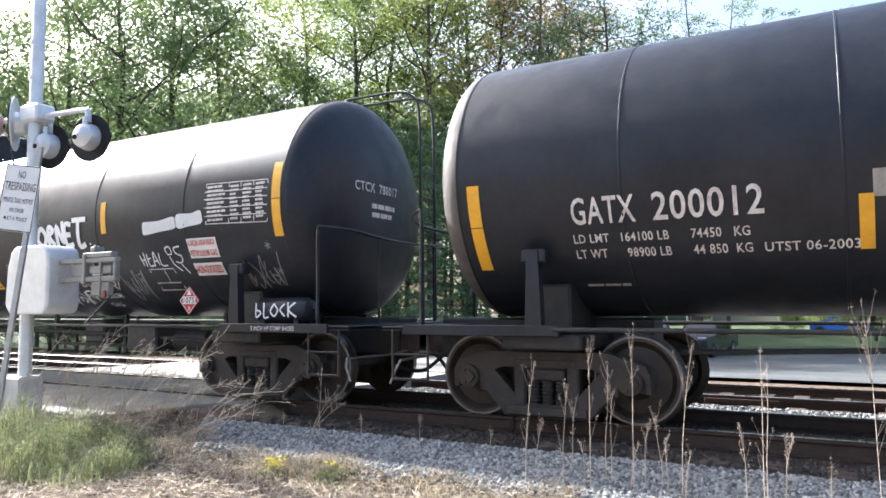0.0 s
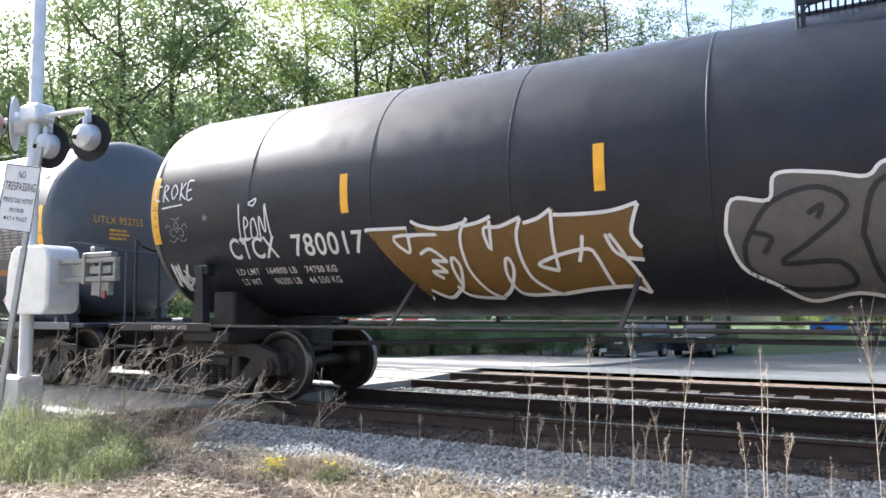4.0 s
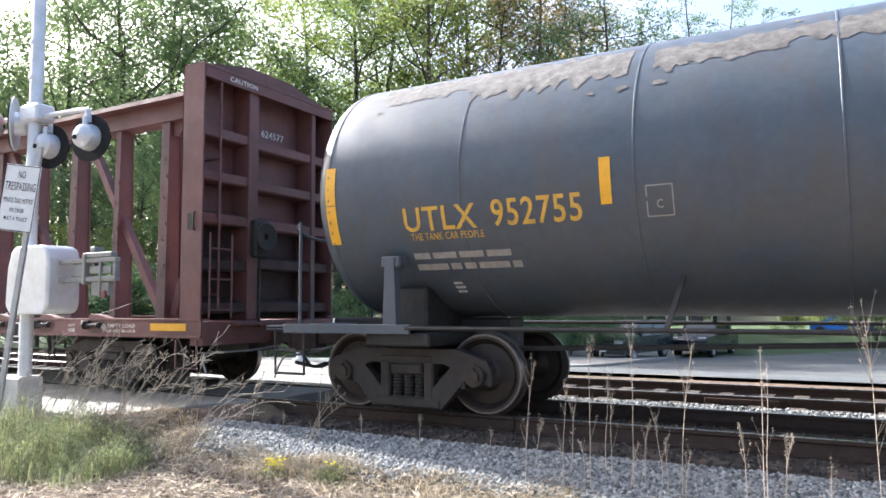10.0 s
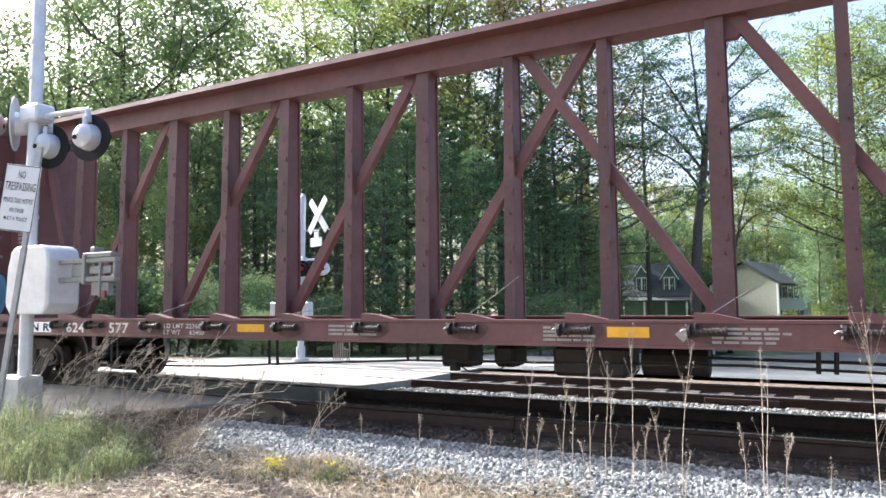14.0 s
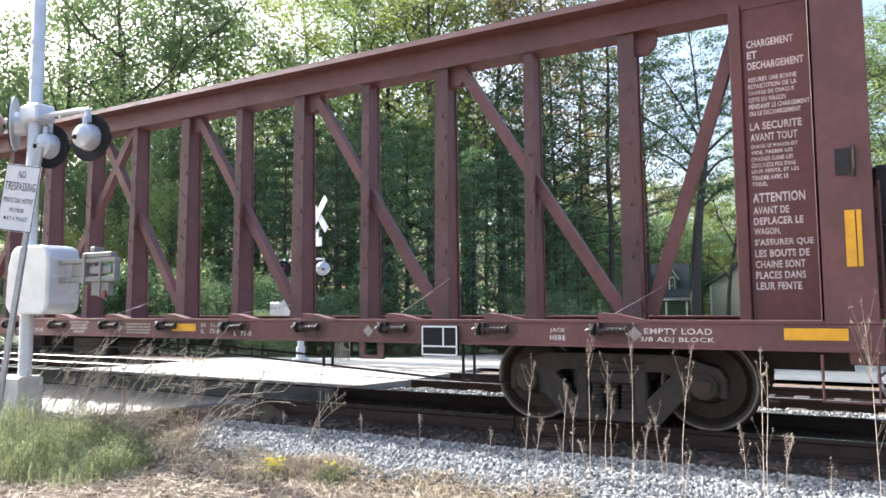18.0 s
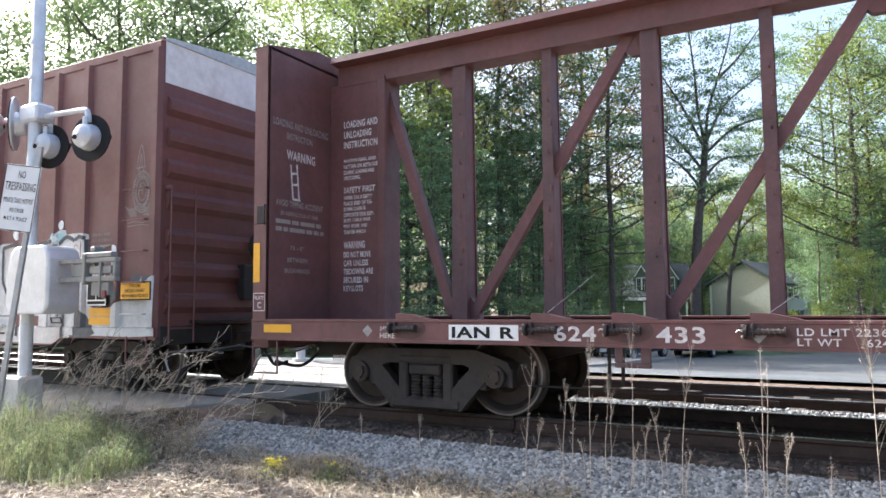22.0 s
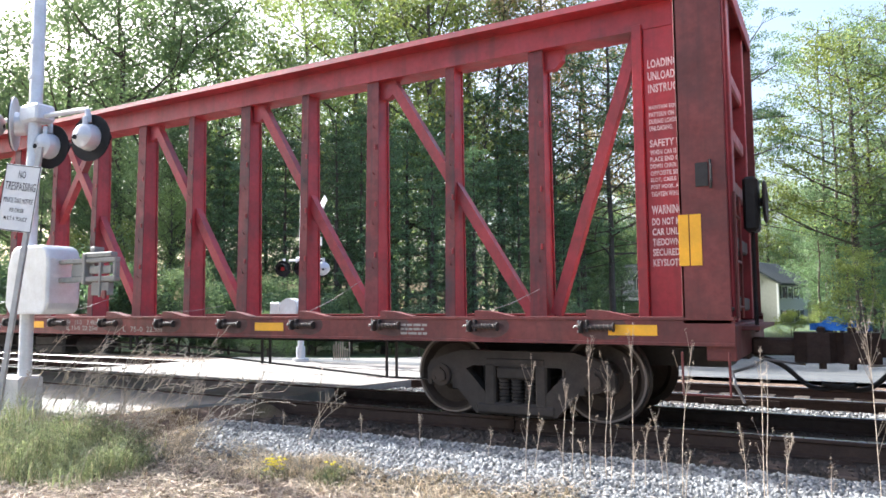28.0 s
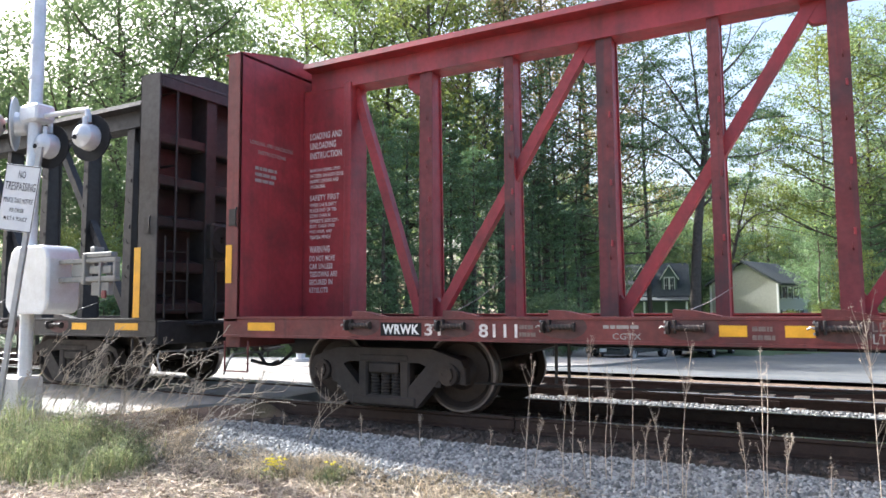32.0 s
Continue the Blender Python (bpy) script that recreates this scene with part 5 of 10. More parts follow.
    # brake rod and hangers below the deck
    ur = Shape()
    ur.pipe([(-8.0, -0.9, 0.36), (-6.4, -0.9, 0.37), (-4.6, -0.9, 0.42), (-3.7, -0.9, 0.48), (-1.6, -0.9, 0.59), (0.4, -0.9, 0.62), (2.1, -0.9, 0.65), (3.2, -0.9, 0.62), (5.0, -0.9, 0.52), (7.4, -0.9, 0.38), (8.0, -0.9, 0.38)], 0.014, 6)
    ur.pipe([(1.6, -0.7, 0.70), (3.0, -0.72, 0.69), (5.2, -0.75, 0.60)], 0.016, 6)
    ur.box(0.2, 1.0, -0.9, -0.35, 0.48, 0.8, 0.04)
    ur.cyl((1.1, -0.6, 0.64), (1.75, -0.6, 0.64), 0.14, 14)
    ur.box(-1.25, -0.85, -0.75, -0.4, 0.52, 0.8, 0.03)
    ur.box(-1.12, -1.02, -0.78, -0.68, 0.47, 0.6, 0.01)
    ur.box(-0.55, -0.28, -0.8, -0.4, 0.54, 0.8, 0.05)
    ur.pipe([(-1.0, -0.8, 0.55), (-0.85, -0.8, 0.48), (-0.45, -0.8, 0.52), (-0.35, -0.8, 0.60)], 0.010, 5)
    part("brake_gear", ur, UNDER, car)
    for xx, z in ((-7.0, 0.40), (-3.76, 0.47), (-1.59, 0.58), (2.73, 0.60), (5.4, 0.48), (7.4, 0.38)):
        for dx in (0, 0.14):
            hg = Shape()
            hg.beam((xx + dx, -0.95, 0.85), (xx + dx - 0.01, -0.93, z), 0.032, 0.03)
            part("rod_hanger", hg, UNDER, car)
    for s in (-1, 1) if lift < 0.05 else ():
        jk = Shape()
        xj = s * 6.55 - 0.10
        jk.box(xj - 0.17, xj + 0.17, -SY + 0.01, -SY + 0.05, 0.635, 0.68, 0.006)
        jk.box(xj - 0.17, xj - 0.09, -SY + 0.013, -SY + 0.047, 0.677, Z0, 0.006)
        jk.box(xj + 0.08, xj + 0.17, -SY + 0.013, -SY + 0.047, 0.677, Z0, 0.006)
        part("jacking_pad", jk, flange, car)
    return car


def on_sill(out, dz):
    """The face of a side sill."""
    return lambda u, v, w: (u, -1.42 - out - w, v + dz)


SILL = on_sill(0.004, 0.03)
SILLR = on_sill(0.004, 0.05)
WEB = flat(-0.16, 0.004)
PLATE_IN = lambda x0: (lambda u, v, w: (x0 + 0.005 + w, u, v))     # inner face of the rear bulkhead


def diamonds(car, xs):
    for x in xs:
        s = Shape()
        s.add([(x - 0.07, 0.925, 0), (x, 0.855, 0), (x + 0.07, 0.925, 0), (x, 0.995, 0)], [(0, 1, 2, 3)])
        paint("diamond_mark", s, SILL, FADED, car)


def sill_strips(car, spans, z0=0.90, z1=1.0, dz=0.02):
    for a, b in spans:
        patch(a, b, z0, z1, on_sill(0.006, dz), YELLOW, car, "reflective_strip")


LOADING = [("LOADING AND", 0.10), ("UNLOADING", 0.10), ("INSTRUCTION", 0.10), (None, 0.10), ("MAINTAIN EQUAL LOAD", 0.055), ("PATTERN ON BOTH SIDES", 0.055), ("DURING LOADING AND", 0.055), ("UNLOADING.", 0.055), (None, 0.07),
           ("SAFETY FIRST", 0.085), ("WHEN CAR IS EMPTY", 0.055), ("PLACE END OF TIE-", 0.055), ("DOWN CHAIN IN", 0.055), ("OPPOSITE SIDE KEY-", 0.055), ("SLOT, CABLE OVER", 0.055), ("POST HOOK, AND", 0.055), ("TIGHTEN WINCH", 0.055), (None, 0.07),
           ("WARNING", 0.10), ("DO NOT MOVE", 0.08), ("CAR UNLESS", 0.08), ("TIEDOWNS ARE", 0.08), ("SECURED IN", 0.08), ("KEYSLOTS", 0.08)]
ATTENTION = [("CHARGEMENT", 0.09), ("ET", 0.09), ("DECHARGEMENT", 0.09), (None, 0.05), ("ASSURER UNE BONNE", 0.055), ("REPARTITION DE LA", 0.055), ("CHARGE DE CHAQUE", 0.055), ("COTE DU WAGON", 0.055), ("PENDANT LE CHARGEMENT", 0.055), ("OU LE DECHARGEMENT", 0.055), (None, 0.05),
             ("LA SECURITE", 0.09), ("AVANT TOUT", 0.09), ("QUAND LE WAGON EST", 0.05), ("VIDE, PASSER LES", 0.05), ("CHAINES DANS LES", 0.05), ("CROCHETS POS DANS", 0.05), ("LEUR FENTE, ET LES", 0.05), ("TENDRE AVEC LE", 0.05), ("TREUIL", 0.05), (None, 0.05),
             ("ATTENTION", 0.11), ("AVANT DE", 0.085), ("DEPLACER LE", 0.085), ("WAGON,", 0.085), ("S'ASSURER QUE", 0.085), ("LES BOUTS DE", 0.085), ("CHAINE SONT", 0.085), ("PLACES DANS", 0.085), ("LEUR FENTE", 0.085)]


def sheet(car, lines, u0, width, z_top, material, surface, seed=0, grow=1.0):
    z = z_top
    longest = max(len(a) * b for a, b in lines if a)
    for text, h in lines:
        h *= grow
        if text is None:
            z -= h
            continue
        z -= h
        w = min(width, width * len(text) * (h / grow) / longest * 1.0)
        letters(text, u0, z, max(w, 0.1), h * 0.95, surface, material, car, bold=0.03)
        z -= h * 0.36


def tag_bulk(car, x0, red=False):
    m = PLATE_IN(x0)
    if red:
        letters("LOADING AND UNLOADING", -1.25, 3.42, 0.85, 0.055, m, FADED, car, bold=0.015)
        letters("INSTRUCTIONS", -1.1, 3.30, 0.55, 0.055, m, FADED, car, bold=0.015)
        bars(-1.15, -0.65, 2.9, 3.15, 3, m, FADED, car, seed=21)
    else:
        letters("LOADING AND UNLOADING", -1.34, 3.60, 1.12, 0.10, m, FADED, car, bold=0.015)
        letters("INSTRUCTION", -1.08, 3.45, 0.52, 0.09, m, FADED, car, bold=0.015)
        letters("WARNING", -1.08, 3.18, 0.58, 0.13, m, STENCIL, car, bold=0.02)
        strokes([[(-0.95, 2.65), (-1.0, 3.12)], [(-0.83, 2.66), (-0.88, 3.14)], [(-0.95, 2.66), (-0.8, 2.66)], [(-0.97, 2.85), (-0.84, 2.87)], [(-0.98, 3.0), (-0.86, 3.02)]], 0.03, m, STENCIL, car, "warning_drawing", k=1)
        letters("AVOID TIPPING ACCIDENT", -1.28, 2.55, 0.95, 0.085, m, FADED, car, bold=0.02)
        letters("BY KEEPING LOAD AT SAME", -1.18, 2.43, 0.75, 0.055, m, FADED, car, bold=0.01)
        bars(-1.28, -0.3, 2.20, 2.40, 2, m, FADED, car, seed=22, full=0.9)
        letters("73 - 0\"", -1.0, 1.98, 0.28, 0.06, m, FADED, car, bold=0.015)
        letters("BETWEEN", -1.05, 1.82, 0.40, 0.06, m, FADED, car, bold=0.015)
        letters("BULKHEADS", -1.1, 1.68, 0.5, 0.06, m, FADED, car, bold=0.015)


c4 = centerbeam(-58.39, BROWN, "oxide-red centre-beam lumber flat car, empty", flange=SOOTBROWN)
c5 = centerbeam(-82.73, BROWN, "oxide-red centre-beam lumber flat car, empty", flange=SOOTBROWN)
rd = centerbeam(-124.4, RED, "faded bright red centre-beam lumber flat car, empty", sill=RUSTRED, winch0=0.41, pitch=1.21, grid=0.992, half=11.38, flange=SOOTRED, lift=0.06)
dk = centerbeam(-148.55, DARKCAR, "black centre-beam lumber flat car, empty", dark=True)
for car, num in ((c4, "577"), (c5, "433")):
    patch(-8.61, -7.80, 0.84, 1.0, SILL, SIGNWHITE, car, "mark_panel", "white panel with black letters")
    letters("IAN R", -8.57, 0.86, 0.73, 0.12, on_sill(0.008, 0.03), SIGNBLACK, car, bold=0.03)
    letters("624", -7.42, 0.845, 0.43, 0.15, SILL, STENCIL, car, bold=0.02)
    letters(num, -6.42, 0.845, 0.43, 0.15, SILL, STENCIL, car, bold=0.02)
    letters("LD LMT 223600", -5.25, 0.925, 0.78, 0.065, SILL, STENCIL, car)
    letters("LT WT     62400", -5.25, 0.84, 0.78, 0.065, SILL, STENCIL, car)
    letters("IH   11-5", 4.0 if car is c4 else 3.72, 0.945, 0.34, 0.055, SILL, STENCIL, car)
    letters("IL   73-0", 4.0 if car is c4 else 3.72, 0.865, 0.34, 0.055, SILL, STENCIL, car)
    letters("L  75-0", 4.62 if car is c4 else 4.32, 0.84, 0.30, 0.06, SILL, STENCIL, car)
    letters("JACK", 8.62, 0.925, 0.16, 0.05, SILL, STENCIL, car)
    letters("HERE", 8.62, 0.855, 0.16, 0.05, SILL, STENCIL, car)
    letters("JACK", -9.50, 0.925, 0.2, 0.055, SILL, STENCIL, car)
    letters("HERE", -9.50, 0.845, 0.2, 0.055, SILL, STENCIL, car)
    letters("EMPTY LOAD", 9.55, 0.925, 0.6, 0.055, SILL, STENCIL, car)
    letters("3/8 ADJ BLOCK", 9.51, 0.845, 0.66, 0.055, SILL, STENCIL, car)
    sill_strips(car, [(10.47, 11.18) if car is c4 else (10.73, 11.21), (-11.38, -10.57) if car is c4 else (-11.25, -10.80), (-3.87, -3.41)])
    if car is c4:
        bars(1.9, 2.6, 0.84, 1.0, 4, SILL, FADED, car, seed=31)
        bars(0.3, 0.85, 0.84, 1.0, 4, SILL, FADED, car, seed=33)
        bars(-2.4, -1.6, 0.86, 1.0, 3, SILL, FADED, car, seed=35)
        sill_strips(car, [(4.845, 5.33), (0.95, 1.35)])
    else:
        sill_strips(car, [(-1.48, -1.0), (3.17, 3.62)])
        letters("RETAINING & VALVE", -0.46, 0.85, 0.70, 0.06, SILL, STENCIL, car)
        for row, tx in enumerate(("FOR RESTRICTED", "LOADING ONLY", "SEE EQUIPMENT", "REGISTER")):
            k = len(tx) / 14
            letters(tx, 1.135 - 0.225 * k, 0.985 - row * 0.047, 0.45 * k, 0.036, SILL, STENCIL, car)
        bars(2.21, 2.77, 0.84, 1.0, 4, SILL, FADED, car, seed=31, full=0.9)
        diamonds(car, [2.06])
    diamonds(car, [9.46, 6.42, -9.67, -5.55] + ([1.65] if car is c4 else []))
    pc = Shape()
    pc.box(7.16, 7.60, -1.47, -1.43, 0.70, 1.02, 0.006)
    pp = part("data_board", pc, SIGNBLACK, car, "black data board with white border")
    strokes([[(7.17, 0.71), (7.17, 1.01)], [(7.17, 1.01), (7.59, 1.01)], [(7.59, 1.01), (7.59, 0.71)], [(7.59, 0.71), (7.17, 0.71)], [(7.17, 0.80), (7.59, 0.80)], [(7.43, 0.8), (7.43, 1.01)]], 0.018, flat(-1.47, 0.003), SIGNWHITE, pp, "border", k=1)
    sheet(car, ATTENTION, 10.42, 0.57, 4.02, STENCIL, WEB, grow=0.97)
    sheet(car, LOADING, -10.96, 0.60, 3.86, STENCIL, WEB, grow=1.08)
    tag_bulk(car, -11.21)
    letters("CAUTION", -0.95, 4.465, 0.55, 0.07, lambda u, v, w: (11.444 + w, u, v), STENCIL, car, bold=0.02)
    letters("N R 624" + num, -0.24, 3.92, 0.85, 0.11, lambda u, v, w: (11.056 + w, u, v), STENCIL, car)
for a, b in ((11.225, 11.30), (11.31, 11.345)):
    patch(a, b, 1.53, 2.0, flat(-1.42, 0.006), YELLOW, c5, "reflective_strip")
patch(-11.44, -11.33, 1.55, 2.05, flat(-1.42, 0.006), YELLOW, c5, "reflective_strip")
patch(-11.36, -11.25, 1.55, 2.05, flat(-1.42, 0.006), YELLOW, rd, "reflective_strip")
strokes([[(-11.43, 1.16), (-11.24, 1.16)], [(-11.24, 1.16), (-11.24, 1.38)], [(-11.24, 1.38), (-11.43, 1.38)], [(-11.43, 1.38), (-11.43, 1.16)]], 0.010, SILL, STENCIL, c5, "stencil_box", k=1)
letters("PLATE", -11.41, 1.30, 0.15, 0.045, SILL, STENCIL, c5)
letters("C", -11.365, 1.19, 0.06, 0.08, SILL, STENCIL, c5)
# blue throw-up on the first car's rear bulkhead
bm_ = PLATE_IN(-11.21)
BLU = [(0, 0.7), (0.05, 1.0), (0.25, 0.95), (0.35, 0.75), (0.5, 0.9), (0.62, 0.75), (0.75, 0.95), (0.95, 0.95), (1.0, 0.5), (0.95, 0.1), (0.8, 0.0), (0.6, 0.1), (0.5, 0.0), (0.35, 0.12), (0.2, 0.0), (0.02, 0.1), (0.1, 0.4)]
blob(BLU, bm_, SPRAYB, c4, label="light blue bubble-letter graffiti", u=-1.40, v=1.10, su=1.2, sv=0.82)
strokes([BLU + [BLU[0]], [(0.1, 0.6), (0.3, 0.5), (0.1, 0.3)], [(0.4, 0.6), (0.42, 0.2)], [(0.5, 0.7), (0.55, 0.2)], [(0.65, 0.6), (0.7, 0.2), (0.6, 0.3)], [(0.8, 0.7), (0.9, 0.3)]], 0.022, PLATE_IN(-11.206), SPRAYK, c4, u=-1.40, v=1.10, su=1.2, sv=0.82)
# red car's marks
patch(-8.92, -8.38, 0.85, 1.0, SILLR, SIGNBLACK, rd, "mark_panel", "black panel with white letters")
letters("WRWK", -8.89, 0.87, 0.48, 0.11, on_sill(0.008, 0.05), SIGNWHITE, rd, bold=0.03)
letters("31", -8.34, 0.86, 0.2, 0.13, SILLR, STENCIL, rd, bold=0.02)
letters("8111", -7.68, 0.85, 0.44, 0.14, SILLR, STENCIL, rd, bold=0.02)
letters("CGTX", -6.26, 0.85, 0.27, 0.06, SILLR, FADED, rd)
bars(-6.35, -5.95, 0.94, 1.0, 1, SILLR, FADED, rd, seed=41)
letters("LD LMT", -4.13, 0.945, 0.33, 0.075, SILLR, WORNPRINT, rd)
letters("LT WT", -4.13, 0.845, 0.30, 0.08, SILLR, FADED, rd)
bars(-3.70, -3.38, 0.93, 1.03, 1, SILLR, WORNPRINT, rd, seed=45)
letters("63400", -3.70, 0.845, 0.33, 0.08, SILLR, FADED, rd)
letters("83100", -2.95, 0.945, 0.33, 0.075, SILLR, WORNPRINT, rd)
letters("28300", -2.95, 0.845, 0.33, 0.08, SILLR, FADED, rd)
bars(-5.03, -4.83, 0.85, 1.0, 2, SILLR, WORNPRINT, rd, seed=46)
bars(-0.10, 0.17, 0.88, 0.96, 2, SILLR, FADED, rd, seed=47, full=0.9)
bars(-7.22, -7.02, 0.85, 1.0, 2, SILLR, WORNPRINT, rd, seed=48)
letters("IH   11-3", 1.87, 0.945, 0.36, 0.065, SILLR, FADED, rd)
letters("3.48m", 2.36, 0.945, 0.24, 0.065, SILLR, FADED, rd)
letters("IL 73-0", 1.87, 0.86, 0.32, 0.065, SILLR, FADED, rd)
letters("22.25m", 2.26, 0.86, 0.34, 0.065, SILLR, FADED, rd)
letters("L  75-0", 3.18, 0.85, 0.42, 0.075, SILLR, FADED, rd)
letters("22.9m", 3.68, 0.85, 0.32, 0.075, SILLR, FADED, rd)
bars(7.9, 8.3, 0.86, 1.0, 3, SILLR, FADED, rd, seed=44)
sill_strips(rd, [(5.72, 6.19), (10.25, 10.71), (-5.30, -5.07), (-4.77, -4.54), (-10.95, -10.5), (-1.53, -1.08), (0.84, 1.29)], dz=0.04)
for a, b in ((10.93, 11.02), (11.03, 11.13)):
    patch(a, b, 1.58, 2.05, flat(-1.42, 0.006), YELLOW, rd, "reflective_strip")
sheet(rd, LOADING, 10.42, 0.54, 4.0, STENCIL, WEB, grow=1.05)
sheet(rd, LOADING, -11.0, 0.60, 3.76, STENCIL, WEB, grow=1.04)
tag_bulk(rd, -11.13, True)
letters("WRWK", -0.24, 4.05, 0.5, 0.11, lambda u, v, w: (10.976 + w, u, v), STENCIL, rd)
letters("318111", -0.24, 3.90, 0.5, 0.11, lambda u, v, w: (10.976 + w, u, v), STENCIL, rd)
patch(10.98, 11.12, 1.1, 2.1, flat(-1.42, 0.006), YELLOW, dk, "reflective_strip")
sill_strips(dk, [(9.6, 9.95), (10.6, 11.1)])

# ---- boxcar ----
bx = car_thing("boxcar", -103.64, "rust-red boxcar with large white graffiti along its side", "boxcar", "freight train")
BH, BY, BZ0, BZ1 = 7.77, 1.53, 0.84, 5.02
s = Shape()
s.box(-BH, BH, -BY + 0.06, -BY + 0.02, BZ0, BZ1, 0.004)
part("side_wall", s, BOXRED, bx)
s = Shape()
s.box(-BH, BH, BY - 0.06, BY - 0.02, BZ0, BZ1, 0.004)
part("side_wall", s, BOXRED, bx)
s = Shape()
s.prism([(-BY, BZ1), (BY, BZ1), (BY - 0.15, BZ1 + 0.06), (0.0, BZ1 + 0.20), (-BY + 0.15, BZ1 + 0.06)], "x", -BH - 0.05, BH + 0.05)
for k in range(15):
    xx = -7.4 + k * 1.06
    s.prism([(-BY + 0.16, BZ1 + 0.05), (BY - 0.16, BZ1 + 0.05), (BY - 0.3, BZ1 + 0.10), (0.0, BZ1 + 0.235), (-BY + 0.3, BZ1 + 0.10)], "x", xx - 0.06, xx + 0.06)
part("roof", s, GALV, bx, "grey galvanised roof")
s = Shape()
s.box(-BH, BH, -BY, -BY + 0.08, BZ1 - 0.12, BZ1 + 0.01, 0.01)
s.box(-BH, BH, BY - 0.08, BY, BZ1 - 0.12, BZ1 + 0.01, 0.01)
part("roof_rail", s, BOXRED, bx)
s = Shape()
s.prism([(-BH, 0.80), (-5.7, 0.80), (-5.45, 0.68), (5.45, 0.68), (5.7, 0.80), (BH, 0.80), (BH, 0.96), (-BH, 0.96)], "y", -BY - 0.005, -BY + 0.07)
s.prism([(-BH, 0.80), (-5.7, 0.80), (-5.45, 0.68), (5.45, 0.68), (5.7, 0.80), (BH, 0.80), (BH, 0.96), (-BH, 0.96)], "y", BY - 0.07, BY + 0.005)
part("side_sill", s, BOXRED, bx)
s = Shape()
s.box(-BH, BH, -1.3, 1.3, 0.86, 0.95, 0.01)
s.box(-BH + 0.1, BH - 0.1, -0.3, 0.3, 0.56, 0.86, 0.02)
part("underframe", s, UNDER, bx)
RIBS = [2.33, 3.1, 3.86, 4.62, 5.41, 6.15, 6.93, -2.5, -3.26, -4.02, -4.77, -5.5, -6.09, -7.0]
for q in RIBS + [7.70, -7.70]:
    s = Shape()
    s.prism([(q - 0.10, -BY + 0.03), (q - 0.055, -BY - 0.035), (q + 0.055, -BY - 0.035), (q + 0.10, -BY + 0.03)], "z", 0.96, BZ1 - 0.10)
    part("side_post", s, BOXRED, bx)
# double plug door
for a, b in ((-1.66, -0.03), (0.0, 1.42)):
    s = Shape()
    s.box(a, b, -BY - 0.05, -BY + 0.03, 1.02, 4.72, 0.012)
    door = part("plug_door", s, BOXRED, bx, "rust-red plug door with locking rods")
    for z in (2.32, 2.98, 3.62):
        s = Shape()
        s.box(a + 0.02, b - 0.02, -BY - 0.075, -BY - 0.05, z, z + 0.05, 0.008)
        part("door_rib", s, BOXRED, door)
    for xx in (-1.218 if a < -1 else 0.691,):
        s = Shape()
        s.pipe([(xx, -BY - 0.10, 1.05), (xx, -BY - 0.10, 4.7)], 0.025, 8)
        part("locking_rod", s, BOXRED, door)
        for z in (1.25, 1.7, 2.1):
            h = Shape()
            h.box(xx - 0.09, xx + 0.11, -BY - 0.15, -BY - 0.09, z, z + 0.07, 0.01)
            part("rod_bracket", h, RUSTM, door)
    h = Shape()
    h.pipe([(a + 0.5, -BY - 0.14, 1.6), (a + 0.87, -BY - 0.16, 1.58)], 0.018, 6)
    part("door_lever", h, RUSTM, door)
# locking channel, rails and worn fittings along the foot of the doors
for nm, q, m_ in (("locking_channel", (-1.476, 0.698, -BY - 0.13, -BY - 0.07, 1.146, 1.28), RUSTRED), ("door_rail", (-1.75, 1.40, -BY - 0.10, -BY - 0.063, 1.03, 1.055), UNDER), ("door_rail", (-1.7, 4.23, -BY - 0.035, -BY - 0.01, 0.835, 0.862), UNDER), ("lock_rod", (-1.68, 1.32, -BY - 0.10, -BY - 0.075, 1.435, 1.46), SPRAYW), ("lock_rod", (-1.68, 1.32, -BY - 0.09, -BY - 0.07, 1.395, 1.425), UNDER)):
    s = Shape()
    s.box(*q, 0.005)
    part(nm, s, m_, bx)
rf = random.Random(41)
FIT = (RUSTM, SPRAYC, SPRAYD, BOXRED, UNDER, SPRAYW)
for k in range(110):
    u, z = rf.uniform(-1.72, 1.66), rf.choice((0.98, 1.1, 1.33, 1.36, 1.5, 1.6, 1.75, 1.9)) + rf.uniform(-0.05, 0.05)
    w, h_ = rf.uniform(0.03, 0.14), rf.uniform(0.02, 0.09)
    if z > 1.45 and rf.random() < 0.5:
        w, h_ = h_ * 0.7, w * 1.2
    s = Shape()
    s.box(u, u + w, -BY - rf.uniform(0.085, 0.12), -BY - 0.06, z, z + h_, 0.004)
    part("lock_fitting", s, rf.choice(FIT), bx)
for nm, q in (("door_track", (-1.9, 4.3, -BY - 0.10, -BY - 0.03, 0.955, 1.0)), ("door_track", (-1.9, 1.6, -BY - 0.09, -BY - 0.0, 4.74, 4.82)), ("door_post", (-1.75, -1.66, -BY - 0.06, -BY + 0.02, 1.0, 4.74)), ("door_post", (1.42, 1.52, -BY - 0.06, -BY + 0.02, 1.0, 4.74))):
    s = Shape()
    s.box(*q, 0.008)
    part(nm, s, SPRAYC if q[4] < 0.96 else BOXRED, bx)
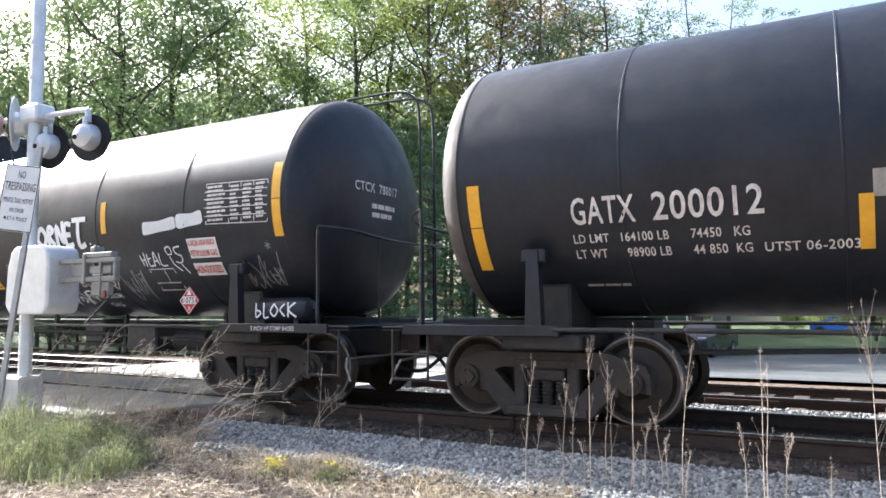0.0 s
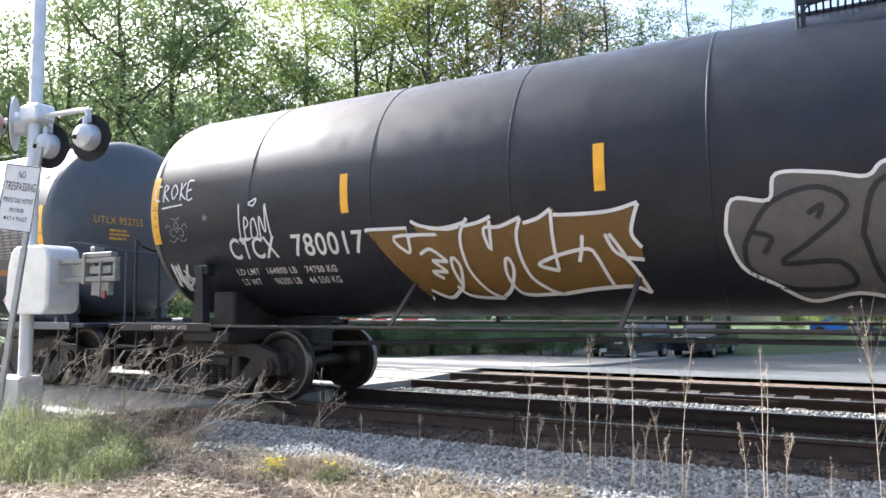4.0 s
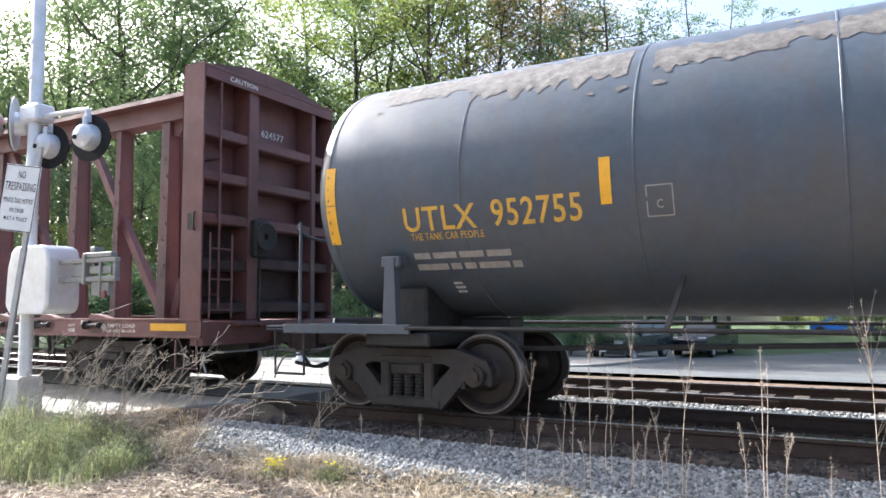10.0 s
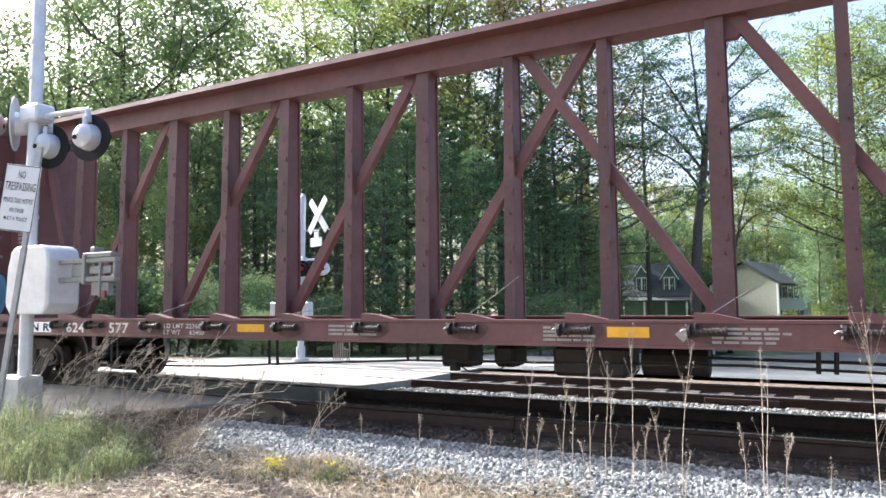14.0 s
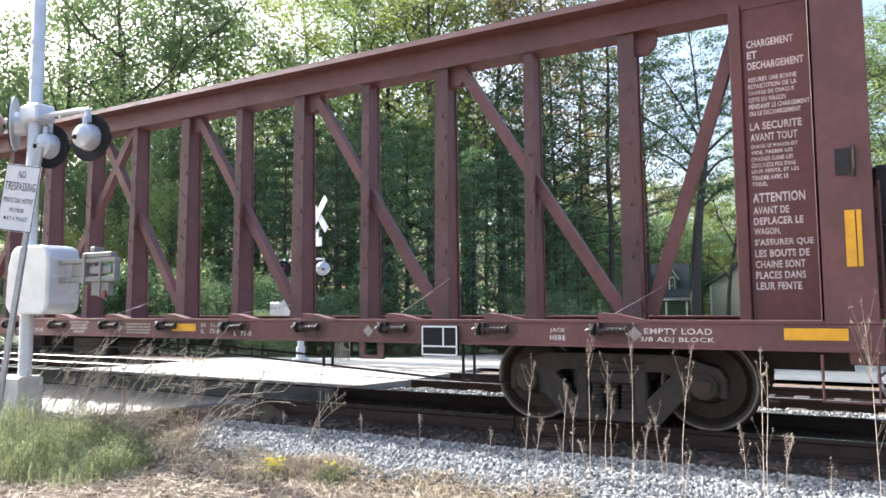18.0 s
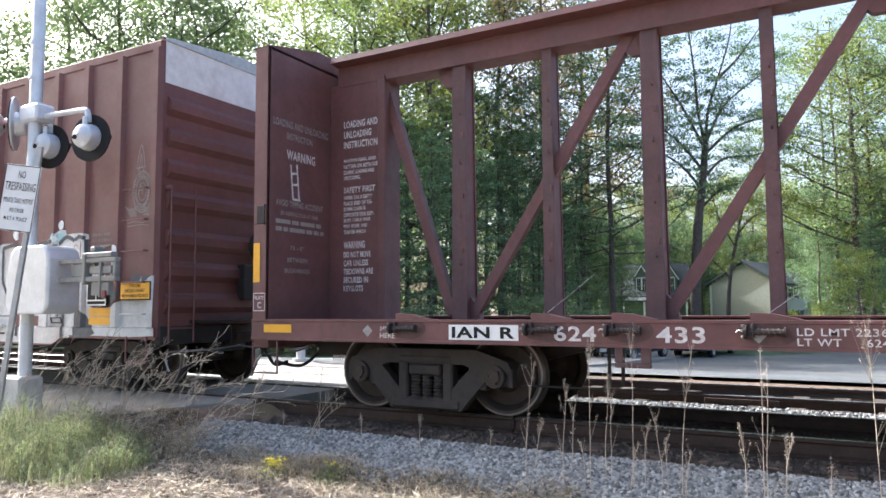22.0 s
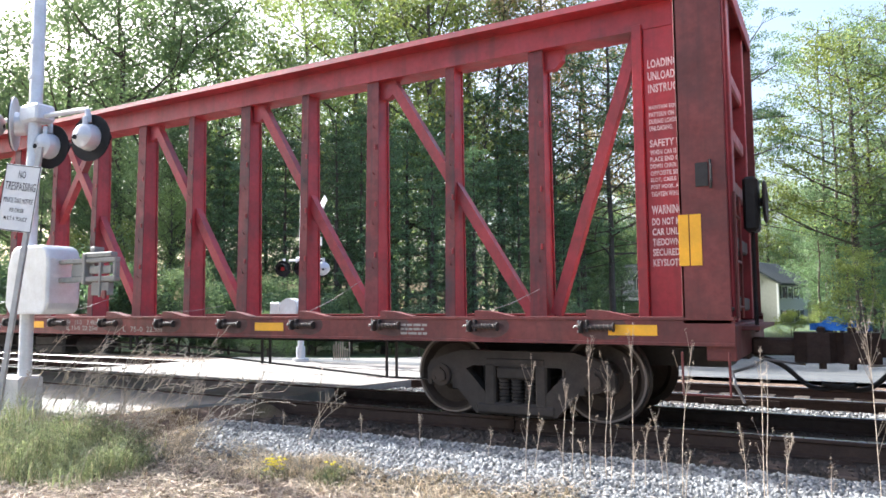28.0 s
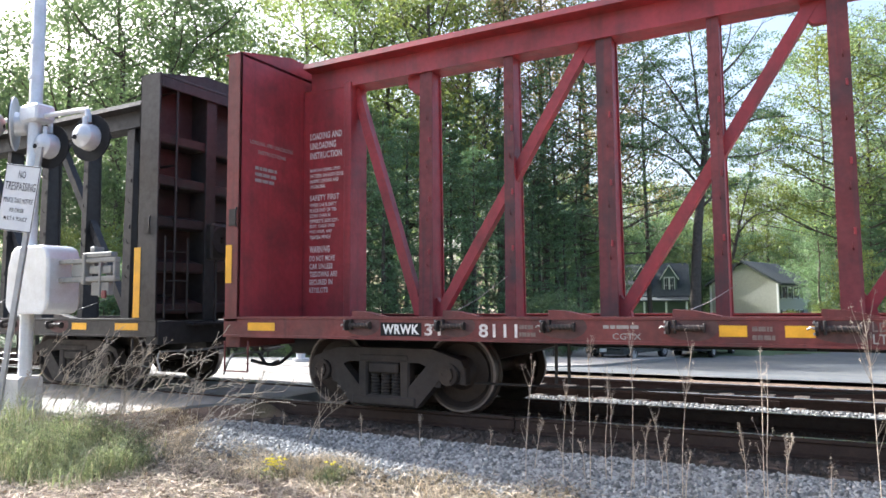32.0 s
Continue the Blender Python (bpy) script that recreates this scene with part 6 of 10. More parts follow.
for e in (-1, 1):
    s = Shape()
    s.box(e * (BH - 0.02), e * (BH + 0.02), -BY + 0.02, BY - 0.02, BZ0, BZ1 + 0.06, 0.004)
    part("end_wall", s, BOXRED, bx)
    s = Shape()
    s.box(e * (BH + 0.02), e * (BH + 0.03), -BY + 0.06, BY - 0.06, 4.42, BZ1 + 0.05, 0.003)
    part("end_band", s, WHITE, bx, "white painted band on the end")
    for i, z in enumerate((1.3, 1.75, 2.2, 2.75, 3.2, 3.65, 4.1)):
        s = Shape()
        d = 0.09
        s.prism([(e * (BH + 0.015), z - 0.15), (e * (BH + d), z - 0.06), (e * (BH + d), z + 0.06), (e * (BH + 0.015), z + 0.15)], "y", -BY + 0.12, BY - 0.12)
        part("end_corrugation", s, BOXRED, bx)
    ld = Shape()
    ld.box(e * (BH + 0.02), e * (BH + 0.15), -BY + 0.10, -BY + 0.14, 2.9, 2.95, 0.006)
    ld = part("ladder", ld, BOXRED, bx)
    for yy in (-BY + 0.12, -BY + 0.55):
        s = Shape()
        s.pipe([(e * (BH + 0.14), yy, 0.75), (e * (BH + 0.14), yy, 2.95)], 0.014, 6)
        part("ladder_rail", s, BOXRED, ld)
    for k in range(5):
        s = Shape()
        s.pipe([(e * (BH + 0.14), -BY + 0.12, 0.95 + k * 0.46), (e * (BH + 0.14), -BY + 0.55, 0.95 + k * 0.46)], 0.014, 6)
        part("rung", s, BOXRED, ld)
        z = 1.15 + k * 0.44
        s = Shape()
        s.pipe([(e * 7.15, -BY - 0.03, z), (e * 7.15, -BY - 0.09, z), (e * 7.62, -BY - 0.09, z), (e * 7.62, -BY - 0.03, z)], 0.012, 6)
        part("grab_iron", s, SPRAYP if k < 1 else BOXRED, bx)
    s = Shape()
    s.pipe([(e * 7.2, -BY - 0.01, 0.84), (e * 7.2, -BY - 0.01, 0.48), (e * 7.62, -BY - 0.01, 0.48), (e * 7.62, -BY - 0.01, 0.84)], 0.016, 6)
    part("stirrup", s, BOXRED, bx)
    s = Shape()
    s.box(e * BH, e * (BH + 0.22), -0.95, 0.6, 1.02, 1.06, 0.006)
    s.box(e * (BH - 0.1), e * (BH + 0.04), -BY + 0.05, BY - 0.05, 0.72, 0.98, 0.01)
    part("end_sill", s, UNDER, bx)
    s = Shape()
    s.cyl((e * (BH + 0.12), 0.35, 2.2), (e * (BH + 0.20), 0.35, 2.2), 0.24, 20)
    s.box(e * (BH + 0.02), e * (BH + 0.20), -0.05, 0.22, 1.35, 1.9, 0.02)
    part("hand_brake", s, UNDER, bx)
    truck(bx, e * 6.13)
    coupler(bx, e * (BH + 0.05), e)
s = Shape()
s.pipe([(-5.4, -0.9, 0.66), (-3.0, -0.95, 0.50), (3.0, -0.95, 0.50), (5.4, -0.9, 0.66)], 0.016, 6)
s.box(-0.6, 0.1, -0.9, -0.4, 0.45, 0.8, 0.04)
s.cyl((0.4, -0.7, 0.62), (1.2, -0.7, 0.62), 0.16, 14)
part("brake_gear", s, UNDER, bx)
BM = flat(-BY + 0.02, 0.004)
letters("YK", -6.78, 2.59, 0.33, 0.25, BM, WORNPRINT, bx)
letters("R", -5.86, 2.59, 0.15, 0.23, BM, STENCIL, bx)
letters("200", -5.37, 2.58, 0.47, 0.25, BM, STENCIL, bx)
letters("25", -4.51, 2.58, 0.30, 0.25, BM, STENCIL, bx)
letters("214300", -5.98, 2.39, 0.36, 0.08, BM, WORNPRINT, bx)
letters("71700", -5.92, 2.22, 0.30, 0.08, BM, WORNPRINT, bx)
letters("LD LMT", -6.80, 2.38, 0.30, 0.08, BM, WORNPRINT, bx)
letters("LT WT", -6.80, 2.22, 0.26, 0.08, BM, WORNPRINT, bx)
bars(-6.85, -6.35, 1.45, 2.1, 8, BM, WORNPRINT, bx, seed=51)
letters("CLOSE AND LOCK", 0.08, 3.30, 0.74, 0.07, flat(-BY - 0.05, 0.004), STENCIL, bx)
letters("DOORS BEFORE", 0.12, 3.18, 0.68, 0.07, flat(-BY - 0.05, 0.004), STENCIL, bx)
letters("MOVING CAR", 0.20, 3.06, 0.52, 0.07, flat(-BY - 0.05, 0.004), STENCIL, bx)
# sprayed letters: pale fills with dark outlines, following wall, posts, door and sill
BARE_POSTS = (2.33, 3.1, 3.86, 4.62)
POST_CUTS = sorted({round(q + d, 4) for q in RIBS + [7.70, -7.70] if q not in BARE_POSTS for d in (-0.101, -0.054, 0.054, 0.101)} | {-1.78, -1.76, 1.53, 1.55})


def wall_side(out):
    """Depth of the boxcar's side under the paint at any point."""
    def fn(u, v, w):
        y = -BY + 0.02
        u = max(-BH + 0.004, min(BH - 0.004, u))
        v = max(v, 0.684 + 0.12 * min(1.0, max(0.0, (abs(u) - 5.45) / 0.25)))
        if v < 0.963:
            y = -BY - 0.006
        elif -1.765 < u < 1.535:
            y = -BY - 0.062
        else:
            for q in RIBS + [7.70, -7.70]:
                if q not in BARE_POSTS and abs(u - q) < 0.1005:
                    y = min(y, -BY - 0.036 + max(0.0, abs(u - q) - 0.0545) * 1.3)
        return (u, y - out - w, v)
    return fn


def spray(shape, material, lift, label=""):
    """Sprays a flat (u, v) shape on the boxcar's side."""
    bm = bmesh.new()
    vs = [bm.verts.new(p) for p in shape.v]
    for q in shape.f:
        try:
            bm.faces.new([vs[i] for i in q])
        except ValueError:
            pass
    bmesh.ops.triangulate(bm, faces=bm.faces[:])
    lo, hi = min(p[0] for p in shape.v), max(p[0] for p in shape.v)
    for u in POST_CUTS:
        if lo < u < hi:
            bmesh.ops.bisect_plane(bm, geom=bm.verts[:] + bm.edges[:] + bm.faces[:], plane_co=(u, 0, 0), plane_no=(1, 0, 0))
    for v in (0.955, 0.97):
        bmesh.ops.bisect_plane(bm, geom=bm.verts[:] + bm.edges[:] + bm.faces[:], plane_co=(0, v, 0), plane_no=(0, 1, 0))
    bm.verts.index_update()
    s = Shape()
    s.v = [tuple(q.co) for q in bm.verts]
    s.f = [tuple(q.index for q in f.verts) for f in bm.faces]
    bm.free()
    return paint("graffiti", s, wall_side(lift), material, bx, label)


def spray_fill(outlines, material, lift, label="", k=4):
    for i, ln in enumerate(outlines):
        P = spline([(a, b, 0) for a, b in ln + [ln[0]]], k)[:-1] if k > 1 else [(a, b, 0) for a, b in ln]
        s = Shape()
        s.add([tuple(p) for p in P], [tuple(range(len(P)))])
        spray(s, material, lift + 0.00015 * i, label)


def spray_lines(lines, w, material, lift, label=""):
    for i, ln in enumerate(lines):
        s = Shape()
        s.stroke(spline([(a, b, 0) for a, b in ln], 5), w)
        spray(s, material, lift + 0.0004 * i, label)


def spray_dots(pts, material, lift, seed):
    rnd = random.Random(seed)
    for a, b in pts[0]:
        r = rnd.uniform(0.035, 0.085)
        spray_fill([[(a + r * math.cos(t) * rnd.uniform(0.8, 1.15), b + r * math.sin(t) * rnd.uniform(0.8, 1.25)) for t in [i * math.pi / 4 for i in range(8)]]], material, lift, "", 2)


FILL_REAR = [[(-6.84, 1.12), (-6.92, 1.51), (-6.37, 1.51), (-6.35, 2.29), (-6.2, 2.39), (-5.88, 2.18), (-5.73, 2.02), (-5.55, 2.1), (-5.13, 2.04), (-4.88, 2.03), (-4.7, 2.04), (-4.3, 2.03), (-4.22, 1.97), (-4, 2.04), (-3.89, 2.18), (-3.68, 2.24), (-3.4, 2.24), (-3.17, 2.03), (-2.57, 1.86), (-2.64, 1.7), (-2.41, 1.61), (-2.39, 1.97), (-2.18, 2.09), (-1.98, 2.16), (-1.87, 2.16), (-1.95, 0.7), (-2.51, 0.71), (-5.7, 0.71), (-5.76, 0.86), (-6.54, 0.86)]]
BARE_REAR = [[(-5.13, 1.86), (-4.93, 1.91), (-4.91, 1.66), (-5.09, 1.62)], [(-2.36, 1.87), (-2.15, 1.97), (-1.89, 2.07), (-1.91, 1.56), (-2.36, 1.56)]]
OUT_REAR = [[(-6.33, 2.29), (-5.99, 2.08), (-5.78, 1.95), (-5.56, 2.07)], [(-5.78, 1.95), (-5.99, 1.76), (-6.11, 1.61), (-6.17, 1.37), (-6, 1.12), (-5.69, 1.02), (-5.48, 1.11), (-5.52, 1.29), (-5.41, 1.38)], [(-5.72, 1.87), (-5.89, 1.71), (-5.85, 1.54), (-5.65, 1.48), (-5.57, 1.65), (-5.72, 1.87)], [(-6.32, 2.28), (-6.33, 1.51), (-6.53, 1.36)], [(-6.75, 1.12), (-6.61, 1.03), (-6.43, 0.86)], [(-5.43, 2), (-5.13, 2), (-4.95, 1.9), (-4.78, 2.05)], [(-5.21, 1.93), (-5.26, 1.7), (-5.11, 1.51), (-4.93, 1.35), (-4.81, 1.12), (-4.74, 0.95)], [(-4.75, 1.68), (-4.56, 1.76), (-4.39, 1.68), (-4.33, 1.56), (-4.54, 1.56), (-4.75, 1.68)]]
OUT_REAR += [[(-4.77, 1.62), (-4.66, 1.4), (-4.4, 1.2), (-4.07, 1.16), (-4.04, 1.25), (-4.29, 1.28)], [(-4.64, 2.01), (-4.32, 1.99), (-4.5, 1.86), (-4.56, 1.78)], [(-4.28, 1.81), (-4, 1.87), (-4.05, 2)], [(-4.03, 1.91), (-3.92, 2.15), (-3.68, 2.24), (-3.32, 2.21), (-3.19, 1.98), (-3.01, 1.94), (-2.58, 1.85), (-2.7, 1.7), (-3.06, 1.76), (-3.25, 1.72), (-3.39, 1.58), (-3.07, 1.63), (-2.86, 1.58)], [(-3.95, 1.86), (-3.88, 1.59), (-3.86, 1.37), (-3.51, 1.3), (-3.26, 1.41), (-2.98, 1.42), (-2.72, 1.35), (-2.65, 1.19), (-2.8, 0.98), (-2.95, 0.88)], [(-3.81, 1.22), (-3.71, 1.3), (-3.36, 1.27), (-3.09, 1.07), (-2.95, 0.88)]]
OUT_REAR += [[(-3.26, 1.37), (-3.08, 1.32), (-2.98, 1.2), (-3.13, 1.16), (-3.24, 1.32)], [(-2.39, 1.52), (-2.29, 1.45), (-2.22, 1.31), (-2.14, 1.19), (-2.21, 1.03), (-2.4, 0.89), (-2.52, 0.71)], [(-2.37, 1.93), (-2.22, 2.05), (-1.98, 2.14), (-1.87, 2.15)], [(-2.41, 1.55), (-2.15, 1.44), (-1.9, 1.54)], [(-4.84, 0.93), (-4.73, 0.96), (-4.64, 0.75)]]
GREY_REAR = [[(-3.74, 2.02), (-3.51, 2.12), (-3.31, 2.17), (-3.29, 2.04), (-3.53, 2.02), (-3.67, 1.85), (-3.7, 1.63), (-3.78, 1.59)], [(-6.17, 1.61), (-6.06, 1.7), (-6.03, 1.3), (-5.83, 1.11), (-6.03, 1.17)], [(-2.98, 1.34), (-2.74, 1.32), (-2.66, 1.19), (-2.82, 0.98), (-2.95, 0.89), (-3.03, 1.04), (-2.89, 1.2)], [(-5.23, 1.87), (-5.13, 1.9), (-5.14, 1.64), (-4.95, 1.43), (-5.08, 1.49), (-5.23, 1.67)], [(-5.49, 1.36), (-5.39, 1.38), (-5.3, 1.15), (-5.49, 0.99)], [(-3.95, 1.97), (-3.84, 2.04), (-3.82, 1.7), (-3.9, 1.75)], [(-6.76, 1.11), (-6.61, 1.09), (-6.43, 0.86), (-6.61, 0.87)]]
WHITE_REAR = [[(-5.85, 1.69), (-5.68, 1.81), (-5.6, 1.65), (-5.67, 1.52), (-5.82, 1.55)], [(-3.59, 1.84), (-3.41, 2.01), (-3.29, 1.98), (-3.42, 1.81), (-3.58, 1.38), (-3.68, 1.37)], [(-3.15, 1.92), (-2.7, 1.82), (-2.77, 1.75), (-3.11, 1.83)], [(-4.98, 1.58), (-4.83, 1.57), (-4.84, 1.35), (-4.89, 1.38)], [(-2.22, 2.1), (-1.9, 2.12), (-1.91, 1.96), (-2.15, 1.95)]]
DOT_REAR = [[(-6.24, 2.41), (-5.53, 2.23), (-5.44, 2.29), (-5.22, 2.33), (-5.08, 2.17), (-4.91, 2.14), (-3.01, 2.21), (-2.78, 2.11), (-2.46, 1.94), (-2.59, 1.92), (-2.21, 2.26), (-2.26, 2.18), (-2.03, 2.25), (-2.1, 2.19), (-7.22, 1.22), (-4.64, 2.09)]]
RUSTY = [[(-4.27, 2.37), (-4.06, 2.33), (-4.08, 1.98), (-4.15, 1.5), (-4.23, 1.5), (-4.21, 1.93)], [(-2.49, 1.26), (-2.38, 1.22), (-2.45, 0.75), (-2.5, 0.75)], [(-1.93, 1.53), (-1.91, 1.53), (-1.94, 0.86), (-1.97, 0.94)]]
FILL_FRONT_A = [[(1.87, 0.69), (1.95, 1.19), (2.02, 1.96), (1.85, 2.06), (1.82, 2.37), (1.99, 2.4), (2.07, 2.29), (2.24, 2.3), (2.59, 2.32), (2.87, 2.27), (3.1, 2.31), (3.39, 2.31), (3.52, 2.36), (3.52, 0.71)]]
FILL_FRONT = [[(3.06, 0.74), (3.06, 2.2), (3.28, 2.32), (3.39, 2.36), (3.58, 2.47), (3.78, 2.26), (4.06, 2.3), (4.5, 2.3), (4.51, 2.43), (4.57, 2.29), (4.82, 2.27), (5.39, 2.31), (5.51, 2.43), (5.7, 2.43), (5.72, 2.36), (5.87, 2.37), (6.22, 2.35), (6.27, 2.26), (6.31, 1.88), (6.6, 1.85), (6.67, 1.8), (6.65, 1.68), (6.38, 1.61), (6.37, 1.25), (6.85, 1.26), (6.94, 1.28), (7.02, 1.3), (7, 0.88), (5.91, 0.84), (5.68, 0.7)]]
FILL_END = [[(6.21, 0.84), (6.33, 0.98), (6.83, 0.98), (6.88, 1.16), (6.92, 1.29), (7.24, 1.43), (7.47, 1.69), (7.79, 1.68), (7.75, 0.85), (7.27, 0.83)]]
OUT_FRONT = [[(3.28, 2.25), (3.47, 2.22), (3.55, 2.03), (3.49, 1.63), (3.47, 1.48)], [(3.47, 1.48), (3.75, 1.19), (3.78, 0.99)], [(3.47, 2.22), (3.6, 2.12), (3.76, 2.24)], [(4.06, 2.22), (4.31, 2.26), (4.52, 2.27)], [(4.07, 2.22), (4.08, 1.74), (4.16, 1.57), (4.35, 1.27), (4.53, 1.06), (4.55, 0.81)], [(4.45, 2.24), (4.46, 1.31)], [(4.82, 2.21), (5.09, 2.25), (5.45, 2.27)], [(4.83, 2.21), (4.81, 1.72)], [(5.49, 2.22), (5.52, 1.77)], [(5.55, 2.22), (5.72, 2.32), (5.87, 2.29), (5.93, 2.25)], [(5.94, 2.27), (6.07, 2.31), (6.23, 2.28)], [(6.25, 2.26), (6.26, 1.81)], [(6.62, 1.84), (6.63, 1.75), (6.57, 1.65)], [(5.34, 2.05), (5.47, 2.13)], [(5.71, 1.18), (5.72, 0.76)]]
OUT_FRONT_A = [[(1.85, 2.06), (2.04, 2.2), (2.32, 2.27)], [(2.59, 2.25), (2.85, 2.17), (2.93, 1.96), (2.85, 1.68), (2.59, 1.66)], [(2.54, 1.56), (2.64, 1.64), (2.85, 1.61), (3, 1.39), (3.01, 1.14)], [(2.32, 1.82), (2.24, 1.67), (2.27, 1.57), (2.38, 1.48)], [(3.3, 2.25), (3.46, 2.19), (3.52, 2.05)], [(3.3, 1.34), (3.52, 1.14)], [(2.05, 1.96), (2, 1.36), (1.78, 1.1), (1.6, 1.1)], [(1.78, 1.1), (1.89, 0.84), (2.06, 0.72)]]
GREY_FRONT = [[(5.93, 1.88), (6.09, 1.88), (6.13, 1.74), (6.06, 1.57), (5.98, 1.56), (5.94, 1.73)], [(6, 1.36), (6.5, 0.87), (5.99, 0.82)], [(5.46, 1.69), (5.65, 1.7), (5.64, 1.25), (5.47, 1.27)], [(5.1, 1.75), (5.44, 1.75), (5.44, 1.64), (5.1, 1.63)], [(6.56, 1.83), (6.62, 1.83), (6.61, 1.72), (6.52, 1.59)], [(5.41, 1.53), (5.46, 1.63), (5.49, 1.38), (5.43, 1.32)], [(4.45, 2.22), (4.51, 2.21), (4.49, 1.31), (4.43, 1.31)]]
GREY_END = [[(5.66, 1.78), (6.11, 1.76), (5.99, 1.51), (5.95, 1.74)], [(5.99, 1.35), (6.25, 1.03), (6.02, 0.96)], [(7.47, 1.69), (7.73, 1.68), (7.47, 1.6)], [(6.82, 1.4), (7.05, 1.51), (6.88, 1.26)], [(7.25, 1.7), (7.46, 1.69), (7.25, 1.52)]]
TEAL = [[(3.44, 2.33), (3.59, 2.46), (3.71, 2.29), (3.78, 2.24), (3.63, 2.16)], [(5.49, 2.38), (5.7, 2.42), (5.63, 2.31), (5.51, 2.24)], [(6.75, 1.78), (6.84, 1.9), (6.96, 1.88), (6.92, 1.74), (6.82, 1.69)], [(5.39, 2.33), (5.47, 2.4), (5.47, 2.28)], [(4.48, 2.43), (4.56, 2.44), (4.56, 2.29), (4.49, 2.29)]]
DOT_FRONT = [[(4.41, 2.43), (4.85, 2.38), (5.59, 2.51), (4.55, 2.4), (6.91, 2.06), (5.47, 2.3)]]
DOT_FRONT_A = [[(1.98, 2.53), (2.18, 2.43), (2.85, 2.38), (2.92, 2.54), (-1.342, 2.165), (-0.731, 2.243), (-0.253, 2.287), (0.276, 2.15), (0.504, 2.206), (1.096, 2.237), (1.53, 2.242), (-2.387, 2.24), (-2.176, 2.248), (-2.976, 2.127)]]
RECT = lambda u0, u1, v0, v1: [(u0, v0), (u1, v0), (u1, v1), (u0, v1)]
DOOR_WHITE = [RECT(-1.476, -1.25, 1.70, 2.04), RECT(-1.20, -0.975, 1.48, 2.03), RECT(-0.42, -0.09, 1.58, 2.15), RECT(0.27, 0.66, 1.56, 2.06), RECT(0.90, 1.25, 1.49, 2.15), RECT(1.41, 1.70, 1.14, 2.09), RECT(-0.95, -0.5, 1.66, 1.73)]
DOOR_DARK = [RECT(-0.985, -0.49, 1.73, 2.035), RECT(-0.90, -0.48, 1.53, 1.655), RECT(0.35, 0.59, 1.77, 1.98), RECT(-0.05, 0.17, 1.54, 1.76), RECT(0.88, 1.33, 2.14, 2.18), RECT(-1.74, -1.50, 1.45, 1.62), RECT(0.70, 0.88, 1.56, 1.92)]
DOOR_STAIN = [RECT(-1.74, 1.33, 1.30, 1.40), RECT(-1.74, -1.48, 1.62, 2.1), RECT(0.2, 0.85, 1.47, 1.555), RECT(1.26, 1.33, 1.2, 2.1)]
spray_fill(FILL_REAR, SPRAYC, 0.004, "row of white and chrome sprayed letters", 2)
spray_fill([FILL_FRONT_A[0]], SPRAYC, 0.0042, "white and chrome sprayed letters", 2)
spray_fill(FILL_FRONT, SPRAYC, 0.0046, "white and chrome sprayed letters", 2)
spray_fill(FILL_END, SPRAYP, 0.005, "pale blue-white sprayed patch", 1)
spray_fill([[(-1.9, 0.72), (1.95, 0.72), (1.95, 1.15), (1.2, 1.12), (0.3, 1.15), (-0.6, 1.12), (-1.9, 1.15)]], SPRAYC, 0.0048, "rusty white spray over door and sill", 1)
spray_fill(BARE_REAR, BOXRED, 0.007, "bare red gap in the letters", 2)
spray_fill(WHITE_REAR, SPRAYW, 0.0075, "white highlights", 3)
spray_fill(DOOR_WHITE, SPRAYW, 0.0075, "white sprayed block", 2)
spray_fill(GREY_REAR, SPRAYD, 0.0085, "grey shading in the letters", 3)
spray_fill(GREY_FRONT + GREY_END, SPRAYD, 0.0078, "grey shading in the letters", 2)
spray_fill(DOOR_DARK, SPRAYD, 0.009, "dark sprayed block", 1)
spray_fill(DOOR_STAIN, RUSTM, 0.0088, "dark rust over the lock gear", 1)
spray_fill([RECT(4.71, 5.33, 1.41, 1.62)], SPRAYW, 0.0114, "cream repaint patch", 1)
spray_fill([RECT(4.70, 5.21, 1.25, 1.41), RECT(4.70, 5.19, 0.975, 1.125), RECT(-2.49, -2.06, 1.58, 1.92)], BOXRED, 0.0118, "bare red gap in the letters", 1)
spray_fill([RECT(5.22, 5.36, 1.29, 1.41), RECT(5.39, 5.535, 1.25, 1.71)], SPRAYD, 0.0118, "grey shading in the letters", 1)
spray_lines([[(5.40, 2.3), (5.39, 1.9), (5.375, 1.4)], [(6.163, 2.23), (6.162, 1.9), (6.16, 1.0)], [(3.2, 1.127), (3.9, 1.125), (4.55, 1.125)], [(5.895, 1.50), (5.89, 1.4), (5.886, 1.28)]], 0.014, RUSTM, 0.012, "rusty panel seam")
rt = random.Random(23)
spray_lines([[(u, v), (u + rt.uniform(0.02, 0.08), v + rt.uniform(-0.03, 0.05)), (u + rt.uniform(0.1, 0.28), v + rt.uniform(-0.04, 0.08))] for u, v in [(rt.uniform(1.9, 6.9), rt.uniform(1.1, 2.2)) for _ in range(46)] if all(abs(u - q) > 0.32 for q in (2.33, 3.1, 3.86, 4.62))], 0.016, SPRAYG, 0.0103, "dry brush mark")
spray_lines([[(u, v), (u + rt.uniform(0.02, 0.08), v + rt.uniform(-0.03, 0.05)), (u + rt.uniform(0.1, 0.28), v + rt.uniform(-0.04, 0.08))] for u, v in [(rt.uniform(-6.0, -2.2), rt.uniform(0.9, 1.9)) for _ in range(30)]], 0.016, SPRAYG, 0.0101, "dry brush mark")
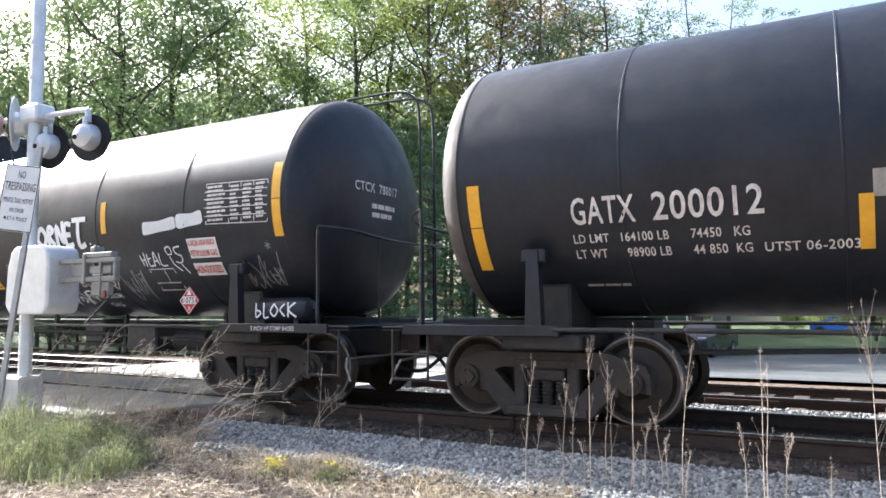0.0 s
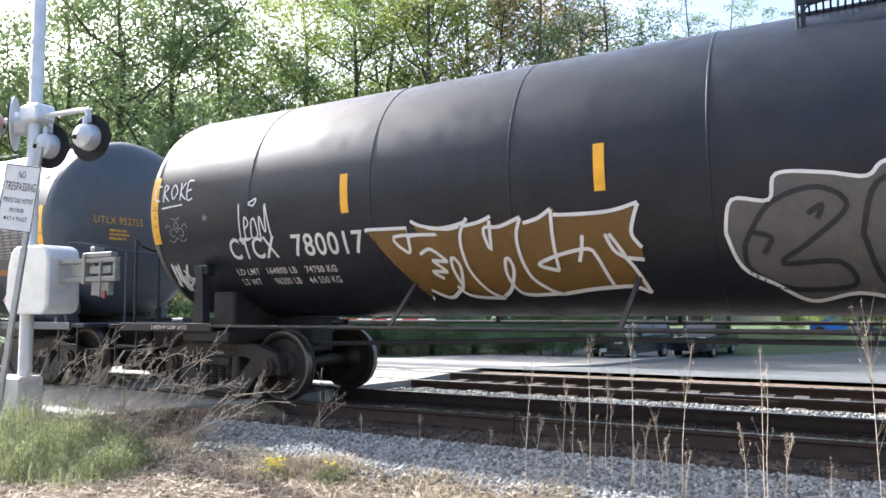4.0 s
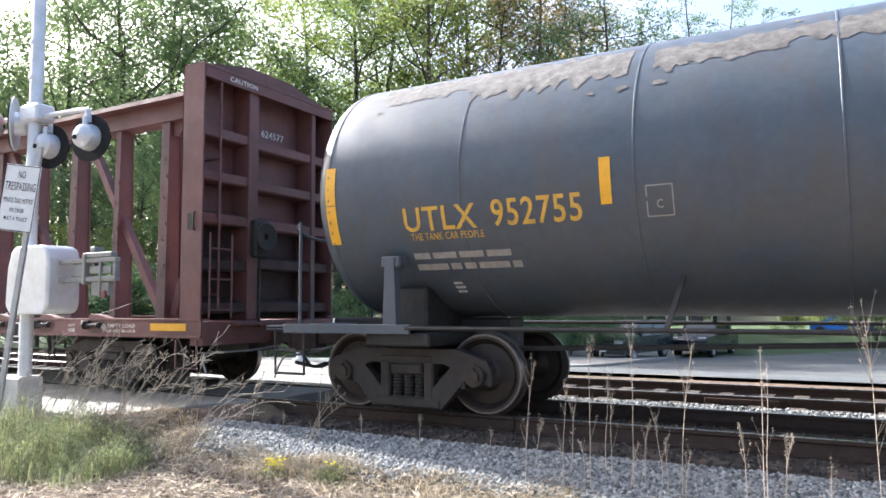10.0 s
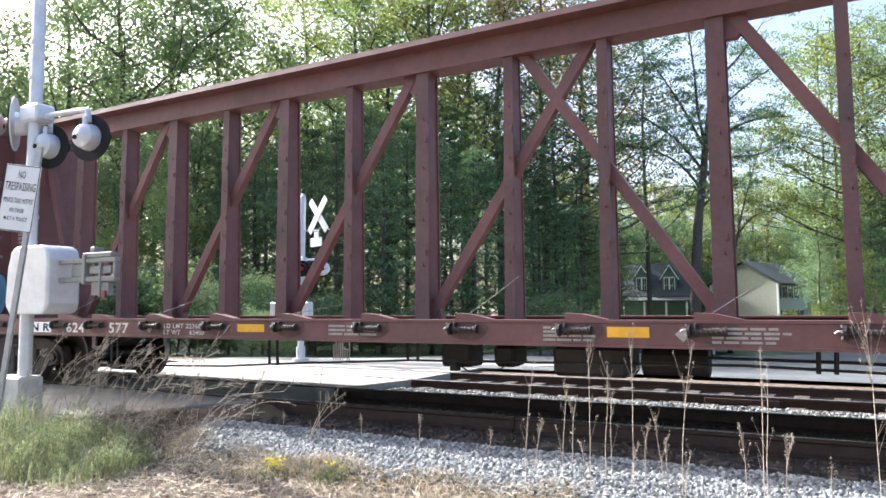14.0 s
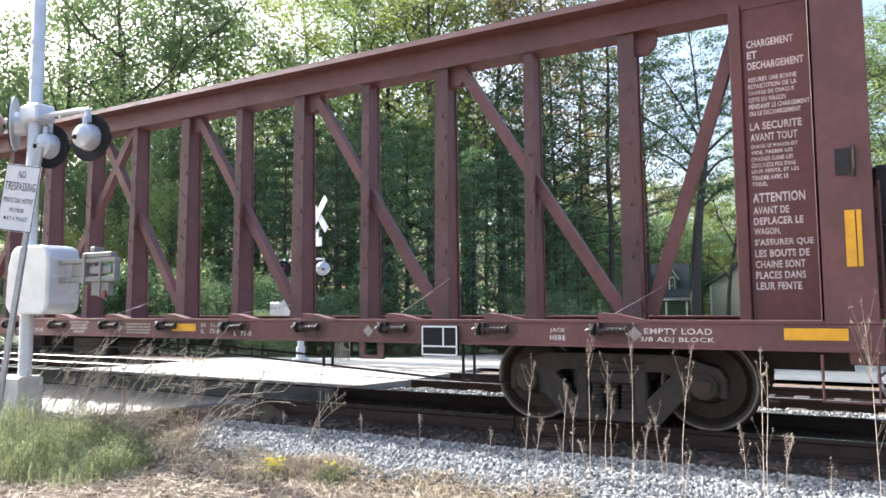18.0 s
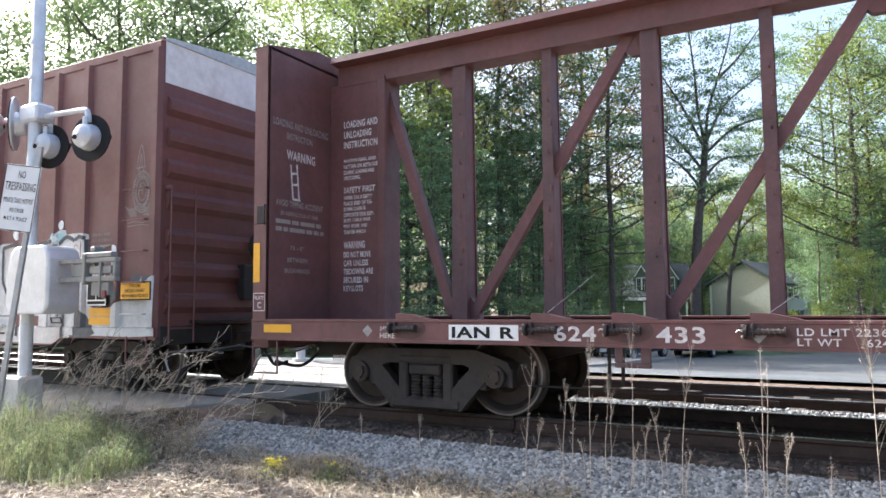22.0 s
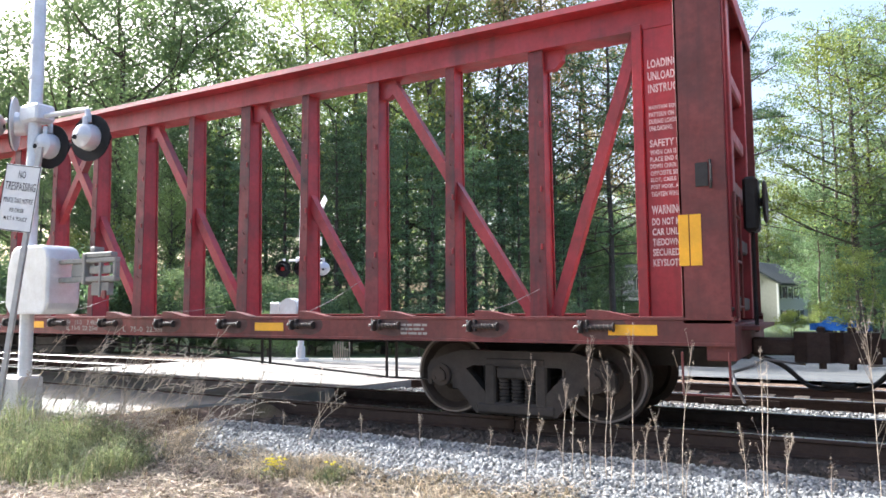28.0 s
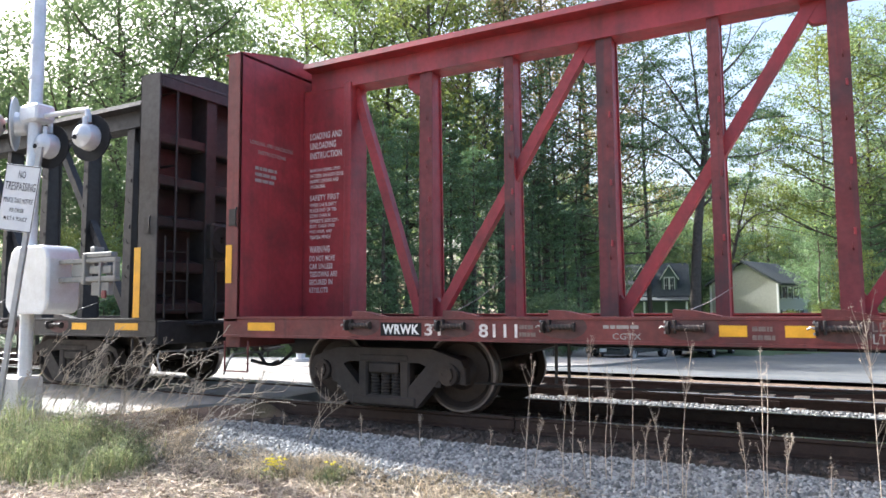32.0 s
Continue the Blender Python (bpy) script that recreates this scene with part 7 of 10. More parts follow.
# hinge clamp, bar, step box and grab handle over the letters
for nm, q, m_ in (("hinge_clamp", (4.51, 4.77, -BY - 0.09, -BY - 0.03, 1.64, 1.82), SPRAYP), ("hinge_bar", (4.77, 5.34, -BY - 0.03, -BY + 0.02, 1.642, 1.794), SPRAYC), ("hinge_bar_mark", (4.985, 5.335, -BY - 0.034, -BY - 0.03, 1.65, 1.755), SPRAYD), ("step_box", (5.20, 5.41, -BY - 0.06, -BY + 0.02, 0.955, 1.25), SPRAYC), ("step_box", (5.42, 5.585, -BY - 0.03, -BY + 0.02, 1.10, 1.233), SPRAYC), ("corner_plate", (5.755, 5.86, -BY - 0.01, -BY + 0.02, 1.53, 1.652), SPRAYW)):
    s = Shape()
    s.box(*q, 0.008)
    part(nm, s, m_, bx)
for k in range(3):
    s = Shape()
    s.cyl((4.57 + k * 0.07, -BY - 0.11, 1.66), (4.57 + k * 0.07, -BY - 0.11, 1.80), 0.014, 8)
    part("hinge_pin", s, RUSTM, bx)
s = Shape()
s.pipe([(5.5, -BY - 0.03, 1.022), (5.5, -BY - 0.05, 1.098), (5.74, -BY - 0.05, 1.098), (5.74, -BY - 0.03, 1.022), (5.5, -BY - 0.03, 1.022)], 0.010, 6)
part("grab_handle", s, UNDER, bx)
spray_fill(TEAL, SPRAYT, 0.0095, "pale teal spray", 3)
spray_fill(RUSTY, RUSTM, 0.0098, "dark rust stain running down", 2)
spray_lines(OUT_REAR, 0.075, SPRAYO, 0.0105, "dark outline of a sprayed letter")
spray_lines(OUT_FRONT, 0.06, SPRAYO, 0.0105, "dark outline of a sprayed letter")
spray_lines(OUT_FRONT_A, 0.07, SPRAYO, 0.0105, "dark outline of a sprayed letter")
spray_dots(DOT_REAR, SPRAYW, 0.012, 1)
spray_dots(DOT_FRONT, SPRAYW, 0.012, 2)
spray_dots(DOT_FRONT_A, SPRAYW, 0.012, 3)
rg = random.Random(15)
spray_lines([[(a, b), (a + rg.uniform(-0.03, 0.03), b - rg.uniform(0.1, 0.3)), (a + rg.uniform(-0.05, 0.05), b - rg.uniform(0.3, 0.5))] for a, b in [(rg.uniform(-1.7, 1.5), rg.uniform(1.2, 1.75)) for _ in range(22)]], 0.035, RUSTM, 0.0098, "rust run")
spray_lines([[(a, b), (a + 0.12, b + rg.uniform(-0.1, 0.1)), (a + 0.3, b + rg.uniform(-0.15, 0.15))] for a, b in [(rg.uniform(-1.7, 1.2), rg.uniform(1.0, 1.9)) for _ in range(12)]], 0.03, SPRAYK, 0.0112, "thin dark sprayed line")
bars(6.33, 6.80, 1.86, 2.36, 6, BM, WORNPRINT, bx, seed=67)
letters("werks", -3.75, 0.80, 0.72, 0.17, flat(-BY - 0.03, 0.012), SPRAYK, bx, bold=0.02, lean=0.3)
letters("KFA", -6.55, 1.36, 0.26, 0.09, flat(-BY + 0.02, 0.010), SPRAYK, bx, bold=0.02)
for a, b, z0, z1 in ((6.34, 6.82, 1.13, 1.24), (6.34, 6.82, 1.0, 1.115), (-6.84, -6.39, 1.14, 1.32), (-3.82, -3.33, 1.0, 1.11), (2.49, 2.96, 1.01, 1.12), (-2.35, -1.95, 1.02, 1.12)):
    patch(a, b, z0, z1, flat(-BY + 0.02, 0.022), YELLOW, bx, "reflective_strip")
patch(-0.25, 0.22, 0.90, 0.95, flat(-BY - 0.10, 0.006), YELLOW, bx, "reflective_strip")
for a, w in ((7.09, 0.64), (-7.69, 0.52)):
    s = Shape()
    s.box(a, a + w, -BY - 0.05, -BY - 0.038, 1.345, 1.605, 0.003)
    nb_ = part("notice_plate", s, SIGNBLACK, bx, "orange notice with black print and border")
    patch(a + 0.018, a + w - 0.018, 1.363, 1.587, flat(-BY - 0.05, 0.003), YELLOW, nb_, "notice_face")
    for tx, zz, k in (("THIS CAR", 1.525, 0.4), ("EXCESS HEIGHT", 1.455, 0.7), ("NO RUNNING BOARDS", 1.385, 0.92)):
        letters(tx, a + w / 2 - k * w / 2 * 0.93, zz, k * w * 0.93, 0.048, flat(-BY - 0.05, 0.006), SIGNBLACK, nb_)
pc = Shape()
pc.box(6.36, 6.81, -BY - 0.06, -BY - 0.03, 1.27, 1.61, 0.006)
pp = part("data_board", pc, SIGNBLACK, bx, "black data board with white border")
strokes([[(6.375, 1.285), (6.375, 1.595)], [(6.375, 1.595), (6.795, 1.595)], [(6.795, 1.595), (6.795, 1.285)], [(6.795, 1.285), (6.375, 1.285)], [(6.375, 1.35), (6.795, 1.35)], [(6.585, 1.35), (6.585, 1.595)]], 0.02, flat(-BY - 0.06, 0.003), SIGNWHITE, pp, "border", k=1)
# fine white crest drawn near the car's corner
CREST = [[(math.cos(t) * r, math.sin(t) * r * 1.15) for t in [i * math.pi / 12 for i in range(25)]] for r in (0.16, 0.24, 0.27, 0.38)]
CREST += [[(0.27 * math.cos(t), 0.31 * math.sin(t)), (0.37 * math.cos(t + 0.06), 0.43 * math.sin(t + 0.06))] for t in [i * math.pi / 18 for i in range(36)]]
CREST += [[(sx * 0.12, -0.3 - 0.04 * i), (sx * 0.34, -0.36 - 0.03 * i), (sx * (0.62 - 0.05 * i), -0.30 - 0.045 * i)] for i in range(6) for sx in (-1, 1)]
CREST += [[(-0.1, 0.42), (-0.14, 0.62), (0, 0.98), (0.14, 0.62), (0.1, 0.42)], [(-0.06, 0.46), (0, 0.8), (0.06, 0.46)], [(-0.08, -0.1), (0.02, 0.12), (0.1, -0.08)], [(-0.1, 0.02), (0.12, 0.03)], [(-0.2, 0.5), (0.2, 0.5)], [(-0.5, -0.66), (-0.2, -0.62), (0.1, -0.66), (0.5, -0.62)], [(-0.5, -0.72), (0.0, -0.70), (0.45, -0.73)]]
strokes(CREST, 0.008, flat(-BY + 0.02, 0.008), SPRAYG, bx, label="fine white sprayed crest", u=7.43, v=2.88, su=0.52, sv=0.68)


# ---- ground ----
def lerp_profile(y, prof):
    return float(np.interp(y, [p[0] for p in prof], [p[1] for p in prof]))


PROFILE = [(-60, -0.55), (3.2, -0.52), (4.9, -0.50), (5.6, -0.52), (6.2, -0.48), (10, -0.40), (13.2, -0.30), (13.8, -0.18), (16, -0.32), (22, -0.80), (30, -1.22), (36, -1.42), (50, -1.35), (80, -0.9), (400, 0.5)]


def ground_z(x, y):
    z = lerp_profile(y, PROFILE)
    if y < 6.0 or y > 24:
        z += 0.05 * noise.noise(Vector((x * 0.6, y * 0.6, 0))) + 0.02 * noise.noise(Vector((x * 2.3, y * 2.3, 3)))
    return z


s = Shape()
xs = [-900, -500, -300, -200, -140, -100, -80, -60, -45, -35, -28, -22] + [-18 + 0.5 * i for i in range(48)] + [8, 11, 16, 25, 40, 70, 120, 250, 500, 900]
ys = [-400, -200, -100, -50, -25, -12, -6, -3, 0] + [1 + 0.4 * i for i in range(15)] + [8, 10, 12, 13, 13.8, 15, 17, 19, 21, 23, 26, 30, 36, 45, 60, 80, 120, 200, 400, 900]
pts = [(x, y, ground_z(x, y)) for y in ys for x in xs]
nx = len(xs)
s.add(pts, [(j * nx + i, j * nx + i + 1, (j + 1) * nx + i + 1, (j + 1) * nx + i) for j in range(len(ys) - 1) for i in range(nx - 1)])
ground = part("ground", s, SOIL, smooth=True)
tagged(ground, "bare sandy soil with dry grass and leaf litter", "ground", kind="structure")

def sheet_over(name, x0, x1, y0, y1, step, lift, keep, material, label, category):
    """A thin layer that follows the ground."""
    s = Shape()
    nx_, ny_ = int((x1 - x0) / step) + 1, int((y1 - y0) / step) + 1
    s.v = [(x0 + i * step, y0 + j * step, lerp_profile(y0 + j * step, PROFILE) + lift) for j in range(ny_) for i in range(nx_)]
    for j in range(ny_ - 1):
        for i in range(nx_ - 1):
            if keep(x0 + (i + 0.5) * step, y0 + (j + 0.5) * step):
                s.f.append((j * nx_ + i, j * nx_ + i + 1, (j + 1) * nx_ + i + 1, (j + 1) * nx_ + i))
    return tagged(part(name, s, material, smooth=True), label, category, kind="structure")


def lot_edge(x):
    return min(27 + max(0.0, x + 14) * 1.1, 52) + noise.noise(Vector((x * 0.3, 0, 0)))


sheet_over("gravel_lot", -26, 60, 13.8, 54, 0.8, 0.07, lambda x, y: y < lot_edge(x) and x > -14 - (0.5 if y < 17 else 0), LOT, "pale grey compacted gravel parking lot", "gravel lot")
sheet_over("lawn", -120, 90, 16.8, 120, 2.4, 0.05, lambda x, y: y > lot_edge(x) or x < -14, LAWN, "shaded green grass under the trees", "grass")

# crossing road: asphalt up to and between the rails
road = thing("road", pose(0, 0, 0), "sunlit worn asphalt road over the level crossing", "road", kind="structure")
for y0, y1, z0, z1 in ((-30, 5.2, -0.34, -0.20), (5.2, 7.30, -0.20, -0.03), (7.52, 8.76, -0.03, -0.03), (8.98, 11.0, -0.03, -0.10), (11.22, 12.48, -0.105, -0.105), (12.7, 13.9, -0.11, -0.12), (13.9, 22, -0.12, -0.66), (22, 36, -0.66, -1.3), (36, 60, -1.3, -1.2)):
    s = Shape()
    xl, xr = (-14.3, -6.75) if y0 > 5 else (-14.3, -9.9)
    if y0 == 5.2:
        s.add([(-14.3, y0, z0), (-9.0, y0, z0), (-7.0, y1, z1), (-14.3, y1, z1), (-14.3, y0, z0 - 0.3), (-9.0, y0, z0 - 0.3), (-7.0, y1, z1 - 0.3), (-14.3, y1, z1 - 0.3)],
              [(0, 1, 2, 3), (4, 7, 6, 5), (0, 4, 5, 1), (1, 5, 6, 2), (2, 6, 7, 3), (3, 7, 4, 0)])
    else:
        s.add([(xl, y0, z0), (xr, y0, z0), (xr, y1, z1), (xl, y1, z1), (xl, y0, z0 - 0.3), (xr, y0, z0 - 0.3), (xr, y1, z1 - 0.3), (xl, y1, z1 - 0.3)],
              [(0, 1, 2, 3), (4, 7, 6, 5), (0, 4, 5, 1), (1, 5, 6, 2), (2, 6, 7, 3), (3, 7, 4, 0)])
    part("asphalt_panel", s, ASPHALT, road)

# earth bank along the road's edge, over its broken side
EDGE0, EDGE1 = Vector((-9.0, 5.2)), Vector((-6.62, 7.3))


def bank_z(x, y):
    """Height of the earth heaped against the road, or far below where there is none."""
    f = (y - EDGE0.y) / (EDGE1.y - EDGE0.y)
    if not -0.3 < f < 1.0:
        return -9.0
    ex = EDGE0.x + (EDGE1.x - EDGE0.x) * f
    top = -0.205 + 0.17 * min(max(f, 0), 1)
    d = x - ex
    if d < -0.45:
        return -9.0
    return top - 0.015 - max(0.0, d) * 0.42 + 0.012 * noise.noise(Vector((x * 4, y * 4, 2)))


s = Shape()
n = 26
for j in range(n):
    for i in range(8):
        y = 4.75 + j * 0.1
        f = (y - EDGE0.y) / (EDGE1.y - EDGE0.y)
        x = EDGE0.x + (EDGE1.x - EDGE0.x) * f - 0.15 + i * 0.2
        s.v.append((x, y, max(bank_z(x, y), ground_z(x, y) - 0.05)))
for j in range(n - 1):
    for i in range(7):
        s.f.append((j * 8 + i, j * 8 + i + 1, (j + 1) * 8 + i + 1, (j + 1) * 8 + i))
tagged(part("verge", s, SOIL, smooth=True), "earth and stones heaped along the road edge", "verge", kind="structure")

# ballast beds
s = Shape()
prof = [(5.15, -0.60), (5.6, -0.52), (6.3, -0.34), (6.75, -0.235), (9.6, -0.215), (10.0, -0.20), (10.4, -0.195), (10.7, -0.245), (11.1, -0.30), (13.3, -0.31), (13.8, -0.36)]
bxs = [-160, -120, -80, -60, -40] + [-30 + i for i in range(40)] + [14, 20, 40, 80]
pts = [(x, y, z) for x in bxs for y, z in prof]
m = len(prof)
s.add(pts, [(i * m + j, (i + 1) * m + j, (i + 1) * m + j + 1, i * m + j + 1) for i in range(len(bxs) - 1) for j in range(m - 1)])
tagged(part("ballast", s, BEDMAT), "grey crushed-stone track bed", "ballast", kind="structure")


s = Shape()
fx = [-120, -60, -30] + [-14 + 0.6 * i for i in range(40)] + [20, 60]
fy = [(6.62, -0.262), (6.85, -0.222), (7.3, -0.20), (7.7, -0.205), (8.6, -0.205), (9.0, -0.20), (9.4, -0.215), (9.62, -0.232)]
s.add([(x, y + (0.07 * noise.noise(Vector((x * 1.5, 0, 7))) if j == 0 else 0), z + 0.012 * noise.noise(Vector((x * 2, y * 2, 4)))) for x in fx for j, (y, z) in enumerate(fy)], [(i * 8 + j, (i + 1) * 8 + j, (i + 1) * 8 + j + 1, i * 8 + j + 1) for i in range(len(fx) - 1) for j in range(7)])
tagged(part("track_dirt", s, FOUL, smooth=True), "dark oily dirt filling the near track bed", "track bed", kind="structure")


def rail_shape(y, z, x0, x1):
    body, head = Shape(), Shape()
    prof = [(-0.07, -0.172), (0.07, -0.172), (0.07, -0.160), (0.012, -0.14), (0.009, -0.05), (0.036, -0.036), (0.036, -0.004), (-0.036, -0.004), (-0.036, -0.036), (-0.009, -0.05), (-0.012, -0.14), (-0.07, -0.160)]
    body.prism([(y + a, z + b) for a, b in prof], "x", x0, x1)
    head.prism([(y + a, z + b) for a, b in [(-0.035, -0.004), (0.035, -0.004), (0.028, 0.0), (-0.028, 0.0)]], "x", x0, x1)
    return body, head


def track(yc, z, label, half):
    tr = thing("railway_track", pose(0, 0, 0), label, "railway track", kind="structure")
    for sy in (-1, 1):
        for a, b in ((-160, -22.0), (-21.98, -3.2), (-3.18, 12), (12.02, 90)):
            body, head = rail_shape(yc + sy * half, z, a, b)
            r = part("rail", body, RAILSIDE, tr)
            part("rail_head", head, RAILTOP, r)
    return tr


near = track(TRACK_Y, RAIL_Z, "standard-gauge track with worn rails, under the train", 0.748)
far = track(FAR_Y, FAR_Z, "rusty second track with weathered wooden ties", 0.75)
# joint bars on the second track
for y in (FAR_Y - 0.80, FAR_Y - 0.70):
    s = Shape()
    s.box(-1.75, -0.75, y - 0.012, y + 0.012, FAR_Z - 0.12, FAR_Z - 0.045, 0.006)
    for k in range(4):
        s.cyl((-1.6 + k * 0.23, y - 0.03, FAR_Z - 0.085), (-1.6 + k * 0.23, y + 0.03, FAR_Z - 0.085), 0.016, 6)
    part("joint_bar", s, RAILSIDE, far)

rnd = random.Random(5)
tie = Shape()
tie.box(-0.115, 0.115, -1.3, 1.3, -0.18, 0.0, 0.012)
tie_me = tie.mesh("tie", TIE)
old_tie_me = tie.mesh("tie", OLDTIE)
plate = Shape()
for sy in (-1, 1):
    plate.box(-0.10, 0.10, sy * 0.75 - 0.17, sy * 0.75 + 0.17, 0.0, 0.018, 0.004)
    for dx in (-0.06, 0.06):
        plate.box(dx - 0.012, dx + 0.012, sy * 0.75 - 0.12, sy * 0.75 - 0.09, 0.0, 0.04, 0.004)
plate_me = plate.mesh("tie_plate", RAILSIDE)
for tr, yc, z in ((near, TRACK_Y, RAIL_Z), (far, FAR_Y, FAR_Z)):
    x = -34.0
    while x < 7.5:
        if not (-14.2 < x < -6.9):
            o = new("tie", tie_me if tr is near else old_tie_me)
            o.parent = tr
            o.matrix_basis = pose(x + rnd.uniform(-0.04, 0.04), yc + rnd.uniform(-0.07, 0.07), z - (0.19 if tr is near else 0.125) + rnd.uniform(-0.012, 0.004), 0, 0, rnd.uniform(-1.2, 1.2))
            if x > -8 and tr is near:
                p = new("tie_plate", plate_me)
                p.parent = o
        x += 0.54


# loose stones
def grass_line(x):
    """Where the dry grass ends and the stones begin."""
    return float(np.interp(x, [-9.5, -7.48, -6.56, -5.86, -4.93, -3.87, -2.34, -1.0, 1.5], [6.5, 6.5, 6.18, 5.95, 5.93, 5.96, 5.94, 5.85, 5.85])) + 0.06 * math.sin(x * 5.1)


def stones(n, x0, x1, zone, size, seed, material=None, edge=None):
    """Broken stone, n pieces, as one mesh; zone gives (y, z) for a fraction."""
    r = np.random.RandomState(seed)
    ph = (1 + 5 ** 0.5) / 2
    ico = np.array([(-1, ph, 0), (1, ph, 0), (-1, -ph, 0), (1, -ph, 0), (0, -1, ph), (0, 1, ph), (0, -1, -ph), (0, 1, -ph), (ph, 0, -1), (ph, 0, 1), (-ph, 0, -1), (-ph, 0, 1)]) / 1.9
    tri = np.array([(0, 11, 5), (0, 5, 1), (0, 1, 7), (0, 7, 10), (0, 10, 11), (1, 5, 9), (5, 11, 4), (11, 10, 2), (10, 7, 6), (7, 1, 8), (3, 9, 4), (3, 4, 2), (3, 2, 6), (3, 6, 8), (3, 8, 9), (4, 9, 5), (2, 4, 11), (6, 2, 10), (8, 6, 7), (9, 8, 1)])
    V = np.repeat(ico[None], n, 0) * (1 + r.uniform(-0.28, 0.28, (n, 12, 1)))
    V *= r.uniform(0.7, 1.3, (n, 1, 3))
    a = r.uniform(0, 2 * np.pi, n)
    c, s_ = np.cos(a), np.sin(a)
    x = V[:, :, 0] * c[:, None] - V[:, :, 1] * s_[:, None]
    y = V[:, :, 0] * s_[:, None] + V[:, :, 1] * c[:, None]
    b = r.uniform(0, 2 * np.pi, n)
    c, s_ = np.cos(b), np.sin(b)
    z = V[:, :, 2] * c[:, None] - y * s_[:, None]
    y = V[:, :, 2] * s_[:, None] + y * c[:, None]
    V = np.stack([x, y, z], 2) * (size * r.uniform(0.5, 1.0, (n, 1, 1)))
    P = np.array([zone(f, g) for f, g in zip(r.uniform(0, 1, n), r.uniform(0, 1, n))])
    px = r.uniform(x0, x1, n)
    V += np.stack([px, P[:, 0], P[:, 1]], 1)[:, None, :]
    if edge:
        ok = P[:, 0] > np.array([edge(q) for q in px]) + r.normal(-0.03, 0.09, n)
        V, n = V[ok], int(ok.sum())
    F = (tri[None] + 12 * np.arange(n)[:, None, None]).reshape(-1, 3)
    me = bpy.data.meshes.new("ballast_stone")
    me.from_pydata(V.reshape(-1, 3).tolist(), [], F.tolist())
    me.materials.append(material or STONE)
    me.update()
    return me


def shoulder(f, g):
    y = 5.62 + 1.08 * f ** 0.85
    return y, float(np.interp(y, [5.15, 5.6, 6.3, 6.75, 9], [-0.56, -0.50, -0.325, -0.225, -0.215])) + g * 0.02


def between(f, g):
    y = 6.78 + 2.9 * f
    return y, -0.212 + g * 0.015


def beyond(f, g):
    y = 9.72 + 3.7 * f ** 1.3
    return y, float(np.interp(y, [9.7, 10.0, 10.4, 10.7, 11.1], [-0.215, -0.20, -0.195, -0.25, -0.31])) + g * 0.025


for n, x0, x1, zone, size, seed, lab in ((36000, -7.8, 2.6, shoulder, 0.0275, 1, "grey crushed-stone ballast on the track shoulder"), (3500, -6.5, 3.0, between, 0.026, 2, "dirty crushed stone between the rails"), (12000, -7.0, 4.0, beyond, 0.028, 3, "pale crushed stone round the second track")):
    ob = new("ballast_stones", stones(n, x0, x1, zone, size, seed, FOULSTONE if seed == 2 else STONE, grass_line if seed == 1 else None))
    tagged(ob, lab, "ballast", kind="stuff")


# ---- crossing signals ----
def light_head(sig, x, z, y, turn, hood=True, r=0.34, lens=0.10):
    """A round flasher with its black target and hood; its lens looks along +y, turned about z."""
    b = Shape()
    b.lathe([(-0.18, 0.01), (-0.17, 0.09), (-0.12, 0.15), (0.0, 0.175), (0.03, 0.175)], (0, 0, 0), "y", 24)
    b.cyl((0, -0.06, 0.12), (0, -0.06, 0.26), 0.035, 10)
    b.cyl((0.05, -0.17, 0.02), (0.05, -0.13, 0.02), 0.025, 8)
    m_ = pose(x, y, z, 0, 0, turn)
    h = part("light_housing", b, ALU, sig, smooth=True, at=m_)
    e = Shape()
    e.cyl((-0.05, -0.185, -0.03), (-0.05, -0.12, -0.03), 0.032, 12)
    part("peep_hole", e, SIGNBLACK, h, "small dark peep hole in the back")
    t = Shape()
    t.lathe([(0.03, 0.02), (0.03, r), (0.045, r), (0.045, 0.02)], (0, 0, 0), "y", 28, True)
    part("target_disc", t, SIGNBLACK, h)
    if not hood:
        q = Shape()
        q.lathe([(0.012, 0.02), (0.012, r), (0.028, r), (0.028, 0.02)], (0, 0, 0), "y", 28, True)
        part("disc_backing", q, ALU, h, "silver back of the disc")
    l = Shape()
    l.lathe([(0.055, 0.0), (0.06, lens), (0.055, lens + 0.005)], (0, 0, 0), "y", 20, False)
    part("lens", l, SIGNRED, h)
    if hood:
        d = Shape()
        n = 14
        pts = []
        for yy, rr in ((0.05, 0.125), (0.34, 0.125)):
            for k in range(n + 1):
                a = math.pi * (-0.1 + 1.2 * k / n)
                pts.append((rr * math.cos(a), yy - (0.1 * (1 - math.sin(max(0, a))) if yy > 0.1 else 0), rr * math.sin(a)))
        d.add(pts, [(k, k + 1, n + 2 + k, n + 1 + k) for k in range(n)])
        ob = part("hood", d, SIGNBLACK, h)
        sm = ob.modifiers.new("thick", "SOLIDIFY")
        sm.thickness = 0.006


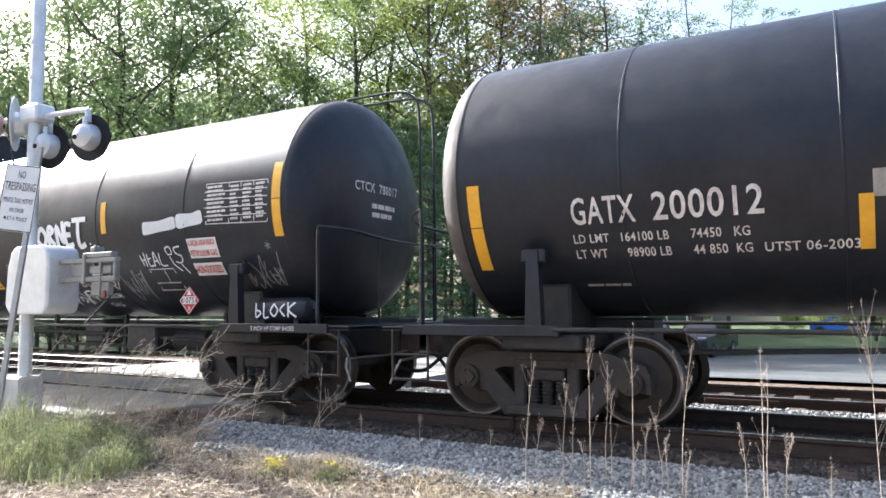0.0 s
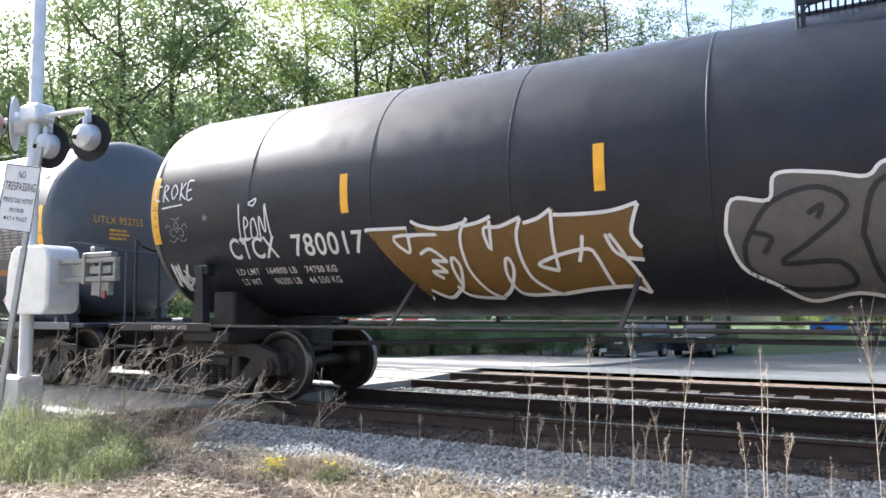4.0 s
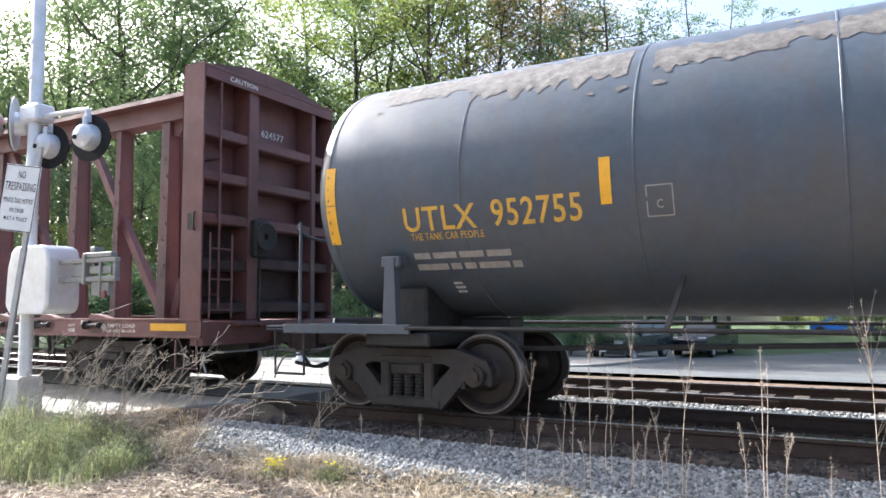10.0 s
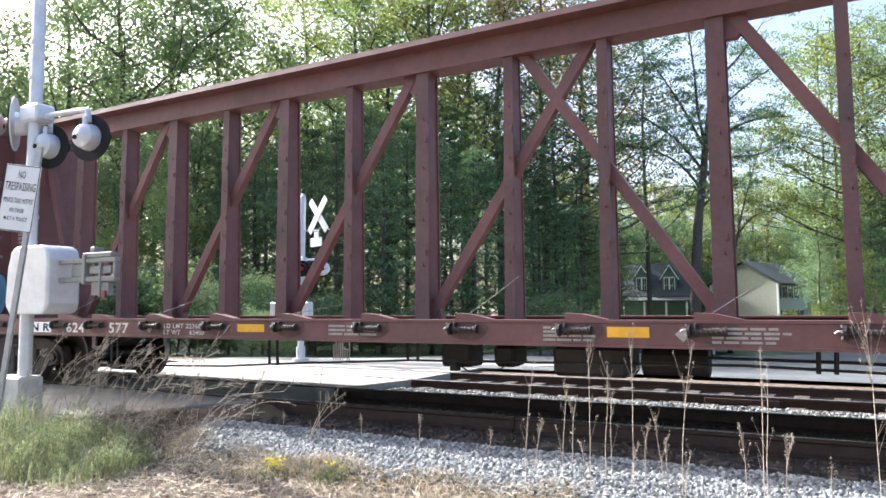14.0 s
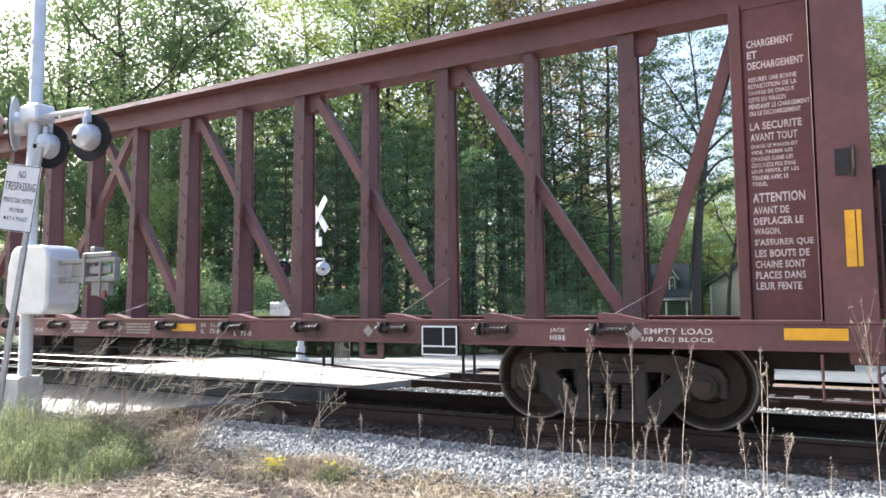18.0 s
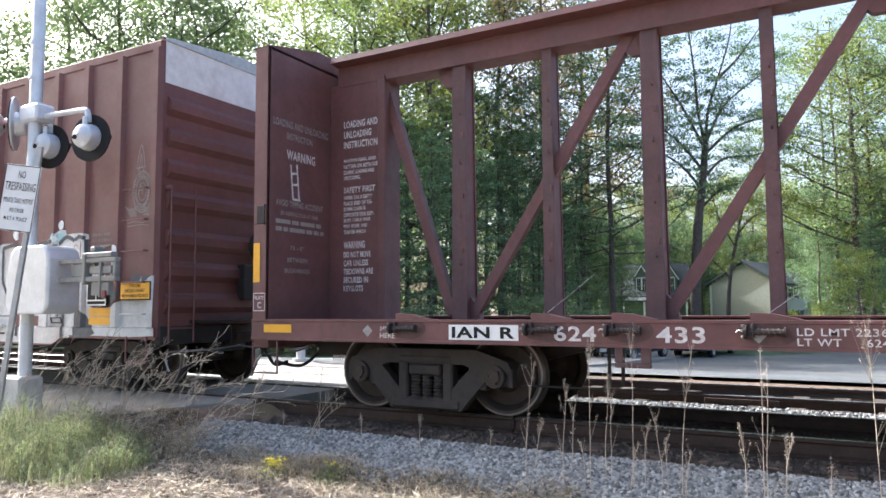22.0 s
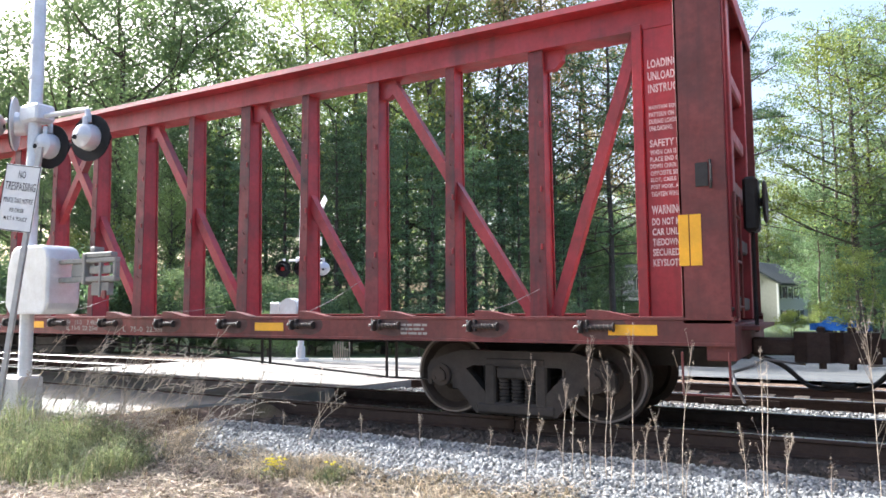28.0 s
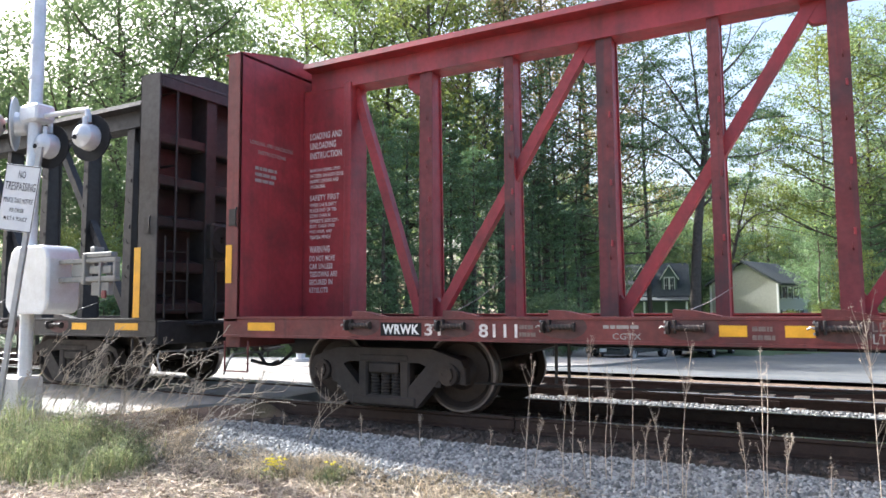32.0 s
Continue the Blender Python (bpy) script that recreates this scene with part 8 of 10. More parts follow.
NX, NY, NZ = -9.62, 5.72, -0.30      # foot of the near signal mast
near_sig = thing("crossing_signal", pose(NX, NY, NZ), "silver-painted level crossing signal mast with flashers and gate box", "crossing signal", "crossing signals")
s = Shape()
s.cyl((0, 0, 0.55), (0.02, 0, 6.6), 0.085, 20)
for z in (2.75, 4.7, 5.2):
    s.cyl((0.0, 0, z), (0.0, 0, z + 0.05), 0.10, 20)
part("mast", s, ALU, near_sig, smooth=True)
s = Shape()
s.box(-0.17, 0.17, -0.17, 0.17, 0.0, 0.62, 0.03)
s.box(-0.26, 0.26, -0.26, 0.26, -0.3, 0.05, 0.02)
for a in (-0.2, 0.2):
    s.cyl((a, -0.2, 0.05), (a, -0.2, 0.16), 0.02, 6)
part("mast_base", s, CONC, near_sig)
s = Shape()
s.box(-0.42, -0.17, -0.22, 0.1, 0.05, 0.62, 0.02)
part("junction_box", s, ALU, near_sig)
s = Shape()
s.box(-0.14, 0.26, -0.14, 0.14, 4.08, 4.32, 0.03)
s.pipe(spline([(0.2, 0, 4.16), (0.6, 0.02, 4.15), (1.08, 0.0, 4.12), (1.17, 0.0, 4.06), (1.19, 0.0, 3.94)], 5), 0.038, 8)
s.pipe(spline([(0.1, 0.05, 4.14), (0.14, 0.14, 4.08), (0.15, 0.14, 3.95)], 4), 0.035, 8)
s.pipe(spline([(-0.1, 0, 4.2), (-0.4, 0.0, 4.22), (-0.8, 0.0, 4.22)], 5), 0.035, 8)
part("cross_arm", s, ALU, near_sig)
light_head(near_sig, 1.20, 3.74, 0.0, 12, True, 0.31)
light_head(near_sig, 0.15, 3.77, 0.12, 12, True, 0.31)
light_head(near_sig, -0.46, 4.14, 0.02, 140, False, 0.38)
light_head(near_sig, -0.62, 4.10, -0.25, 140, True, 0.36)
s = Shape()
pr = [(-0.12, 0.0), (0.60, 0.0), (0.68, 0.05), (0.71, 0.14), (0.71, 0.72), (0.66, 0.84), (0.56, 0.90), (-0.02, 0.90), (-0.12, 0.82), (-0.19, 0.62), (-0.22, 0.12)]
s.prism([(a + 0.10, b + 1.45) for a, b in pr], "y", -0.24, 0.22)
gb = part("gate_box", s, ALU, near_sig, "rounded silver gate mechanism housing")
bv = gb.modifiers.new("round", "BEVEL")
bv.width, bv.segments, bv.limit_method = 0.035, 2, "ANGLE"
for q in ((0.80, 1.93, -0.09, -0.01, 2.09, 2.15), (0.80, 1.93, -0.09, -0.01, 1.85, 1.92), (1.87, 1.93, -0.085, -0.015, 1.92, 2.09), (1.30, 1.36, -0.11, 0.01, 1.82, 2.20), (1.02, 1.30, -0.06, -0.02, 1.92, 2.09), (1.40, 1.83, -0.07, 0.0, 1.95, 2.05), (1.27, 1.83, -0.08, 0.02, 2.155, 2.22), (1.46, 1.80, -0.08, 0.0, 1.68, 1.845), (1.62, 1.66, -0.10, -0.075, 1.66, 2.09), (1.36, 1.46, -0.04, 0.10, 2.0, 2.3)):
    s = Shape()
    s.box(*q, 0.01)
    part("counterweight_bar", s, DULLGALV, near_sig)
s = Shape()
s.box(1.70, 1.78, -0.11, -0.082, 1.64, 1.74, 0.01)
part("red_tag", s, mat("dull_red_lens", (0.16, 0.03, 0.03), 0.5), near_sig)
sg = thing("warning_sign", pose(-8.68, 4.80, -0.45, 0, 0, 24), "white no trespassing sign on a leaning steel post", "sign")
s = Shape()
s.prism([(-0.03, 0.0), (0.03, 0.0), (0.50, 3.6), (0.44, 3.6)], "y", -0.02, 0.02)
part("post", s, GALV, sg)
s = Shape()
SGW, SGH, SGX, SGZ = 0.45, 0.80, 0.25, 2.98
s.box(-SGW / 2, SGW / 2, -0.045, -0.035, -SGH / 2, SGH / 2, 0.004)
pl_ = part("sign_plate", s, SIGNWHITE, sg, at=pose(SGX, 0, SGZ, 0, 7.5, 0))
fm = flat(-0.045, 0.003)
strokes([[(-0.215, -0.39), (-0.215, 0.39)], [(-0.215, 0.39), (0.215, 0.39)], [(0.215, 0.39), (0.215, -0.39)], [(0.215, -0.39), (-0.215, -0.39)]], 0.01, fm, SIGNBLACK, pl_, "border", k=1)
for text, z, w, h in (("NO", 0.24, 0.09, 0.085), ("TRESPASSING", 0.09, 0.385, 0.10), ("POLICE TAKE NOTICE", -0.06, 0.37, 0.06), ("PER ORDER", -0.17, 0.18, 0.047), ("M.B.T.A. POLICE", -0.27, 0.29, 0.047)):
    letters(text, -w / 2, z, w, h, fm, SIGNBLACK, pl_, bold=0.004)

FX, FY, FZ = -11.63, 13.75, -0.16
fs = thing("crossing_signal", pose(FX, FY, FZ), "white level crossing signal with crossbuck and lowered gate", "crossing signal", "crossing signals")
s = Shape()
s.cyl((0, 0, 0.3), (0.03, 0, 4.15), 0.075, 16)
s.cyl((0.03, 0, 4.15), (0.03, 0, 4.22), 0.075, 16, 0.02)
part("mast", s, ALU, fs, smooth=True)
s = Shape()
s.cyl((0, 0, -0.1), (0, 0, 0.12), 0.2, 16)
s.cyl((0, 0, 0.12), (0, 0, 0.4), 0.11, 16)
part("mast_base", s, ALU, fs)
SIDE = Vector((math.cos(radians(-21)), math.sin(radians(-21)), 0))      # along the boards, which face down the road
FRONT = Vector((SIDE.y, -SIDE.x, 0))
for k, a in enumerate((45, -45)):
    d = SIDE * math.cos(radians(a)) + Vector((0, 0, math.sin(radians(a))))
    c = Vector((0.46, 0.06, 3.65)) + FRONT * 0.012 * (1 - 2 * k)
    s = Shape()
    s.beam(c - d * 0.56, c + d * 0.56, 0.02, 0.19, SIDE * -math.sin(radians(a)) + Vector((0, 0, math.cos(radians(a)))))
    part("crossbuck_board", s, SIGNWHITE, fs)
SM = Matrix.Translation((0.42, 0.05, 0)) @ Matrix.Rotation(radians(-21), 4, "Z")
s = Shape()
s.box(-0.27, 0.27, -0.01, 0.01, 2.87, 3.09, 0.004)
s.box(-0.09, 0.12, -0.012, 0.008, 3.08, 3.24, 0.004)
part("track_count_sign", s, SIGNWHITE, fs, at=SM)
s = Shape()
s.pipe([(-0.42, 0.02, 2.55), (0.66, 0.02, 2.55)], 0.026, 8)
part("cross_arm", s, ALU, fs)
s = Shape()
s.pipe([(0.06, 0.0, 3.28), (0.5, 0.05, 3.27)], 0.018, 6)
part("sign_bracket", s, ALU, fs)
s = Shape()
s.box(-0.12, 0.12, -0.1, 0.1, 2.47, 2.62, 0.02)
part("junction_box", s, ALU, fs)
s = Shape()
s.box(0.09, 0.20, -0.06, 0.06, 1.80, 2.12, 0.015)
part("bell_box", s, ALU, fs)
light_head(fs, 0.62, 2.32, 0.05, 60, True, 0.2)
light_head(fs, -0.52, 2.34, -0.08, 205, True, 0.2, 0.045)
light_head(fs, 0.20, 2.32, -0.20, 205, True, 0.2, 0.045)
s = Shape()
s.prism([(-0.5, 1.16), (0.02, 1.16), (0.02, 1.48), (-0.06, 1.56), (-0.28, 1.60), (-0.42, 1.54), (-0.5, 1.46)], "y", -0.22, 0.10)
gm = part("gate_box", s, ALU, fs, "silver gate mechanism housing at the foot of the mast")
for x0, x1, z0, z1 in ((-0.90, -0.60, 1.18, 1.50), (0.16, 0.34, 1.16, 1.50), (-0.58, -0.52, 1.2, 1.42)):
    s = Shape()
    s.box(x0, x1, -0.15, 0.06, z0, z1, 0.02)
    part("counterweight", s, ALU, gm)
for sx in (-1, 1):
    s = Shape()
    s.pipe(spline([(sx * 0.2 - 0.1, -0.1, 1.45), (sx * 0.42 - 0.1, -0.12, 1.40), (sx * 0.52 - 0.1, -0.12, 1.16)], 5), 0.014, 5)
    part("cable_loop", s, ALU, gm)
for k in range(9):
    s = Shape()
    a = 0.12 + k * 0.42
    s.box(a, a + 0.418, -0.16, -0.12, 1.0, 1.10, 0.003)
    part("gate_arm_band", s, SIGNRED if k % 2 else SIGNWHITE, fs)
st = thing("picket_posts", pose(-12.05, 15.6, -0.30), "small weathered wooden picket barrier", "fence")
rp = random.Random(3)
for k in range(8):
    s = Shape()
    s.box(k * 0.075, k * 0.075 + 0.022, -0.012, 0.012, 0, rp.uniform(0.4, 0.72), 0.004)
    part("picket", s, STALK, st)


# ---- parked vehicles ----
PAINTG = mat("dark_green_car_paint", (0.012, 0.022, 0.022), 0.22, var=0.05, coat=0.6)
PAINTK = mat("black_car_paint", (0.014, 0.016, 0.02), 0.22, var=0.05, coat=0.6)
TYRE = mat("tyre_rubber", (0.02, 0.02, 0.02), 0.85, var=0.2)
RIM = mat("alloy_rim", (0.42, 0.42, 0.43), 0.35, 0.8)
AUTOGLASS = mat("tinted_glass", (0.012, 0.016, 0.018), 0.06, var=0.0, spec=0.8)
CHROME = mat("chrome_trim", (0.6, 0.6, 0.6), 0.2, 0.9)
LAMPG = mat("lamp_glass", (0.65, 0.66, 0.66), 0.12, 0.2)
PLATEW = mat("licence_plate", (0.7, 0.71, 0.7), 0.5)


def vehicle(name, at, label, paint_, roof, hood_z, L=5.0, W=1.85):
    """Nose towards local -y; roof: side outline of the body (y, z)."""
    v = thing(name, at, label, "vehicle", "parked vehicles")
    body = Shape()
    out = roof["body"]
    n = len(out)
    pts = []
    for x, inset in ((-W / 2, 0.0), (-W / 2 + 0.10, 0.0), (W / 2 - 0.10, 0), (W / 2, 0)):
        sc = 1.0 if abs(x) < W / 2 - 0.01 else 0.985
        for y, z in out:
            pts.append((x, y * sc, 0.30 + (z - 0.30) * (1.0 if sc == 1.0 else 0.97)))
    fc = [(k * n + i, k * n + (i + 1) % n, (k + 1) * n + (i + 1) % n, (k + 1) * n + i) for k in range(3) for i in range(n)] + [tuple(range(n)), tuple(range(4 * n - 1, 3 * n - 1, -1))]
    body.add(pts, fc)
    part("body", body, paint_, v, smooth=True)
    cab = roof["cab"]
    lo, hi = W / 2 - 0.04, W / 2 - 0.22
    y0, y1, y2, y3, zb, zt = cab
    box8 = [(-lo, y0, zb), (lo, y0, zb), (lo, y3, zb), (-lo, y3, zb), (-hi, y1, zt), (hi, y1, zt), (hi, y2, zt), (-hi, y2, zt)]
    for nm, q in (("windscreen", (0, 1, 5, 4)), ("side_window", (1, 2, 6, 5)), ("rear_window", (2, 3, 7, 6)), ("side_window", (3, 0, 4, 7))):
        g = Shape()
        g.add([box8[k] for k in q], [(0, 1, 2, 3)])
        wv = part(nm, g, AUTOGLASS, v)
        sm = wv.modifiers.new("thick", "SOLIDIFY")
        sm.thickness = 0.012
    r = Shape()
    r.box(-hi - 0.02, hi + 0.02, y1 - 0.03, y2 + 0.03, zt - 0.01, zt + 0.05, 0.02)
    for sx in (-1, 1):
        for a, b in ((y0, y1), (y3, y2), ((y0 + y3) / 2, (y1 + y2) / 2)):
            r.beam((sx * lo, a, zb - 0.02), (sx * (hi + 0.005), b, zt + 0.02), 0.07, 0.05)
    part("roof", r, paint_, v)
    for sx in (-1, 1):
        for yy in roof["wheels"]:
            w = Shape()
            w.lathe([(-0.11, 0.22), (-0.12, 0.30), (-0.10, 0.345), (0.10, 0.345), (0.12, 0.30), (0.11, 0.22)], (sx * (W / 2 - 0.10), yy, 0.345), "x", 24)
            ty = part("wheel", w, TYRE, v, smooth=True)
            q = Shape()
            q.lathe([(sx * 0.10, 0.0), (sx * 0.115, 0.06), (sx * 0.09, 0.17), (sx * 0.11, 0.225)], (sx * (W / 2 - 0.10), yy, 0.345), "x", 20)
            part("rim", q, RIM, ty, smooth=True)
        l = Shape()
        l.box(sx * (W / 2 - 0.46), sx * (W / 2 - 0.06), -L / 2 - 0.012, -L / 2 + 0.1, hood_z - 0.20, hood_z - 0.05, 0.02)
        part("headlight", l, LAMPG, v)
        mm = Shape()
        mm.box(sx * (W / 2), sx * (W / 2 + 0.2), y0 + 0.25, y0 + 0.35, zb + 0.02, zb + 0.20, 0.03)
        part("wing_mirror", mm, paint_, v)
    gr = Shape()
    gr.box(-0.42, 0.42, -L / 2 - 0.012, -L / 2 + 0.05, hood_z - 0.22, hood_z - 0.06, 0.01)
    part("grille", gr, SIGNBLACK, v)
    for k in range(3):
        c = Shape()
        c.box(-0.40, 0.40, -L / 2 - 0.022, -L / 2, hood_z - 0.20 + k * 0.055, hood_z - 0.185 + k * 0.055, 0.003)
        part("grille_bar", c, CHROME, v)
    bmp = Shape()
    bmp.box(-W / 2 + 0.02, W / 2 - 0.02, -L / 2 - 0.08, -L / 2 + 0.12, 0.32, 0.58, 0.05)
    part("bumper", bmp, paint_, v)
    np_ = Shape()
    np_.box(-0.16, 0.16, -L / 2 - 0.095, -L / 2 - 0.08, 0.42, 0.57, 0.004)
    pt = part("licence_plate", np_, PLATEW, v)
    return v


VAN = dict(body=[(-2.5, 0.32), (2.5, 0.32), (2.52, 0.95), (2.45, 1.08), (-1.25, 1.06), (-1.5, 1.02), (-2.35, 0.92), (-2.5, 0.78)], cab=(-1.45, -0.55, 2.15, 2.42, 1.05, 1.72), wheels=(-1.55, 1.5))
PICK = dict(body=[(-2.6, 0.36), (2.6, 0.36), (2.6, 1.0), (1.2, 1.04), (-1.0, 1.05), (-2.45, 1.0), (-2.6, 0.85)], cab=(-1.05, -0.45, 1.05, 1.75, 1.04, 1.66), wheels=(-1.6, 1.6))
vehicle("minivan", pose(-8.35, 33.0, -1.24, 0, 0, -13), "dark green minivan parked on the gravel", PAINTG, VAN, 0.98)
vehicle("sport_utility_vehicle", pose(-5.95, 38.4, -1.36, 0, 0, -9), "black sport utility vehicle parked on the gravel", PAINTK, PICK, 1.04)
bl = thing("car", pose(0.4, 62.0, -1.15, 0, 0, 70), "blue car parked far off on the grass", "vehicle")
s = Shape()
s.prism([(-2.1, 0.3), (2.1, 0.3), (2.1, 0.8), (1.2, 0.9), (0.7, 1.35), (-0.8, 1.38), (-1.5, 0.95), (-2.1, 0.85)], "x", -0.85, 0.85)
part("body", s, mat("blue_car_paint", (0.02, 0.10, 0.42), 0.3, var=0.05), bl)
for sx in (-0.8, 0.8):
    for yy in (-1.3, 1.3):
        s = Shape()
        s.cyl((sx - 0.1, yy, 0.31), (sx + 0.1, yy, 0.31), 0.31, 18)
        part("wheel", s, TYRE, bl)


# ---- houses ----
SIDING1 = mat("green_grey_clapboard", (0.13, 0.17, 0.15), 0.7, var=0.1)
SIDING2 = mat("cream_clapboard", (0.38, 0.385, 0.33), 0.7, var=0.1)
SHINGLE = mat("roof_shingle", (0.042, 0.05, 0.052), 0.9, var=0.25, scale=4, bump=0.4)
TRIM = mat("white_trim", (0.72, 0.72, 0.70), 0.6, var=0.05)
PANE = mat("window_pane", (0.03, 0.04, 0.05), 0.08, var=0.0, spec=0.8)


def window(h, x, z, w, ht, y, nm="window"):
    f = Shape()
    f.box(x - w / 2 - 0.1, x + w / 2 + 0.1, y - 0.06, y, z - 0.1, z + ht + 0.1, 0.01)
    p = part(nm, f, TRIM, h)
    for i in range(2):
        for j in range(2):
            g = Shape()
            g.box(x - w / 2 + i * w / 2 + 0.02, x + i * w / 2 - 0.02, y - 0.085, y - 0.062, z + j * ht / 2 + 0.02, z + (j + 1) * ht / 2 - 0.02, 0.004)
            part("pane", g, PANE, p)


h1 = thing("house", pose(-17.75, 75.9, -1.0, 0, 0, 12) @ Matrix.Diagonal((0.8, 0.8, 1.0, 1)), "grey-green clapboard house with two gabled dormers among trees", "house", "houses behind the woods")
s = Shape()
s.box(-5.5, 5.5, 0, 8, 0, 3.0, 0.03)
part("wall", s, SIDING1, h1)
for k in range(14):
    s = Shape()
    s.box(-5.52, 5.52, -0.03, 0.0, 0.2 + k * 0.2, 0.37 + k * 0.2, 0.01)
    part("clapboard", s, SIDING1, h1)
s = Shape()
s.prism([(-0.6, 2.9), (4.0, 6.4), (8.6, 2.9), (8.6, 3.1), (4.0, 6.7), (-0.6, 3.1)], "x", -5.9, 5.9)
part("roof", s, SHINGLE, h1)
for xx in (-0.2, 3.3):
    s = Shape()
    s.prism([(xx - 0.95, 3.0), (xx + 0.95, 3.0), (xx + 0.95, 4.9), (xx, 6.1), (xx - 0.95, 4.9)], "y", 0.3, 3.4)
    d = part("dormer", s, SIDING1, h1)
    s = Shape()
    s.prism([(xx - 1.2, 4.75), (xx, 6.25), (xx + 1.2, 4.75), (xx + 1.2, 4.95), (xx, 6.5), (xx - 1.2, 4.95)], "y", 0.0, 3.4)
    part("dormer_roof", s, SHINGLE, d)
    s = Shape()
    s.prism([(xx - 1.2, 4.72), (xx, 6.22), (xx + 1.2, 4.72), (xx + 1.2, 4.9), (xx, 6.42), (xx - 1.2, 4.9)], "y", -0.06, -0.004)
    part("barge_board", s, TRIM, d)
    for dx in (-0.35, 0.35):
        window(h1, xx + dx, 3.4, 0.5, 1.6, 0.29)
s = Shape()
s.prism([(-2.2, 2.5), (0.1, 3.0), (0.1, 3.15), (-2.2, 2.65)], "x", -2.8, 5.6)
porch = part("porch", s, SHINGLE, h1)
for xx in (-2.5, 0.1, 2.8, 5.3):
    s = Shape()
    s.box(xx - 0.12, xx + 0.12, -2.06, -1.86, 0, 2.52, 0.01)
    part("porch_post", s, TRIM, porch)
h2 = thing("house", pose(-8.3, 79.0, -0.85, 0, 0, -15) @ Matrix.Diagonal((1, 1, 0.885, 1)), "cream clapboard house with a steep gable and white trim", "house", "houses behind the woods")
s = Shape()
s.prism([(-3.4, 0), (3.4, 0), (3.4, 4.6), (0, 7.0), (-3.4, 4.6)], "y", 0, 10)
part("wall", s, SIDING2, h2)
for k in range(22):
    z = 0.2 + k * 0.3
    hw = 3.42 if z < 4.6 else 3.42 * (7.0 - z) / 2.4
    if hw > 0.3:
        s = Shape()
        s.prism([(-hw, z), (hw, z), (hw, z + 0.27), (-hw, z + 0.27)], "y", -0.04, 0.0)
        part("clapboard", s, SIDING2, h2)
s = Shape()
s.prism([(-3.9, 4.4), (0, 7.15), (3.9, 4.4), (3.9, 4.65), (0, 7.4), (-3.9, 4.65)], "y", -0.4, 10.3)
part("roof", s, SHINGLE, h2)
s = Shape()
for sx in (-1, 1):
    s.box(sx * 3.3, sx * 3.5, -0.08, 0.1, 0, 4.6, 0.01)
part("corner_board", s, TRIM, h2)
s = Shape()
s.box(3.42, 3.5, 0.1, 10, 0, 4.6, 0.01)
part("side_wall", s, SIDING2, h2)
for yy in (1.2, 2.9, 4.6, 6.3):
    for z in (0.2, 2.9):
        f = Shape()
        f.box(3.5, 3.56, yy - 0.55, yy + 0.55, z, z + 1.4, 0.01)
        p = part("window", f, TRIM, h2)
        g = Shape()
        g.box(3.562, 3.58, yy - 0.45, yy + 0.45, z + 0.08, z + 1.32, 0.005)
        part("pane", g, PANE, p)
        for dy in (-0.72, 0.72):
            g = Shape()
            g.box(3.5, 3.55, yy + dy - 0.15, yy + dy + 0.15, z, z + 1.4, 0.005)
            part("shutter", g, SIGNBLACK, p)
s = Shape()
s.prism([(8.6, 0), (12.6, 0), (12.6, 1.6), (8.6, 2.5)], "x", 3.4, 5.6)
part("low_wing", s, SIDING2, h2)


# ---- trees ----
LEAF = {
    "fresh": mat("fresh_leaf", (0.24, 0.32, 0.12), 0.5, var=0.0, island=0.22, objrand=0.18, translucent=0.5),
    "mid": mat("green_leaf", (0.195, 0.27, 0.14), 0.5, var=0.0, island=0.22, objrand=0.2, translucent=0.58),
    "dark": mat("pine_needle", (0.125, 0.20, 0.105), 0.55, var=0.0, island=0.3, objrand=0.25, translucent=0.45),
    "deep": mat("deep_green_leaf", (0.14, 0.215, 0.115), 0.5, var=0.0, island=0.3, objrand=0.2, translucent=0.5),
    "rust": mat("budding_leaf", (0.26, 0.205, 0.11), 0.6, var=0.0, island=0.22, objrand=0.15, translucent=0.4),
    "gold": mat("yellow_green_leaf", (0.225, 0.27, 0.08), 0.55, var=0.0, island=0.3, objrand=0.15, translucent=0.5),
}


def leaf_mesh(name, centres, radii, per, size, flat_, material, seed, slim=0.62):
    """Leaves scattered in clumps; one four-cornered blade each."""
    r = np.random.RandomState(seed)
    C = np.repeat(np.array(centres), per, 0)
    R = np.repeat(np.array(radii), per)
    n = len(C)
    off = r.normal(0, 1, (n, 3))
    off /= np.linalg.norm(off, axis=1)[:, None] + 1e-9
    off *= (r.uniform(0, 1, n) ** 0.45)[:, None]
    off[:, 2] *= flat_
    P = C + off * R[:, None]
    a = r.normal(0, 1, (n, 3))
    a /= np.linalg.norm(a, axis=1)[:, None]
    b = np.cross(a, r.normal(0, 1, (n, 3)))
    b /= np.linalg.norm(b, axis=1)[:, None] + 1e-9
    s = (size * r.uniform(0.55, 1.25, n))[:, None]
    V = np.stack([P - a * s * 0.5, P + b * s * slim * 0.5, P + a * s * 0.5, P - b * s * slim * 0.5], 1).reshape(-1, 3)
    F = np.arange(4 * n).reshape(-1, 4)
    me = bpy.data.meshes.new(name)
    me.from_pydata(V.tolist(), [], F.tolist())
    me.materials.append(material)
    me.update()
    return me


